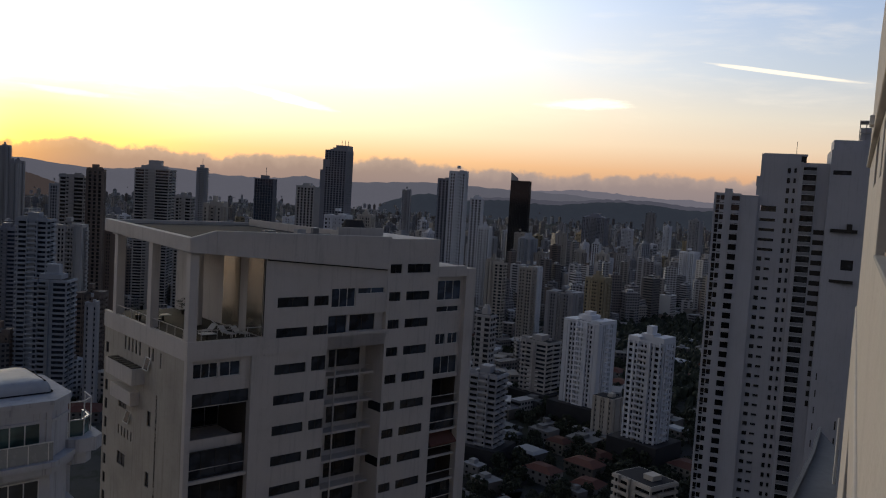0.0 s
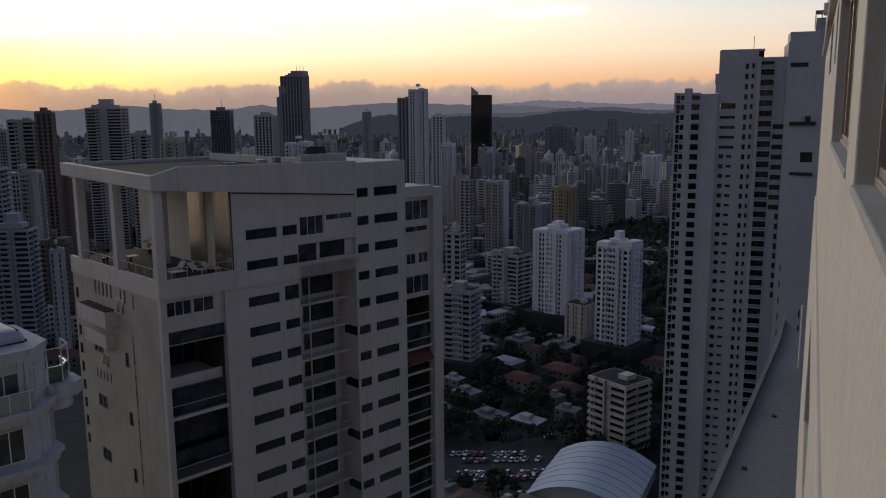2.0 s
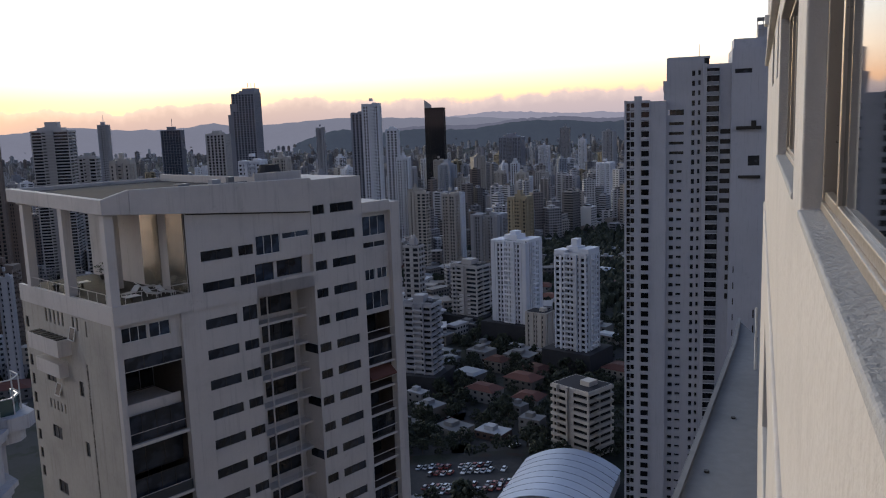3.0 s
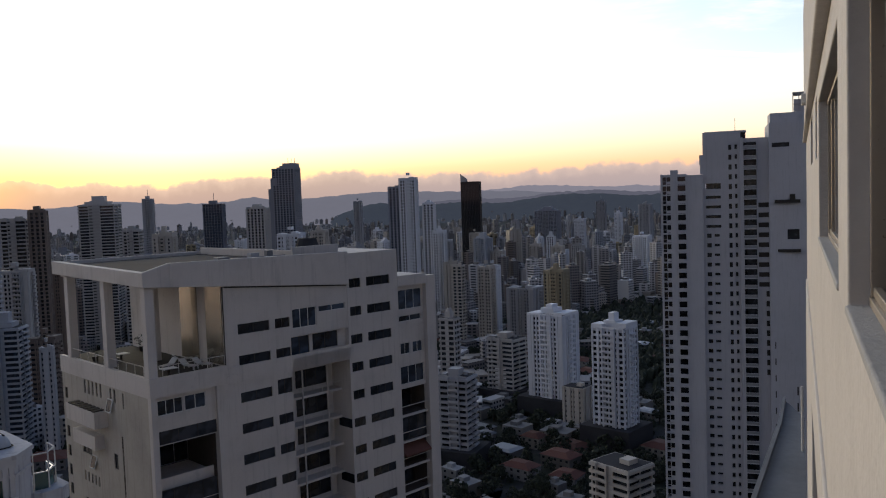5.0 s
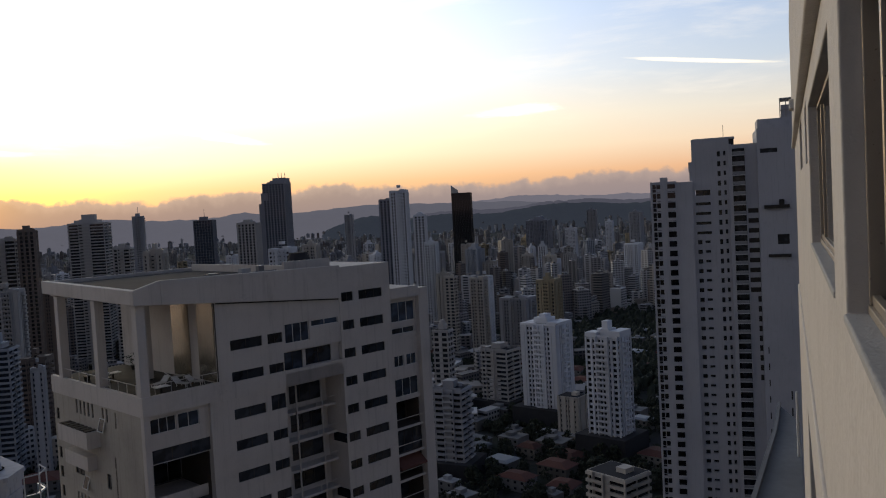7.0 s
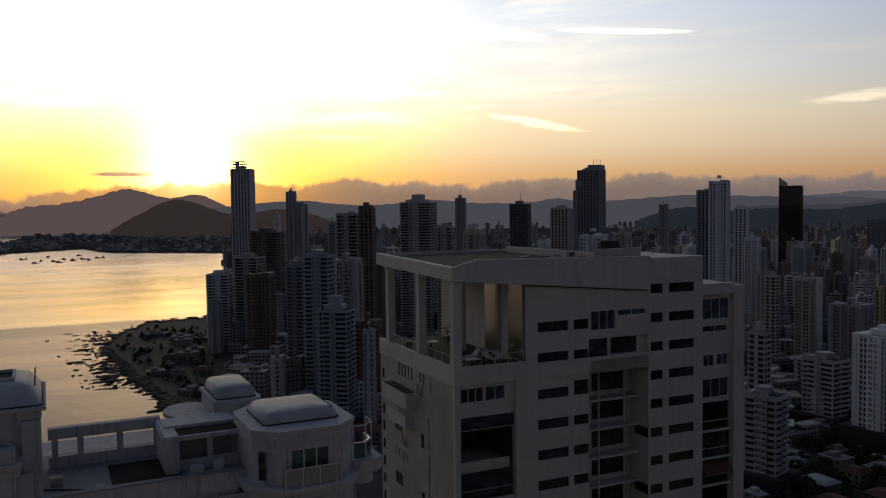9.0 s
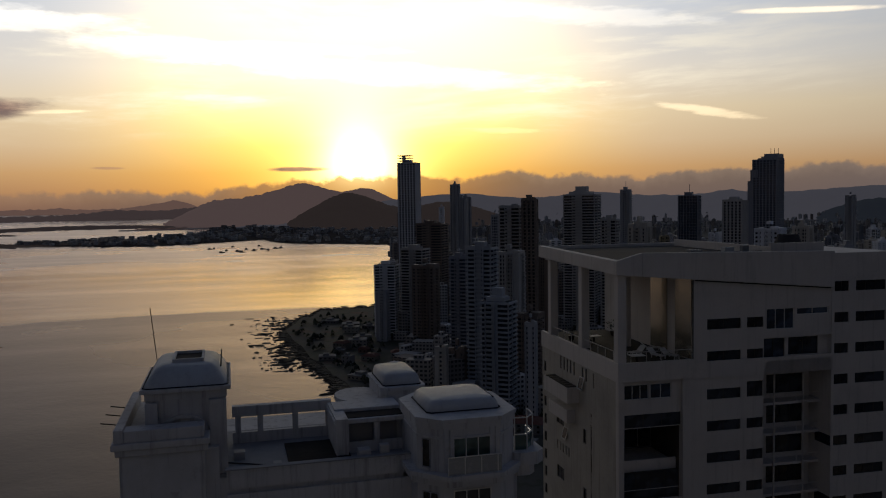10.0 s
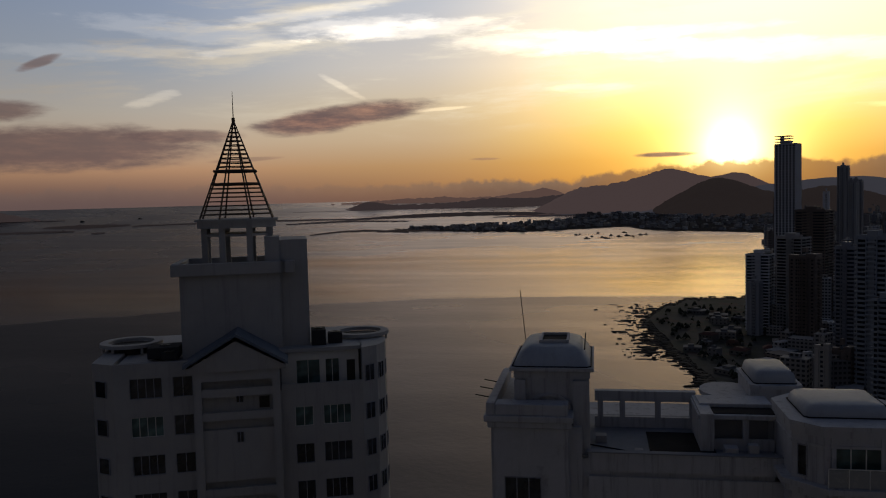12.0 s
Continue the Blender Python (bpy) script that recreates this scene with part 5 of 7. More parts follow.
    part("blank_wall", big.box(16.4, 16.8, -1.2, 18, 0, 159.4).box(16.8, 27.0, -1.2, 18, 158.6, 159.3).box(16.9, 24.5, 1.0, 12, 159.4, 162.4), skin, t)
    part("pane", Build().box(17.0, 26.8, -1.0, -0.9, 120, 156), GLASS, t)
    for k in range(7):
        part("slot_window", Build().box(23.6, 24.0, -1.66, -1.58, 78 - 5.0 * k, 80.6 - 5.0 * k), DARK_METAL, t)
        part("slot_window", Build().box(17.6, 17.9, -1.66, -1.58, 92 - 5.0 * k, 94 - 5.0 * k), DARK_METAL, t)
    part("ledge", Build().box(17.8, 24.8, -2.6, -1.6, 135.6, 136.6).box(22.0, 23.4, -2.4, -1.6, 136.6, 138.2), DARK_METAL, t, "dark service ledge")
    part("awning", Build().prism([(18.6, -1.6), (24.8, -3.0), (24.8, -1.6)], 121.0, 121.9, 0), DARK_METAL, t, "dark pointed awning")
    part("roof_box", Build().box(24.5, 29.0, 6, 14, 150, 163.0).box(-3.4, -1.9, 2.0, 6.0, 148.0, 151.0).box(-3.2, -1.9, 2.5, 6.0, 145.2, 148), skin, t)
    part("aerial", Build().tube((7.2, 6, 158), (7.2, 6, 162), 0.08), DARK_METAL, t)
    crown = thing("far_roof_tower", 141.5, 291.0, 0, -25.9, "pale tower top beyond the balconied tower", "tower")
    part("shaft", Build().box(-1.0, 8, 0, 9, 0, 172), skin, crown)
    part("roof_frame", Build().box(-1.4, -1.1, -0.4, -0.1, 160, 174.5).box(0.6, 0.9, -0.4, -0.1, 160, 174.5).box(-1.4, 8, -0.4, 9, 174.0, 174.5).box(-1.4, 8, -0.4, 0.0, 170, 170.3), PALETTE["stone"], crown)
    return t


TOWER_SKIN = surface("grey_tower_render", (0.49, 0.49, 0.52), 0.75, vary=0.15, grain=0.8, stain=0.25, streaks=0.25)
BALCONY_GLASS = surface("balcony_screen", (0.27, 0.28, 0.29), 0.25, vary=0.3, grain=2.0)
balcony_tower()

# ---- white classical roofs by the water ----
def octagon(cx, cy, hx, hy, cut):
    return [(cx - hx + cut, cy - hy), (cx + hx - cut, cy - hy), (cx + hx, cy - hy + cut), (cx + hx, cy + hy - cut), (cx + hx - cut, cy + hy), (cx - hx + cut, cy + hy), (cx - hx, cy + hy - cut), (cx - hx, cy - hy + cut)]


def grown(pts, k):
    cx, cy = sum(p[0] for p in pts) / len(pts), sum(p[1] for p in pts) / len(pts)
    return [(cx + (p[0] - cx) * k, cy + (p[1] - cy) * k) for p in pts]


def cushion_roof(t, cx, cy, hx, hy, z, h, label, hipped=False):
    """A low pillow-shaped sheet roof with a raised hatch."""
    b = Build()
    rings = ((1.0, 0.0), (0.985, 0.35), (0.95, 0.66), (0.89, 0.88), (0.82, 0.97), (0.4, 1.03))
    if hipped:
        rings = ((1.0, 0.0), (0.96, 0.22), (0.86, 0.56), (0.72, 0.88), (0.62, 1.0), (0.4, 1.02))
    for k, s in rings:
        for x, y in octagon(cx, cy, hx * k, hy * k, min(hx, hy) * 0.12):
            b.v.append((x, y, z + h * s))
    for r in range(len(rings) - 1):
        for i in range(8):
            j = (i + 1) % 8
            b.f.append((r * 8 + i, r * 8 + j, r * 8 + 8 + j, r * 8 + 8 + i))
    b.f.append(tuple((len(rings) - 1) * 8 + i for i in range(8)))
    roof = part("sheet_roof", b, PALE_SHEET, t, label, True)
    # dark flashing along the eaves, a ridge seam and a patched corner
    rim = Build()
    pts = octagon(cx, cy, hx * 1.03, hy * 1.03, min(hx, hy) * 0.12)
    rim.loop([(x, y, z + 0.05) for x, y in pts], 0.04)
    part("flashing", rim, DARK_MAT, roof, "dark eaves flashing")
    part("seam", Build().tube((cx + hx * 0.86, cy - hy * 0.86, z + h * 0.9), (cx + hx * 0.86, cy + hy * 0.86, z + h * 0.9), 0.05, 5), DARK_MAT, roof)
    return roof


def classical_tower():
    t = thing("classical_tower", -25.4, 43.1, 0, 45.0, "white classical apartment tower with pavilions and roof terraces", "tower")
    skin = WHITE_OLD
    # main body with its windows
    wins = []
    for i in range(9):
        z = 119.6 - 3.3 * i
        for u0, u1 in ((-11.6, -8.9), (-7.2, -4.9), (-4.2, -2.4)):
            wins.append((u0, u1, z, z + 1.75, 3))
    part("wall", Build().holes(-14.2, -2.0, 60, 123.6, 2.2, 2.55, wins_cut(wins)), skin, t)
    for u0, u1, z0, z1, n in wins:
        opening_window(t, u0, u1, z0, z1, 2.4, n)
    part("core", Build().box(-19.0, 6.0, 2.9, 17, 0, 123.4).box(-19.0, -2.0, 2.25, 2.9, 0, 60), skin, t)
    part("core", Build().box(-19.2, -18.9, 11.0, 17, 60, 123.6), skin, t)
    # corner pavilion block with cornice
    bevelled(part("corner_block", Build().box(-19.0, -14.2, 1.3, 11.0, 60, 126.1), skin, t), 0.05)
    bevelled(part("cornice", Build().box(-19.4, -13.9, 0.95, 11.6, 126.1, 126.5).box(-19.2, -14.0, 1.1, 11.4, 125.7, 126.1).box(-19.25, -18.7, 1.1, 11.4, 126.5, 127.3).box(-18.7, -14.2, 1.15, 2.4, 126.5, 127.2), skin, t), 0.06)
    opening_window(t, -18.2, -15.9, 120.9, 122.6, 1.28, 3)
    part("buttress", Build().box(-14.2, -13.4, 2.0, 3.2, 110, 125.6), skin, t)
    # square pavilion
    pav = octagon(-15.25, 6.3, 2.2, 3.4, 0.06)
    part("pavilion", Build().prism(pav, 123.6, 129.0), skin, t)
    part("pavilion_pier", Build().box(-13.9, -12.9, 2.5, 3.4, 123.4, 128.4).box(-17.6, -16.9, 2.5, 3.4, 126.5, 128.4), skin, t)
    bevelled(part("cornice", Build().prism(octagon(-15.25, 6.35, 2.65, 3.8, 0.05), 128.95, 129.2), skin, t), 0.05)
    part("cornice", Build().prism(octagon(-15.25, 6.35, 2.4, 3.55, 0.05), 128.5, 128.95), skin, t)
    arch = Build()
    for k in range(12):
        a0, a1 = math.pi * k / 12, math.pi * (k + 1) / 12
        n = len(arch.v)
        for w in (a0, a1):
            for q in (1.15, 1.4):
                for y in (2.72, 2.92):
                    arch.v.append((-15.4 + q * math.cos(w), y, 126.5 + 0.75 * q * math.sin(w)))
        arch.f += [(n, n + 2, n + 6, n + 4), (n + 2, n + 3, n + 7, n + 6), (n, n + 4, n + 5, n + 1), (n + 1, n + 5, n + 7, n + 3)]
    part("arch_moulding", arch, skin, t)
    shade = Build()
    shade.v += [(-15.4 + 1.1 * math.cos(math.pi * k / 12), 2.86, 126.5 + 0.8 * math.sin(math.pi * k / 12)) for k in range(13)]
    shade.v += [(-15.4 + 1.1 * math.cos(math.pi * k / 12), 2.95, 126.5 + 0.8 * math.sin(math.pi * k / 12)) for k in range(13)]
    shade.f += [tuple(range(13)), tuple(range(25, 12, -1))] + [(k, k + 13, k + 14, k + 1) for k in range(12)]
    part("arch_panel", shade, WHITE_OLD, t)
    part("lamp", Build().box(-15.9, -15.6, 2.6, 2.9, 126.5, 127.0), DARK_METAL, t)
    cushion_roof(t, -15.25, 6.3, 2.42, 3.5, 129.2, 1.2, "pale hipped sheet roof with an open hatch", True)
    part("roof_hatch", Build().box(-16.1, -14.2, 4.6, 4.75, 130.3, 130.62).box(-16.1, -14.2, 7.5, 7.65, 130.3, 130.62).box(-16.1, -15.95, 4.75, 7.5, 130.3, 130.62).box(-14.35, -14.2, 4.75, 7.5, 130.3, 130.62), skin, t)
    # dark sheet inside the open hatch, coloured for the shade within
    part("hatch_shade", Build().box(-15.95, -14.35, 4.75, 7.5, 130.3, 130.46), DARK_MAT, t)
    part("aerial", Build().tube((-17.3, 9.0, 129.2), (-17.7, 9.0, 133.4), 0.03), DARK_METAL, t)
    for k in range(3):
        part("bracket", Build().tube((-19.3, 4.0 + 2.2 * k, 126.9), (-20.3, 3.9 + 2.2 * k, 127.1), 0.04), DARK_METAL, t)
    # roof terrace between the pavilions
    part("terrace_floor", Build().box(-13.9, -1.7, 2.3, 12, 123.62, 123.78), TERRACE_TILE, t, "stained pale terrace floor")
    part("parapet", Build().box(-13.0, -1.5, 2.0, 2.35, 122.9, 124.05).box(-13.0, -1.5, 1.85, 2.0, 121.2, 122.6), skin, t)
    part("terrace_mat", Build().box(-9.2, -5.2, 2.7, 7.5, 123.79, 123.86), DARK_MAT, t, "dark wet patch of roofing felt")
    part("pergola_beam", Build().box(-12.6, -5.8, 8.6, 9.2, 125.65, 126.35), skin, t)
    for u in (-12.4, -10.9, -8.5, -6.2):
        part("post", Build().box(u, u + 0.38, 8.7, 9.1, 123.7, 125.65), skin, t)
    part("parapet", Build().box(-12.6, -5.8, 8.75, 9.05, 123.7, 124.5), skin, t)
    for u, v, w, h in ((-12.2, 5.2, 0.35, 0.5), (-9.9, 2.9, 0.25, 0.3), (-4.4, 3.0, 0.4, 0.6), (-3.1, 2.9, 0.3, 0.8)):
        bevelled(part("roof_box", Build().box(u - w, u + w, v - w, v + w, 123.78, 123.78 + h), PALETTE["grey"], t, "small grey service box"), 0.03)
    part("roof_cable", Build().tube((-13.0, 4.4, 123.83), (-9.3, 2.6, 123.83), 0.04).tube((-9.3, 2.6, 123.83), (-3.0, 2.5, 123.83), 0.04), DARK_MAT, t)
    # grime line under the parapet cap
    bevelled(part("parapet_cap", Build().box(-13.1, -1.5, 1.9, 2.42, 124.05, 124.13), TERRACE_TILE, t, "stained parapet cap"), 0.02)
    # low link block with its loggia
    part("link_block", Build().box(-6.1, -5.3, 3.6, 8.4, 123.6, 126.2).box(-5.3, -1.4, 5.4, 8.2, 123.4, 126.0), skin, t)
    bevelled(part("link_roof", Build().box(-6.2, -1.4, 4.0, 8.4, 125.75, 126.05).box(-5.9, -1.4, 5.9, 8.2, 126.05, 126.3), skin, t), 0.05)
    part("roof_deck", Build().box(-5.9, -1.5, 4.3, 5.8, 126.05, 126.1), DARK_MAT, t, "dark roofing felt")
    part("post", Build().box(-5.9, -5.2, 4.1, 4.7, 123.7, 125.75), skin, t)
    part("post", Build().box(-3.5, -3.15, 4.1, 4.5, 123.7, 125.75), skin, t)
    part("loggia_shade", Build().box(-5.2, -1.8, 5.2, 5.3, 123.7, 125.7), PALETTE["slate"], t)
    part("loggia_front", Build().box(-5.2, -1.6, 4.15, 4.3, 123.7, 124.5), skin, t)
    # small back pavilion
    back = octagon(-0.6, 11.3, 1.6, 2.8, 0.4)
    part("back_pavilion", Build().prism(back, 118, 126.7), skin, t)
    part("round_wing", Build().prism([(-3.4 + 1.7 * math.cos(k * math.pi / 8), 11.2 + 2.2 * math.sin(k * math.pi / 8)) for k in range(16)], 118, 125.7), skin, t)
    part("round_kerb", Build().prism([(-3.4 + 1.85 * math.cos(k * math.pi / 8), 11.2 + 2.35 * math.sin(k * math.pi / 8)) for k in range(16)], 125.7, 126.0), skin, t)
    part("cornice", Build().prism(grown(back, 1.06), 126.7, 126.95), skin, t)
    cushion_roof(t, -0.6, 11.3, 1.35, 2.4, 126.95, 0.85, "pale cushion-shaped sheet roof")
    # eight-sided pavilion with balcony
    oc = octagon(1.6, 2.4, 3.15, 3.7, 1.35)
    part("rotunda", Build().prism(oc, 60, 126.4), skin, t)
    part("cornice", Build().prism(grown(oc, 1.05), 126.75, 127.0), skin, t)
    part("cornice", Build().prism(grown(oc, 1.03), 126.35, 126.75).prism(grown(oc, 1.02), 125.75, 125.9), skin, t)
    cushion_roof(t, 1.6, 2.6, 2.35, 2.3, 127.0, 0.75, "pale cushion-shaped sheet roof")
    for k, z in enumerate((123.9, 120.6, 117.3, 114.0, 110.7, 107.4, 104.1)):
        opening_window(t, 0.4, 2.8, z, z + 1.95, -1.3, 3, GREEN_GLASS if k == 0 else GLASS, WHITE)
        for ang, px, py in ((-45, -1.3, -0.2), (45, 3.6, -0.93)):
            w = opening_window(t, 0, 0.6 if k == 0 else 1.15, z, z + 1.8, 0, 1 if k == 0 else 2)
            w.matrix_basis = pose(px, py - 0.03, z, 0, 0, ang)
    for u in (-0.15, 0.2, 2.75, 3.1):
        part("pilaster", Build().box(u, u + 0.24, -1.38, -1.28, 123.8, 126.35), skin, t)
    for z in (123.7, 120.4, 117.1, 113.8, 110.5):
        led = octagon(1.6, 2.0, 3.75, 4.2, 2.0)
        part("balcony_ledge", Build().prism(led, z - 0.3, z).prism(grown(led, 0.94), z - 0.75, z - 0.3), skin, t)
    for u in (-0.1, 0.95, 2.0, 3.05):
        part("rail_post", Build().tube((u, -1.95, 123.7), (u, -1.95, 124.8), 0.03), WHITE, t)
    part("rail_top", Build().tube((-0.1, -1.95, 124.8), (3.3, -1.95, 124.8), 0.035), WHITE, t)
    part("rail_screen", Build().box(-0.1, 3.3, -1.96, -1.94, 123.75, 124.75), BALCONY_GLASS, t)
    # glazed corner balcony
    cage = Build()
    for x, y in ((4.9, 0.2), (5.7, 0.1), (6.4, 0.9), (6.5, 2.2)):
        cage.tube((x, y, 124.2), (x, y, 126.3), 0.04)
    for a, b in (((4.9, 0.2), (5.7, 0.1)), ((5.7, 0.1), (6.4, 0.9)), ((6.4, 0.9), (6.5, 2.2))):
        cage.tube((*a, 126.3), (*b, 126.3), 0.04)
        cage.tube((*a, 125.2), (*b, 125.2), 0.03)
    part("cage_rail", cage, WHITE, t, "white metal balcony cage")
    part("cage_pane", Build().prism([(4.9, 0.25), (5.65, 0.15), (6.33, 0.95), (6.43, 2.2), (6.33, 2.2), (6.23, 1.0), (5.6, 0.25), (4.9, 0.35)], 124.2, 125.2), GREEN_GLASS, t)
    part("balcony_ledge", Build().prism(octagon(5.6, 1.4, 1.2, 1.9, 0.6), 123.4, 124.2).prism(octagon(5.4, 1.4, 0.9, 1.5, 0.5), 122.6, 123.4), skin, t)
    return t


WHITE_OLD = surface("weathered_white", (0.45, 0.46, 0.50), 0.85, vary=0.35, grain=2.2, stain=0.6, bump=0.25, streaks=0.72)
PALE_SHEET = surface("pale_roof_sheet", (0.37, 0.40, 0.45), 0.6, vary=0.3, grain=2.5, stain=0.5, streaks=0.3)
TERRACE_TILE = surface("terrace_tile", (0.27, 0.28, 0.31), 0.85, vary=0.45, grain=1.6, stain=0.8, spec=0.15)
DARK_MAT = surface("roof_felt", (0.022, 0.022, 0.026), 0.9, grain=1.0, spec=0.05)
classical_tower()

# ---- tower with the open spire ----
def spire_tower():
    t = thing("spire_tower", -62.0, 22.65, 0, 66.0, "grey-white apartment tower crowned by an open metal spire", "tower")
    skin = SPIRE_SKIN
    FL = 3.1
    rows = [124.9 - FL * i for i in range(9)]
    wins = []
    for i, z in enumerate(rows):
        wins += [(-8.6, -6.1, z - 0.15, z + 1.5, 4), (-5.3, -3.75, z - 0.15, z + 1.5, 2)]
    part("wall", Build().holes(-9.8, -3.3, 60, 127.6, 1.0, 1.3, wins_cut(wins)), skin, t)
    for k, (u0, u1, z0, z1, n) in enumerate(wins):
        opening_window(t, u0, u1, z0, z1, 1.15, n, GREEN_GLASS if k == 2 else GLASS)
    part("side_bay", Build().prism([(-11.6, 2.4), (-9.8, 1.0), (-9.8, 9.0), (-11.6, 9.0)], 60, 127.6), skin, t)
    for z in rows:
        w = opening_window(t, 0, 1.2, z, z + 1.35, 0, 1)
        w.matrix_basis = pose(-11.35, 2.12, z, 0, 0, -38)
    # right wing with its rounded end
    wins = []
    for i, z in enumerate(rows[1:]):
        wins += [(4.2, 5.7, z - 0.15, z + 1.5, 2), (6.5, 8.8, z - 0.15, z + 1.5, 4)]
    part("wall", Build().holes(3.0, 9.8, 60, 124.7, 0.9, 1.2, wins_cut(wins)), skin, t)
    for k, (u0, u1, z0, z1, n) in enumerate(wins):
        opening_window(t, u0, u1, z0, z1, 1.05, n, GREEN_GLASS if k < 2 else GLASS)
    part("upper_wall", Build().holes(3.2, 9.6, 124.7, 127.6, 2.2, 2.5, [(4.4, 6.4, 124.75, 126.9), (6.8, 8.0, 124.75, 126.9), (8.6, 9.3, 124.75, 126.7)]), WHITE, t, "bright white upper terrace wall")
    for u0, u1 in ((4.4, 6.4), (6.8, 8.0)):
        opening_window(t, u0, u1, 124.75, 126.9, 2.35, 2, GREEN_GLASS)
    part("door", Build().box(8.6, 9.3, 2.3, 2.4, 124.75, 126.7), DARK_METAL, t)
    part("cornice", Build().box(3.0, 9.9, 1.9, 9.0, 127.6, 127.9), skin, t)
    part("parapet", Build().box(3.2, 9.8, 0.9, 1.05, 124.7, 125.2), skin, t)
    bays = ((9.8, 1.2, 32), (11.0, 2.1, 58), (11.7, 3.3, 78))
    bow = [(9.8, 0.9), (11.1, 1.7), (11.9, 3.0), (12.2, 4.6), (12.0, 9.0), (9.8, 9.0)]
    part("round_bay", Build().prism(bow, 60, 127.9), skin, t)
    for z in [127.9 - 2.9] + rows[1:]:
        for (x0, y0), (x1, y1) in zip(bow[:3], bow[1:4]):
            ang = math.degrees(math.atan2(y1 - y0, x1 - x0))
            w = opening_window(t, 0, 0.95, z, z + 1.4, 0, 2)
            w.matrix_basis = pose(x0 + (x1 - x0) * 0.18, y0 + (y1 - y0) * 0.18 - 0.03, z, 0, 0, ang)
    # middle with stacked balconies and pediment
    front = Build().box(-3.6, -3.0, 0.0, 3.0, 60, 127.0).box(2.5, 3.1, 0.0, 3.0, 60, 127.0).box(-3.0, 2.5, 0.0, 0.5, 126.0, 127.0)
    part("pier", front, skin, t)
    part("wall", Build().box(-3.0, 2.5, 0.85, 3.0, 60, 126.6), skin, t)
    for i, z in enumerate((125.0, 123.1, 120.0, 116.9, 113.8, 110.7)):
        if i in (0, 1, 3, 5):
            part("balcony_front", Build().box(-3.0, 2.5, 0.1, 0.35, z - 0.3, z + 0.35).box(-3.0, 2.5, 0.35, 1.6, z - 0.3, z - 0.15), skin, t)
        else:
            part("panel", Build().box(-3.0, 2.5, 0.3, 1.6, z - 2.2, z + 2.0), skin, t)
        opening_window(t, -0.45, 0.15, z + 0.9, z + 1.8, 0.26 if i in (2, 4) else 0.82, 2)
    part("niche", Build().box(1.4, 2.2, 0.78, 0.87, 123.5, 124.4), DARK_METAL, t)
    tri = Build()
    tri.v += [(-3.9, -0.3, 127.2), (3.4, -0.3, 127.2), (-0.2, -0.3, 129.2), (-3.9, 3.0, 127.2), (3.4, 3.0, 127.2), (-0.2, 3.0, 129.2)]
    tri.f += [(0, 1, 2), (5, 4, 3), (0, 3, 4, 1)]
    part("pediment", tri, skin, t)
    gab = Build()
    for (xa, za), (xb, zb) in (((-4.3, 127.2), (-0.2, 129.6)), ((-0.2, 129.6), (3.8, 127.2))):
        n = len(gab.v)
        gab.v += [(xa, -0.7, za), (xb, -0.7, zb), (xb, 3.0, zb), (xa, 3.0, za), (xa, -0.7, za + 0.25), (xb, -0.7, zb + 0.25), (xb, 3.0, zb + 0.25), (xa, 3.0, za + 0.25)]
        gab.f += [(n, n + 1, n + 5, n + 4), (n + 4, n + 5, n + 6, n + 7), (n + 1, n, n + 3, n + 2), (n, n + 4, n + 7, n + 3), (n + 1, n + 2, n + 6, n + 5)]
    part("gable_roof", gab, BLUE_ROOF, t, "blue-grey gable roof")
    part("cornice", Build().box(-4.1, 3.6, -0.25, 3.0, 126.8, 127.2), skin, t)
    part("core", Build().box(-9.6, 9.7, 2.6, 16, 0, 127.4).box(-9.6, 9.7, 1.5, 2.6, 0, 124.4), skin, t)
    # flat roof clutter and round roof rings
    for cx, cy in ((-9.6, 8.2), (10.2, 7.4)):
        ring = Build().collar(cx, cy, 1.9, 2.6, 128.0, 128.3)
        part("roof_ring", ring, skin, t, "round concrete roof ring")
        # dark drum added to fill the gap with the ring's shade
        part("ring_shade_drum", Build().tube((cx, cy, 127.4), (cx, cy, 127.95), 1.95, 16), DARK_METAL, t, "dark drum added for the shaded gap under the ring")
        for k in range(6):
            a = 2 * math.pi * k / 6
            part("post", Build().tube((cx + 2.35 * math.cos(a), cy + 2.35 * math.sin(a), 127.4), (cx + 2.35 * math.cos(a), cy + 2.35 * math.sin(a), 128.0), 0.12), skin, t)
    for x0, x1, y0, y1, z0, z1 in ((-7.4, -4.9, 2.6, 5.0, 127.6, 128.5), (-6.2, -5.0, 1.9, 2.5, 127.6, 128.2), (5.8, 7.0, 3.0, 5.0, 127.9, 129.2), (7.2, 8.4, 3.5, 4.6, 127.9, 128.8)):
        unit = bevelled(part("roof_machine", Build().box(x0, x1, y0, y1, z0, z1), ROOF_DARK, t, "dark rooftop machine"), 0.05)
        part("fan_guard", Build().collar((x0 + x1) / 2, (y0 + y1) / 2, 0.2, 0.42, z1, z1 + 0.08, 14), DARK_METAL, unit)
    # shaft, lantern, spire
    part("shaft", Build().box(-4.7, 3.4, 3.0, 10, 120, 134.3), skin, t)
    part("shaft", Build().box(3.4, 5.7, 3.6, 10, 120, 136.9), skin, t)
    bevelled(part("cornice", Build().box(-5.3, 3.9, 2.5, 3.1, 134.2, 135.2).box(-5.3, -4.7, 3.1, 10.5, 134.2, 135.2).box(3.4, 4.6, 2.5, 3.6, 134.2, 135.2).box(-5.3, 3.4, 9.9, 10.5, 134.2, 135.2), skin, t), 0.06)
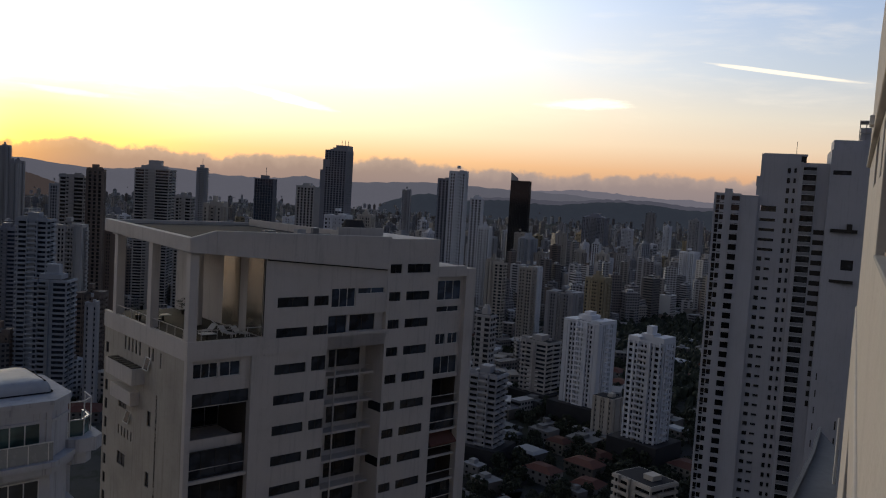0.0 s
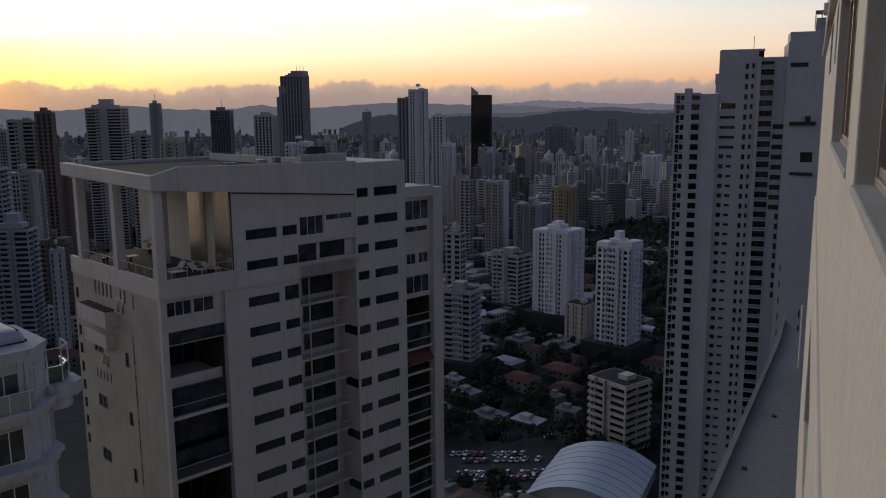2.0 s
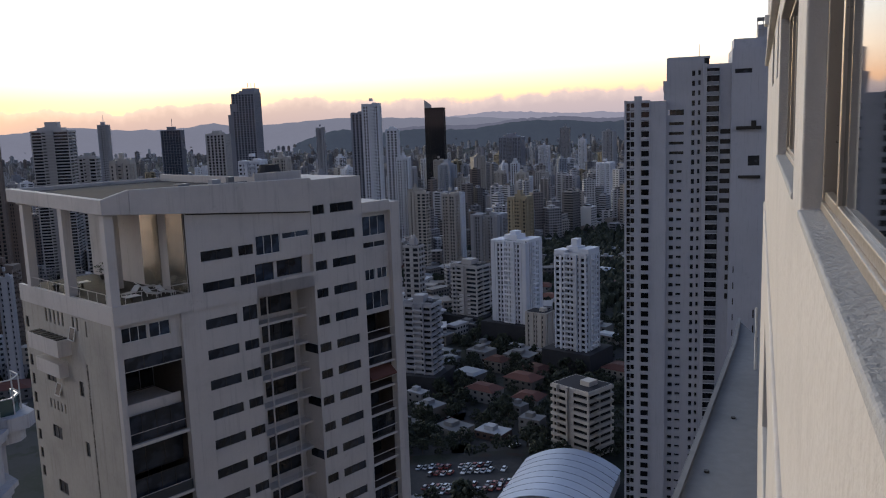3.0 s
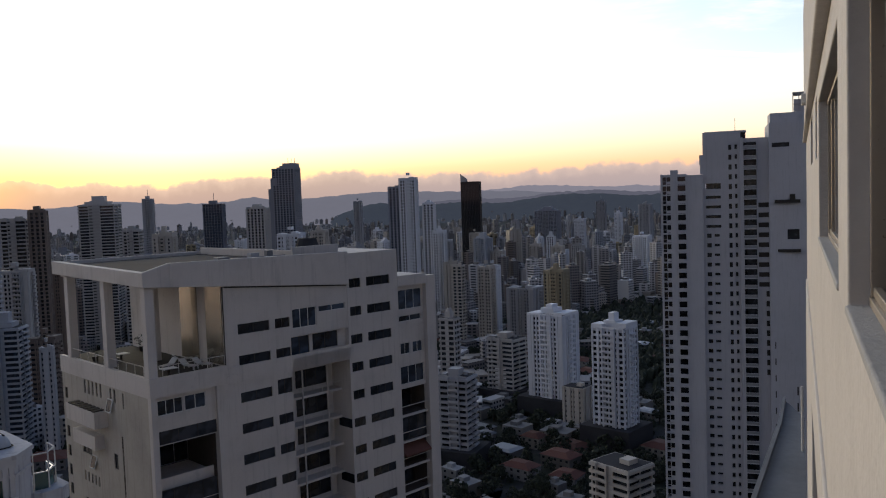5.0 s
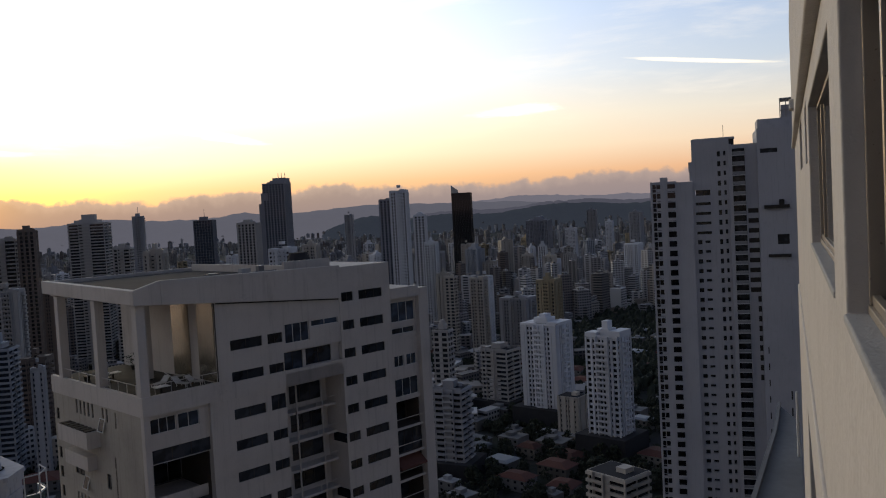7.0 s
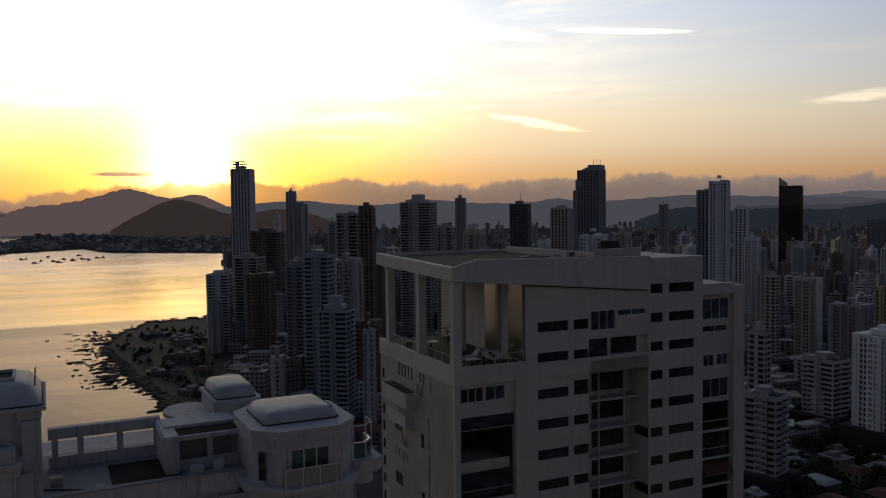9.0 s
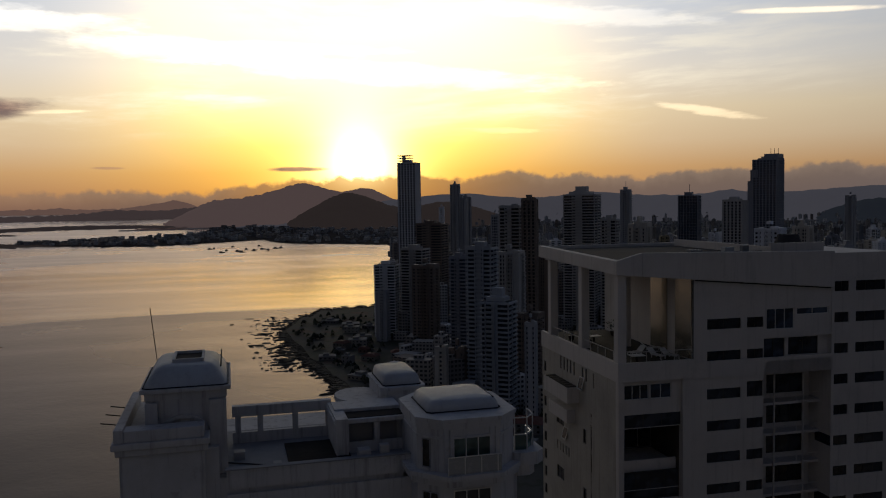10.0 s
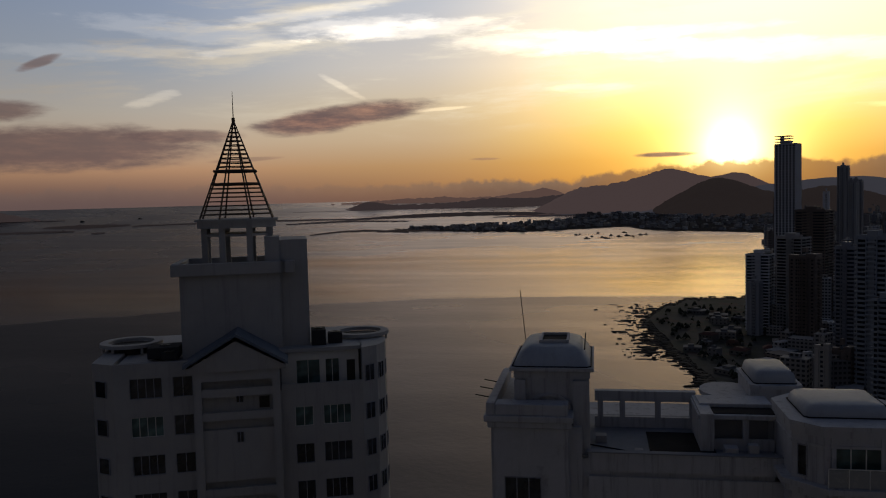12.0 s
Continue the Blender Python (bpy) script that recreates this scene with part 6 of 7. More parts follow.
    part("lift_block", Build().box(2.2, 3.4, 3.3, 6.0, 134.3, 137.2), skin, t)
    cx, cy, rad = -0.1, 6.4, 3.5
    for k in range(8):
        a = math.pi * (k + 0.5) / 4
        part("column", Build().box(cx + 2.9 * math.cos(a) - 0.25, cx + 2.9 * math.cos(a) + 0.25, cy + 2.9 * math.sin(a) - 0.25, cy + 2.9 * math.sin(a) + 0.25, 134.3, 138.0), skin, t)
    eight = [(cx + rad * math.cos(math.pi * (k + 0.5) / 4), cy + rad * math.sin(math.pi * (k + 0.5) / 4)) for k in range(8)]
    part("lantern_ring", Build().prism(eight, 138.0, 138.7).prism(grown(eight, 1.06), 138.55, 138.75).prism(grown(eight, 0.86), 137.3, 137.5), skin, t)
    apex = Vector((cx, cy, 147.2))
    base_z = 138.75
    feet = [Vector((x, y, base_z)) for x, y in grown(eight, 0.93)]
    for p in feet:
        part("spire_rib", Build().tube(p, apex, 0.085, 5, 0.05), SPIRE_METAL, t)
    for k in range(1, 22):
        s = k / 23
        ring = Build()
        heavy = k in (8, 11)
        pts = [p.lerp(apex, s) for p in feet]
        if heavy:
            mid = Vector((cx, cy, pts[0].z))
            pts = [mid + (p - mid) * (1.10 if k == 11 else 1.0) for p in pts]
        if k in (9, 10):
            continue
        ring.loop(pts, 0.11 if heavy else 0.05)
        part("spire_ring", ring, SPIRE_METAL, t)
    part("spire_tip", Build().tube(apex, apex + Vector((0, 0, 2.4)), 0.05, 5, 0.02).tube(apex - Vector((0, 0, 0.5)), apex + Vector((0, 0, 0.15)), 0.16), SPIRE_METAL, t)
    return t


SPIRE_SKIN = surface("grey_white_render", (0.40, 0.395, 0.40), 0.85, vary=0.25, grain=1.2, stain=0.4, streaks=0.3)
BLUE_ROOF = surface("blue_grey_tiles", (0.12, 0.15, 0.20), 0.7, grain=3.0)
SPIRE_METAL = surface("rusty_spire_metal", (0.10, 0.07, 0.05), 0.6, 0.4, grain=3.0)
spire_tower()

# ---- houses, streets, hall and car park below ----
town = random.Random(21)
ROOF_PALE = surface("pale_flat_roof", (0.34, 0.35, 0.37), 0.8, grain=1.6, stain=0.6, vary=0.4, tint=0.3)


def house(x, y, w, kind, turn):
    d, h = w * town.uniform(0.6, 0.9), town.choice((3.4, 6.2, 6.4))
    roofs = {"r": (ROOF_TILE, "red tiled roof"), "m": (ROOF_METAL, "pale sheet roof"), "w": (ROOF_PALE, "pale flat roof"), "g": (ROOF_GREY, "grey flat roof")}
    mat, words = roofs[kind]
    t = thing("house", x, y, 0, turn, f"low pale house with a {words}", "house", "houses of the quarter")
    a, b = w / 2, d / 2
    wins = []
    for z in ([1.0, 4.1] if h > 5 else [1.0]):
        n = max(2, int(w / 3.5))
        for i in range(n):
            c = -a + w * (i + 0.5) / n
            wins.append((c - 0.8, c + 0.8, z, z + 1.3))
    wall = HOUSE_WALLS[town.choice((0, 0, 0, 1, 1, 2))]
    part("wall", Build().holes(-a, a, 0, h, -b, -b + 0.3, wins).box(-a, -a + 0.3, -b + 0.3, b, 0, h).box(a - 0.3, a, -b + 0.3, b, 0, h).box(-a + 0.3, a - 0.3, b - 0.3, b, 0, h), wall, t)
    for u0, u1, z0, z1 in wins:
        dark_window(t, u0, u1, z0, z1, -b + 0.2, 2)
    if kind in "rm":
        k = 0.55 if kind == "r" else 0.3
        part("roof", Build().prism([(-a - 0.6, -b - 0.6), (a + 0.6, -b - 0.6), (a + 0.6, b + 0.6), (-a - 0.6, b + 0.6)], h, h + (2.2 if kind == "r" else 1.0), k), mat, t)
    else:
        part("roof", Build().box(-a - 0.1, a + 0.1, -b - 0.1, b + 0.1, h, h + 0.3).box(-a * 0.5, a * 0.2, -b * 0.5, b * 0.4, h + 0.3, h + 2.3), mat, t)
    return t


for spec in ((22, 378, 12, "w"), (17, 399, 10, "w"), (20, 422, 14, "m"), (31, 355, 15, "g"), (48, 347, 14, "w"), (64, 370, 7, "g"), (51, 398, 17, "r")):
    house(*spec, town.uniform(-52, -38))
for spec in ((74, 412, 18, "r"), (85, 435, 16, "r"), (47, 427, 15, "m"), (38, 480, 16, "m"), (83, 477, 24, "w"), (59, 469, 14, "g"), (60, 538, 17, "g"), (39, 513, 14, "g")):
    house(*spec, town.uniform(-52, -38))
for spec in ((17, 263, 18, "r"), (30, 264, 7, "w"), (10, 279, 13, "g"), (10, 364, 10, "g"), (13, 440, 12, "w"), (65, 446, 12, "r"), (98, 458, 13, "g"), (36, 452, 10, "w"), (24, 248, 12, "r")):
    house(*spec, town.uniform(-52, -38))
taken = [(22, 378), (17, 399), (20, 422), (31, 355), (48, 347), (51, 398), (74, 412), (85, 435), (47, 427), (38, 480), (83, 477), (59, 469), (60, 538), (39, 513), (89, 512), (110, 438), (64, 556), (22, 424), (83, 324), (97, 480), (60, 270), (21, 470)]
count = 0
while count < 95:
    az, r = town.uniform(-24, 1), town.uniform(330, 900)
    x, y = polar(az, r)
    if min(math.hypot(x - p[0], y - p[1]) for p in taken) < 19 or (x > 70 and y < 330) or math.hypot(x - 95, y - 252) < 45:
        continue
    taken.append((x, y))
    house(x, y, town.uniform(9, 18), town.choice("rmwgwg"), town.uniform(-55, -35))
    count += 1
count = 0
while count < 60:
    az, r = town.uniform(24, 39), town.uniform(420, 1000)
    x, y = polar(az, r)
    if min(math.hypot(x - p[0], y - p[1]) for p in taken) < 20 or not inner_shore(az) * 1.04 < r < near_shore(az) * 0.96:
        continue
    taken.append((x, y))
    house(x, y, town.uniform(9, 20), town.choice("rggg"), town.uniform(-10, 40))
    count += 1


def road(name, pts, wide):
    b = Build()
    for i, (x, y) in enumerate(pts):
        p, q = Vector(pts[max(0, i - 1)]), Vector(pts[min(len(pts) - 1, i + 1)])
        s = (q - p).normalized()
        b.v += [(x - s.y * wide / 2, y + s.x * wide / 2, 0.06), (x + s.y * wide / 2, y - s.x * wide / 2, 0.06)]
    b.f += [(2 * i + 1, 2 * i + 3, 2 * i + 2, 2 * i) for i in range(len(pts) - 1)]
    return tagged(part(name, b, ASPHALT, None, "dark asphalt street between houses"), category="road", kind="structure")


road("road", [(-20, 345), (8, 337), (54, 336), (79, 350), (100, 385), (125, 400)], 11)
road("road", [(32, 330), (33, 372), (50, 440), (67, 487), (52, 564), (20, 640), (-10, 760)], 9)
road("road", [(32, 372), (64, 390), (105, 415), (150, 470)], 8)
lot = tagged(part("car_park", Build().box(6, 56, 286, 322, -0.2, 0.09), ASPHALT, None, "dark asphalt car park"), category="car park", kind="structure")


def car():
    t = thing("parked_car", 0, 0, 0, 0, "small parked car, pale body with dark windows", "car", "cars in the car park")
    prof = [(-2.1, 0.45), (2.1, 0.45), (2.15, 0.8), (1.2, 0.95), (-2.0, 1.0), (-2.15, 0.75)]
    body = Build()
    n = len(prof)
    for y in (-0.85, 0.85):
        body.v += [(x, y, z - 0.15) for x, z in prof]
    body.f += [tuple(range(n)), tuple(range(2 * n - 1, n - 1, -1))] + [(i, i + n, (i + 1) % n + n, (i + 1) % n) for i in range(n)]
    part("body", body, CAR_PAINT, t)
    part("cabin", Build().prism([(-1.7, -0.75), (0.9, -0.75), (0.9, 0.75), (-1.7, 0.75)], 0.83, 1.38, 0.22), GLASS, t, "dark windows")
    part("roof", Build().box(-1.25, 0.45, -0.56, 0.56, 1.37, 1.42), CAR_PAINT, t)
    wheel = Build().tube((0, -0.1, 0), (0, 0.1, 0), 0.31, 10).mesh("wheel", DARK_METAL)
    for x in (-1.3, 1.3):
        for y in (-0.78, 0.78):
            part("wheel", wheel, None, t).location = (x, y, 0.31)
    return t


CAR_PAINT = bpy.data.materials.new("car_paint")
CAR_PAINT.use_nodes = True
_g = Graph(CAR_PAINT.node_tree)
_p = CAR_PAINT.node_tree.nodes["Principled BSDF"]
_g.plug(_p.inputs["Base Color"], _g.ramp(_g.node("ShaderNodeObjectInfo").outputs["Random"], [(0.0, (0.75, 0.76, 0.78)), (0.45, (0.62, 0.63, 0.65)), (0.6, (0.10, 0.10, 0.11)), (0.8, (0.30, 0.06, 0.05)), (1.0, (0.06, 0.08, 0.14))]))
_p.inputs["Roughness"].default_value = 0.3
first = car()
first.matrix_world = pose(17, 311, 0.1, 0, 0, 62)
for row, (x0, y0, n) in enumerate(((19.7, 311, 11), (14, 299, 13), (15, 294.2, 12), (10, 318, 5), (36, 281, 2), (22, 317, 8))):
    for i in range(n):
        if town.random() < 0.14:
            continue
        copy_thing(first, pose(x0 + 2.75 * i + town.uniform(-0.2, 0.2), y0 + town.uniform(-0.3, 0.3), 0.1, 0, 0, 62 + town.uniform(-4, 4) + 180 * (town.random() < 0.3)))
for k in range(26):
    s = k / 26
    x, y = (54 + (79 - 54) * s * 1.6, 334 + 26 * s * s) if k % 2 else (33 + 34 * s, 372 + 115 * s)
    copy_thing(first, pose(x + town.uniform(-3, 3), y, 0.1, 0, 0, town.uniform(30, 80)))


def sports_hall():
    t = thing("vaulted_hall", 52, 262, 0, -60, "large hall with a pale blue barrel-vaulted sheet roof", "hall")
    # local x across the vault, local y along it
    t.matrix_world = pose(53, 261, 0, 0, 0, -27)
    n, half, length, rise = 20, 19.0, 44.0, 6.4
    for s in range(8):
        b = Build()
        y0, y1 = length * s / 8, length * (s + 1) / 8 - 0.3
        for y in (y0, y1):
            for q in (5.6, 5.35):
                for k in range(n + 1):
                    u = -1 + 2 * k / n
                    b.v.append((half * u, y, q + rise * (1 - u * u)))
        m = n + 1
        for k in range(n):
            b.f += [(k, k + 1, 2 * m + k + 1, 2 * m + k), (m + k + 1, m + k, 3 * m + k, 3 * m + k + 1), (k + 1, k, m + k, m + k + 1), (2 * m + k, 2 * m + k + 1, 3 * m + k + 1, 3 * m + k)]
        part("roof_panel", b, VAULT_SHEET, t)
    for s in range(1, 8):
        rib = Build()
        y = length * s / 8 - 0.15
        for k in range(n):
            u0, u1 = -1 + 2 * k / n, -1 + 2 * (k + 1) / n
            rib.tube((half * u0, y, 5.45 + rise * (1 - u0 * u0)), (half * u1, y, 5.45 + rise * (1 - u1 * u1)), 0.2, 4)
        part("roof_rib", rib, DARK_METAL, t, "dark seam between the sheets")
    gable = Build()
    for y in (1.2, 1.5):
        gable.v += [(half * 0.96 * (-1 + 2 * k / n), y, 5.3 + rise * (1 - (-1 + 2 * k / n) ** 2)) for k in range(n + 1)] + [(half * 0.96, y, 0), (-half * 0.96, y, 0)]
    c = n + 3
    gable.f += [tuple(range(c - 1, -1, -1)), tuple(range(c, 2 * c))] + [(k, (k + 1) % c, c + (k + 1) % c, c + k) for k in range(c)]
    part("gable_wall", gable, PALETTE["grey"], t)
    part("wall", Build().box(-half + 0.4, -half + 0.9, 0, length, 0, 5.4).box(half - 0.9, half - 0.4, 0, length, 0, 5.4).box(-half + 0.9, half - 0.9, length - 0.6, length - 0.1, 0, 6.0), PALETTE["stone"], t)
    part("low_roof", Build().box(-8, half + 2, -16, -0.5, 0, 4.6), ROOF_GREY, t, "grey flat roof in front of the hall")
    part("annex", Build().box(-half - 1, -10, -8, -0.5, 0, 6.5), OLIVE, t, "olive green annex")
    part("vent", Build().box(-4, -2, -12, -3, 4.6, 5.8), ROOF_METAL, t)
    part("vent", Build().box(8, 10, -12, -3, 4.6, 5.4), ROOF_METAL, t)
    return t


VAULT_SHEET = surface("blue_white_sheet", (0.38, 0.43, 0.53), 0.5, 0.1, vary=0.12, grain=0.5, stain=0.25)
OLIVE = surface("olive_paint", (0.14, 0.15, 0.09), 0.8, grain=1.0)
sports_hall()


def tree_kinds():
    kinds = []
    for k in range(4):
        rnd = random.Random(40 + k)
        trunk = Build().tube((0, 0, 0), (0.2, 0.1, 3.4), 0.28, 6, 0.17)
        for a in range(4):
            w = a * 1.6 + rnd.random()
            trunk.tube((0.2, 0.1, 3.0), (1.8 * math.cos(w), 1.8 * math.sin(w), 5.2), 0.12, 5, 0.04)
        crown = Build()
        for c in range(85):
            w, q = rnd.uniform(0, 6.283), rnd.random() ** 0.5
            h = rnd.uniform(3.2, 7.8)
            rad = 3.3 * q * (1.15 - abs(h - 5.0) / 4.2)
            p = Vector((rad * math.cos(w), rad * math.sin(w), h))
            s = rnd.uniform(0.45, 0.95)
            n = len(crown.v)
            m = Euler((rnd.uniform(0, 3), rnd.uniform(0, 3), rnd.uniform(0, 3))).to_matrix()
            for v in ((1, 0, 0), (-1, 0, 0), (0, 1, 0), (0, -1, 0), (0, 0, 0.6), (0, 0, -0.6)):
                crown.v.append(tuple(p + m @ (Vector(v) * s * rnd.uniform(0.7, 1.3))))
            crown.f += [(n, n + 2, n + 4), (n + 2, n + 1, n + 4), (n + 1, n + 3, n + 4), (n + 3, n, n + 4), (n + 2, n, n + 5), (n + 1, n + 2, n + 5), (n + 3, n + 1, n + 5), (n, n + 3, n + 5)]
        kinds.append((trunk.mesh("trunk", BARK), crown.mesh("crown", FOLIAGE), crown))
    return kinds


BARK = surface("bark", (0.07, 0.055, 0.04), 0.9, grain=6.0)
KINDS = tree_kinds()


def tree(x, y, s, turn, k):
    t = thing("tree", x, y, 0, turn, "dark green broad-crowned street tree", "tree", "trees of the quarter")
    t.scale = (s, s, s)
    part("trunk", KINDS[k][0], None, t)
    part("crown", KINDS[k][1], None, t)


planted = 0
while planted < 210:
    az, r = town.uniform(-20, 1), town.uniform(275, 640)
    x, y = polar(az, r)
    near = min(math.hypot(x - p[0], y - p[1]) for p in taken)
    if near < 10.5 or (286 < y < 324 and 4 < x < 58) or (35 < x < 95 and 240 < y < 310):
        continue
    tree(x, y, town.uniform(0.6, 1.5), town.uniform(0, 360), planted % 4)
    planted += 1


def garden_trees():
    """Dense gardens between the houses, too many trees to count."""
    rnd = random.Random(33)
    v, f = [], []
    count = 0
    while count < 1150:
        az, r = rnd.uniform(-20, 1), rnd.uniform(285, 760)
        x, y = polar(az, r)
        if min(math.hypot(x - p[0], y - p[1]) for p in taken) < 8.0 or (284 < y < 326 and 2 < x < 60) or (30 < x < 100 and 235 < y < 312):
            continue
        s, a = rnd.uniform(0.5, 1.1), rnd.uniform(0, 6.28)
        c, d = math.cos(a) * s, math.sin(a) * s
        src = KINDS[count % 4][2]
        n = len(v)
        v += [(x + p[0] * c - p[1] * d, y + p[0] * d + p[1] * c, p[2] * s - 1.2) for p in src.v[:300]]
        f += [tuple(q + n for q in g) for g in src.f[:400]]
        count += 1
    b = Build()
    b.v, b.f = v, f
    return tagged(part("garden_trees", b, FOLIAGE, None, "dense dark garden trees between houses"), category="trees", kind="stuff")


garden_trees()


def woods():
    """Far tree cover in parks and between the towers."""
    rnd = random.Random(77)
    b = Build()
    for i in range(5200):
        pick = rnd.random()
        if pick < 0.35:
            az, r = rnd.uniform(-21, -9), rnd.uniform(600, 1100)
        elif pick < 0.47:
            az, r = rnd.uniform(25, 41.5), rnd.uniform(480, 1060)
        else:
            az, r = rnd.uniform(-30, 30), rnd.uniform(500, 2400)
        if az > 28 and not inner_shore(az) * 1.05 < r < near_shore(az) * 0.95:
            continue
        x, y = polar(az, r)
        s = rnd.uniform(2.0, 5.0) if az < 25 else rnd.uniform(1.5, 3.6)
        n = len(b.v)
        for j in range(9):
            w = 2 * math.pi * j / 9
            q = s * rnd.uniform(0.6, 1.2)
            b.v.append((x + q * math.cos(w), y + q * math.sin(w), rnd.uniform(0.2, 2.0)))
        for j in range(7):
            w = 2 * math.pi * j / 7
            q = s * rnd.uniform(0.3, 0.75)
            b.v.append((x + q * math.cos(w), y + q * math.sin(w), s * rnd.uniform(1.0, 1.7)))
        b.v.append((x, y, s * 1.9))
        for j in range(7):
            b.f.append((n + j, n + j + 1, n + 9 + j))
            b.f.append((n + j + 1, n + 9 + (j + 1) % 7, n + 9 + j))
            b.f.append((n + 9 + j, n + 9 + (j + 1) % 7, n + 16))
    return tagged(part("woods", b, FOLIAGE, None, "dark tree cover between the buildings"), category="trees", kind="stuff")


woods()


def shore_rocks():
    """Broken reefs off the point."""
    rnd = random.Random(9)
    b = Build()
    for i in range(5200):
        az = rnd.uniform(35.0, 41.6)
        if rnd.random() < 0.45:
            r = near_shore(az) * rnd.uniform(0.97, 1.0) + abs(rnd.gauss(0, 18))
        else:
            r = inner_shore(min(az, 41.3)) * rnd.uniform(1.0, 1.03) - abs(rnd.gauss(0, 26))
        if rnd.random() < 0.2:
            az, r = az + abs(rnd.gauss(0, 1.2)), rnd.uniform(700, 1050)
        x, y = polar(az, r)
        s = 0.4 + 1.9 * rnd.random() ** 3
        q = rnd.uniform(1.5, 7.0)
        w = radians(az) + rnd.gauss(0, 0.35)
        pts = []
        for j in range(6):
            a = 2 * math.pi * j / 6
            u, v = s * q * math.cos(a) * rnd.uniform(0.7, 1.2), s * math.sin(a) * rnd.uniform(0.6, 1.2)
            pts.append((x + u * math.cos(w) - v * math.sin(w), y + u * math.sin(w) + v * math.cos(w)))
        b.prism(pts, -2.5, rnd.uniform(-1.35, -0.5), 0.35)
    return tagged(part("shore_rocks", b, ROCK, None, "black broken rocks and reefs along the shore"), category="rocks", kind="stuff")


shore_rocks()


def boat(az, d, turn):
    r, z = far_out(d)
    x, y = polar(az, r)
    t = thing("boat", x, y, z - 1.6, turn, "small dark moored boat on the bay", "boat", "moored boats")
    part("hull", Build().prism([(-9, -2.2), (5, -2.2), (10, 0), (5, 2.2), (-9, 2.2)], 0, 2.6), DARK_METAL, t)
    part("cabin", Build().box(-6, 1, -1.6, 1.6, 2.6, 5.2), DARK_METAL, t)
    part("mast", Build().tube((2, 0, 2.6), (2, 0, 10), 0.25, 5), DARK_METAL, t)


for k in range(14):
    boat(41.6 + 0.36 * k + town.uniform(-0.15, 0.15), town.uniform(2560, 2950), town.uniform(0, 180))
for az, d in ((80.6, 5200), (76.0, 9000), (79.5, 8500), (84.5, 7000)):
    boat(az, d, 80)
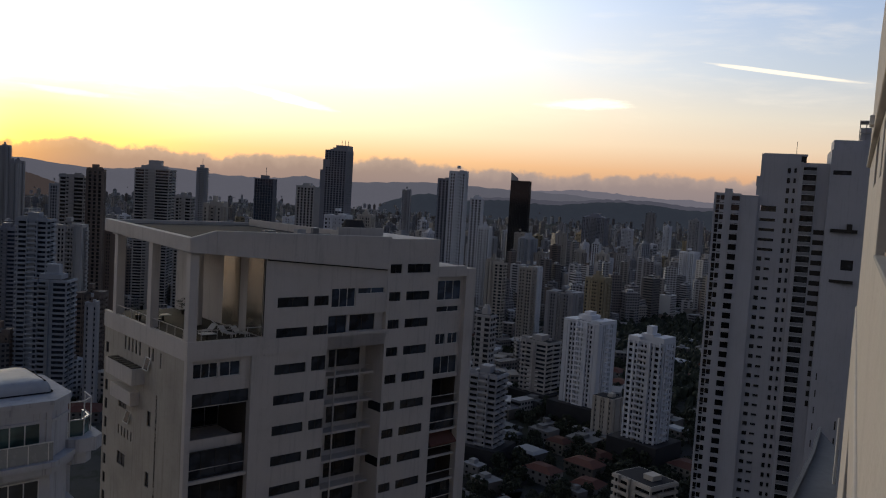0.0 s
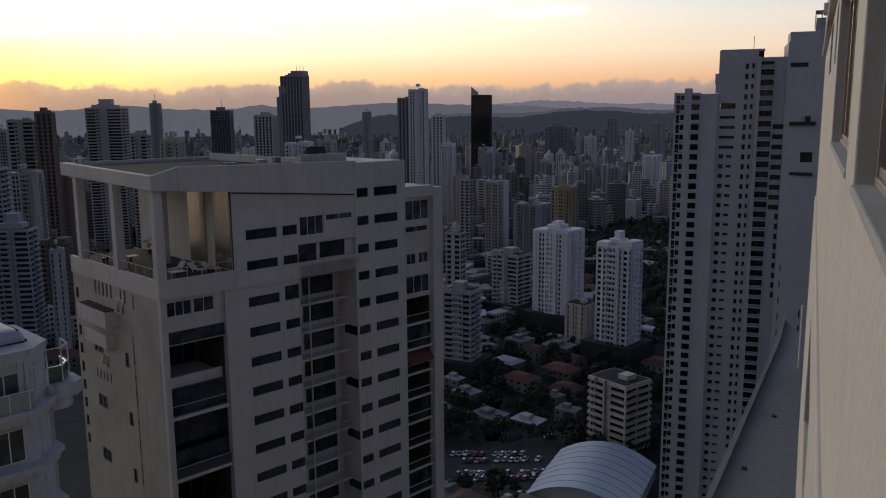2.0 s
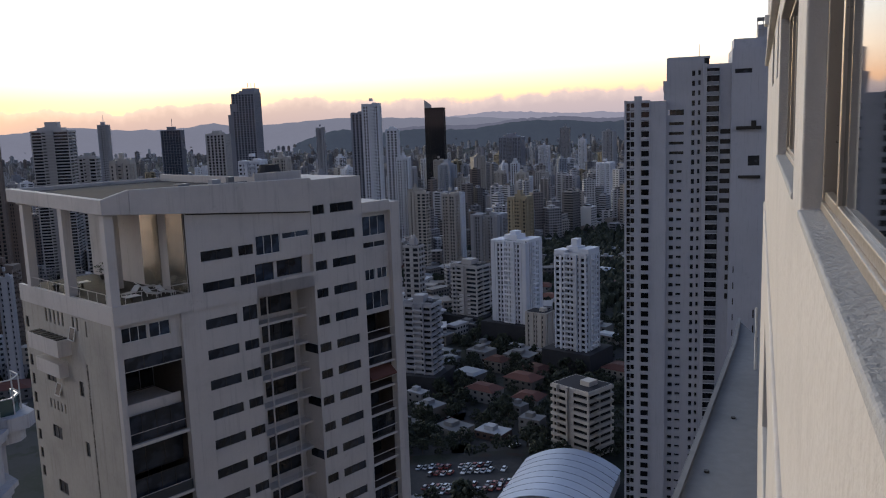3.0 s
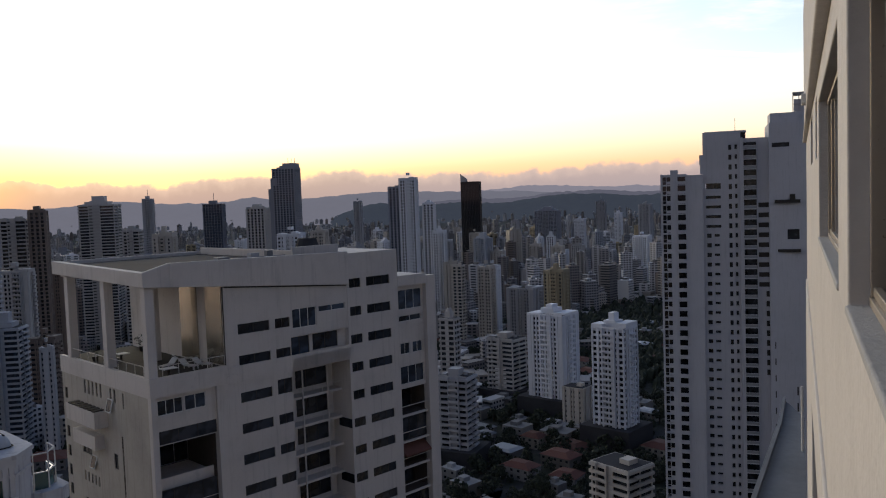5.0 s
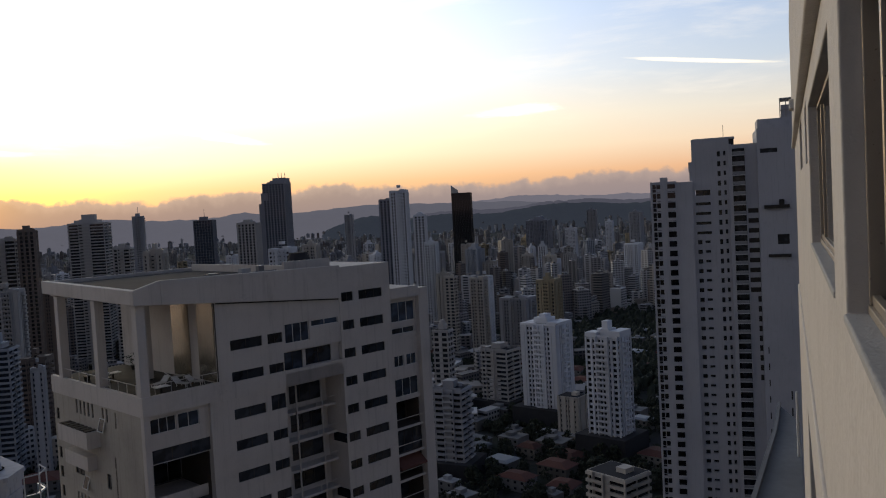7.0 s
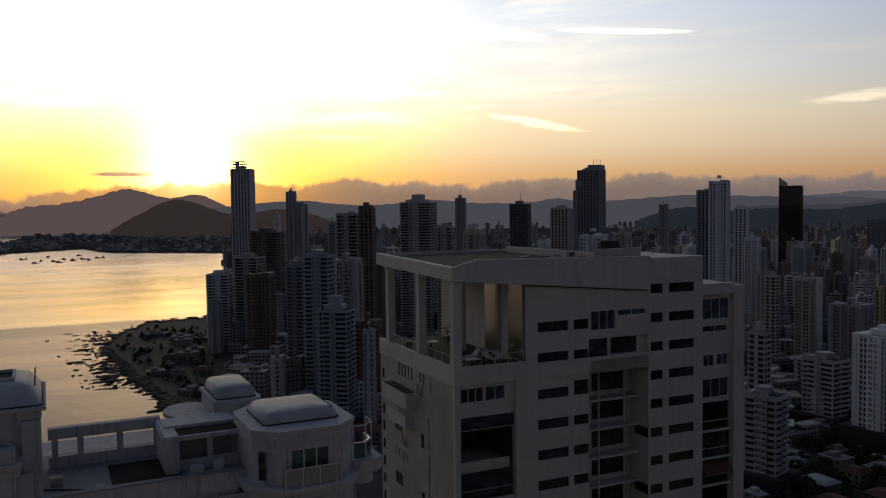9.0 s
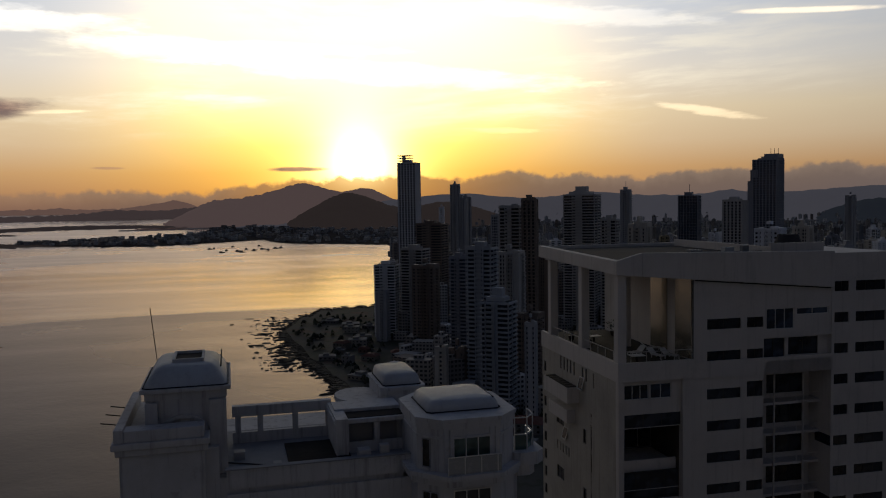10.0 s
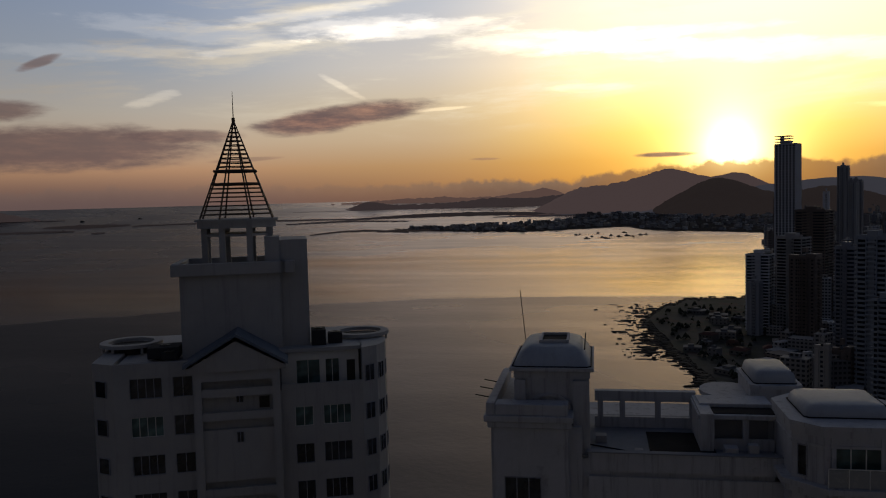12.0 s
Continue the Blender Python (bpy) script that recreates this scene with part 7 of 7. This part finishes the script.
# ---- the wall beside the camera: the building it films from ----
def own_building():
    t = thing("home_tower", 0, 0, EYE_Z, 64.0, "cream rendered wall of a high apartment tower with deep windows", "building")
    f = -0.195
    spans = [(-1.2, 4.08, -0.463, 0.98), (4.98, 9.60, -0.463, 0.98), (10.3, 11.3, 0.42, 1.12), (13.4, 15.6, 0.45, 1.2)]
    low = [(8.9, 14.0, -5.2, -3.3), (-1.2, 4.08, -5.2, -3.45)]
    bevelled(part("wall", Build().holes(-4.0, 24.0, -2.4, 1.25, f - 0.34, f, spans), WALL_PAINT, t), 0.012, 3)
    bevelled(part("wall", Build().holes(-4.0, 24.0, -9.0, -2.4, f - 0.30, f + 0.035, low), WALL_PAINT, t), 0.02, 3)
    part("wall", Build().box(24.0, 46.0, -60, -4.4, f - 0.3, f + 0.05).box(-4.0, 24.0, -EYE_Z, -9.0, f - 0.3, f + 0.03).box(24.0, 46.0, -EYE_Z, -60, f - 0.3, f + 0.05), WALL_PAINT, t)
    bevelled(part("drip_moulding", Build().box(-4.0, 24.0, f - 0.30, f + 0.09, 1.25, 1.34).box(-4.0, 24.0, f - 0.30, f + 0.05, 1.34, 4.6), WALL_PAINT, t), 0.02, 3)
    # unseen bulk of the tower, made large to block sky light from behind
    part("unseen_light_block", Build().box(-26.0, 24.0, -24.0, f - 0.9, -EYE_Z, 14.0), WALL_PAINT, t)
    for u0, u1, z0, z1 in spans[:2]:
        sill = bevelled(part("sill", Build().box(u0, u1, f - 0.20, f + 0.012, z0 - 0.04, z0 + 0.004), SILL_PAINT, t, "weathered grey sill"), 0.012, 3)
        mid = u1 - 0.62
        win = bevelled(part("window", Build().box(u0, u1, f - 0.20, f - 0.085, z1 - 0.05, z1), TRIM, t, "beige aluminium sliding window"), 0.005)
        bevelled(part("bottom_rail", Build().box(u0, u1, f - 0.20, f - 0.085, z0 + 0.004, z0 + 0.045), TRIM, win), 0.005)
        bevelled(part("track", Build().box(u0, u1, f - 0.135, f - 0.10, z0 + 0.045, z0 + 0.09), TRIM, win), 0.005)
        for c, y0, y1 in ((u0, 0.15, 0.09), (mid - 0.05, 0.135, 0.10), (mid + 0.06, 0.185, 0.15), (u1 - 0.05, 0.19, 0.09), (u0 + (mid - u0) * 0.4, 0.135, 0.10)):
            bevelled(part("mullion", Build().box(c, c + 0.05, f - y0, f - y1, z0 + 0.045, z1 - 0.05), TRIM, win), 0.005)
        part("pane", Build().box(u0 + 0.04, mid, f - 0.122, f - 0.116, z0 + 0.07, z1 - 0.05), MIRROR_PANE, win, "dark glass mirroring the town")
        part("pane", Build().box(mid, u1 - 0.04, f - 0.172, f - 0.166, z0 + 0.05, z1 - 0.05), GLASS, win)
    for u0, u1, z0, z1 in spans[2:] + low:
        win = part("window", Build().box(u0, u1, f - 0.26, f - 0.2, z1 - 0.05, z1), TRIM, t)
        part("bottom_rail", Build().box(u0, u1, f - 0.26, f - 0.2, z0, z0 + 0.05), TRIM, win)
        part("mullion", Build().box((u0 + u1) / 2 - 0.03, (u0 + u1) / 2 + 0.03, f - 0.26, f - 0.2, z0 + 0.05, z1 - 0.05), TRIM, win)
        part("pane", Build().box(u0, u1, f - 0.29, f - 0.27, z0, z1), MIRROR_PANE, win)
    bevelled(part("wall_lamp", Build().box(18.0, 18.5, f, f + 0.14, 1.75, 1.95), WHITE, t, "small white box lamp"), 0.02)
    part("drain_pipe", Build().tube((40, f + 0.12, -24), (40, f + 0.12, -9), 0.06), WHITE, t)
    wing = Build().prism([(18.0, f), (46.0, f), (49.5, f + 1.0), (44.0, f + 1.15), (20.0, f + 2.7), (17.0, f + 2.9)], -14.0, -12.0)
    part("lower_roof", wing, ROOF_GREY, t, "stained grey flat roof of the lower wing")
    for u, v in ((21.0, 1.2), (23.5, 2.1), (27.5, 1.6), (33.0, 0.9), (25.5, 0.5)):
        part("roof_drain", Build().tube((u, f + v, -12.0), (u, f + v, -11.93), 0.09, 8), DARK_METAL, t)
    part("roof_kerb", Build().prism([(17.0, f + 2.8), (20.0, f + 2.6), (44.0, f + 1.07), (49.5, f + 0.95), (49.5, f + 1.1), (44.0, f + 1.25), (20.0, f + 2.8), (17.0, f + 3.0)], -12.0, -11.8), ROOF_GREY, t)
    part("lower_wall", Build().prism([(18.0, f), (46.0, f), (49.4, f + 0.95), (44.0, f + 1.05), (20.0, f + 2.6), (17.1, f + 2.8)], -EYE_Z, -14.0), WALL_PAINT, t)
    bevelled(part("canopy", Build().box(2.0, 5.05, f + 0.03, f + 1.55, -3.25, -2.93), WHITE, t, "white rounded concrete canopy"), 0.09, 4)
    return t


MIRROR_PANE = bpy.data.materials.new("mirroring_pane")
MIRROR_PANE.use_nodes = True
_m = MIRROR_PANE.node_tree.nodes["Principled BSDF"]
_m.inputs["Base Color"].default_value = (0.010, 0.012, 0.014, 1)
_m.inputs["IOR"].default_value = 1.6
_m.inputs["Roughness"].default_value = 0.03
own_building()
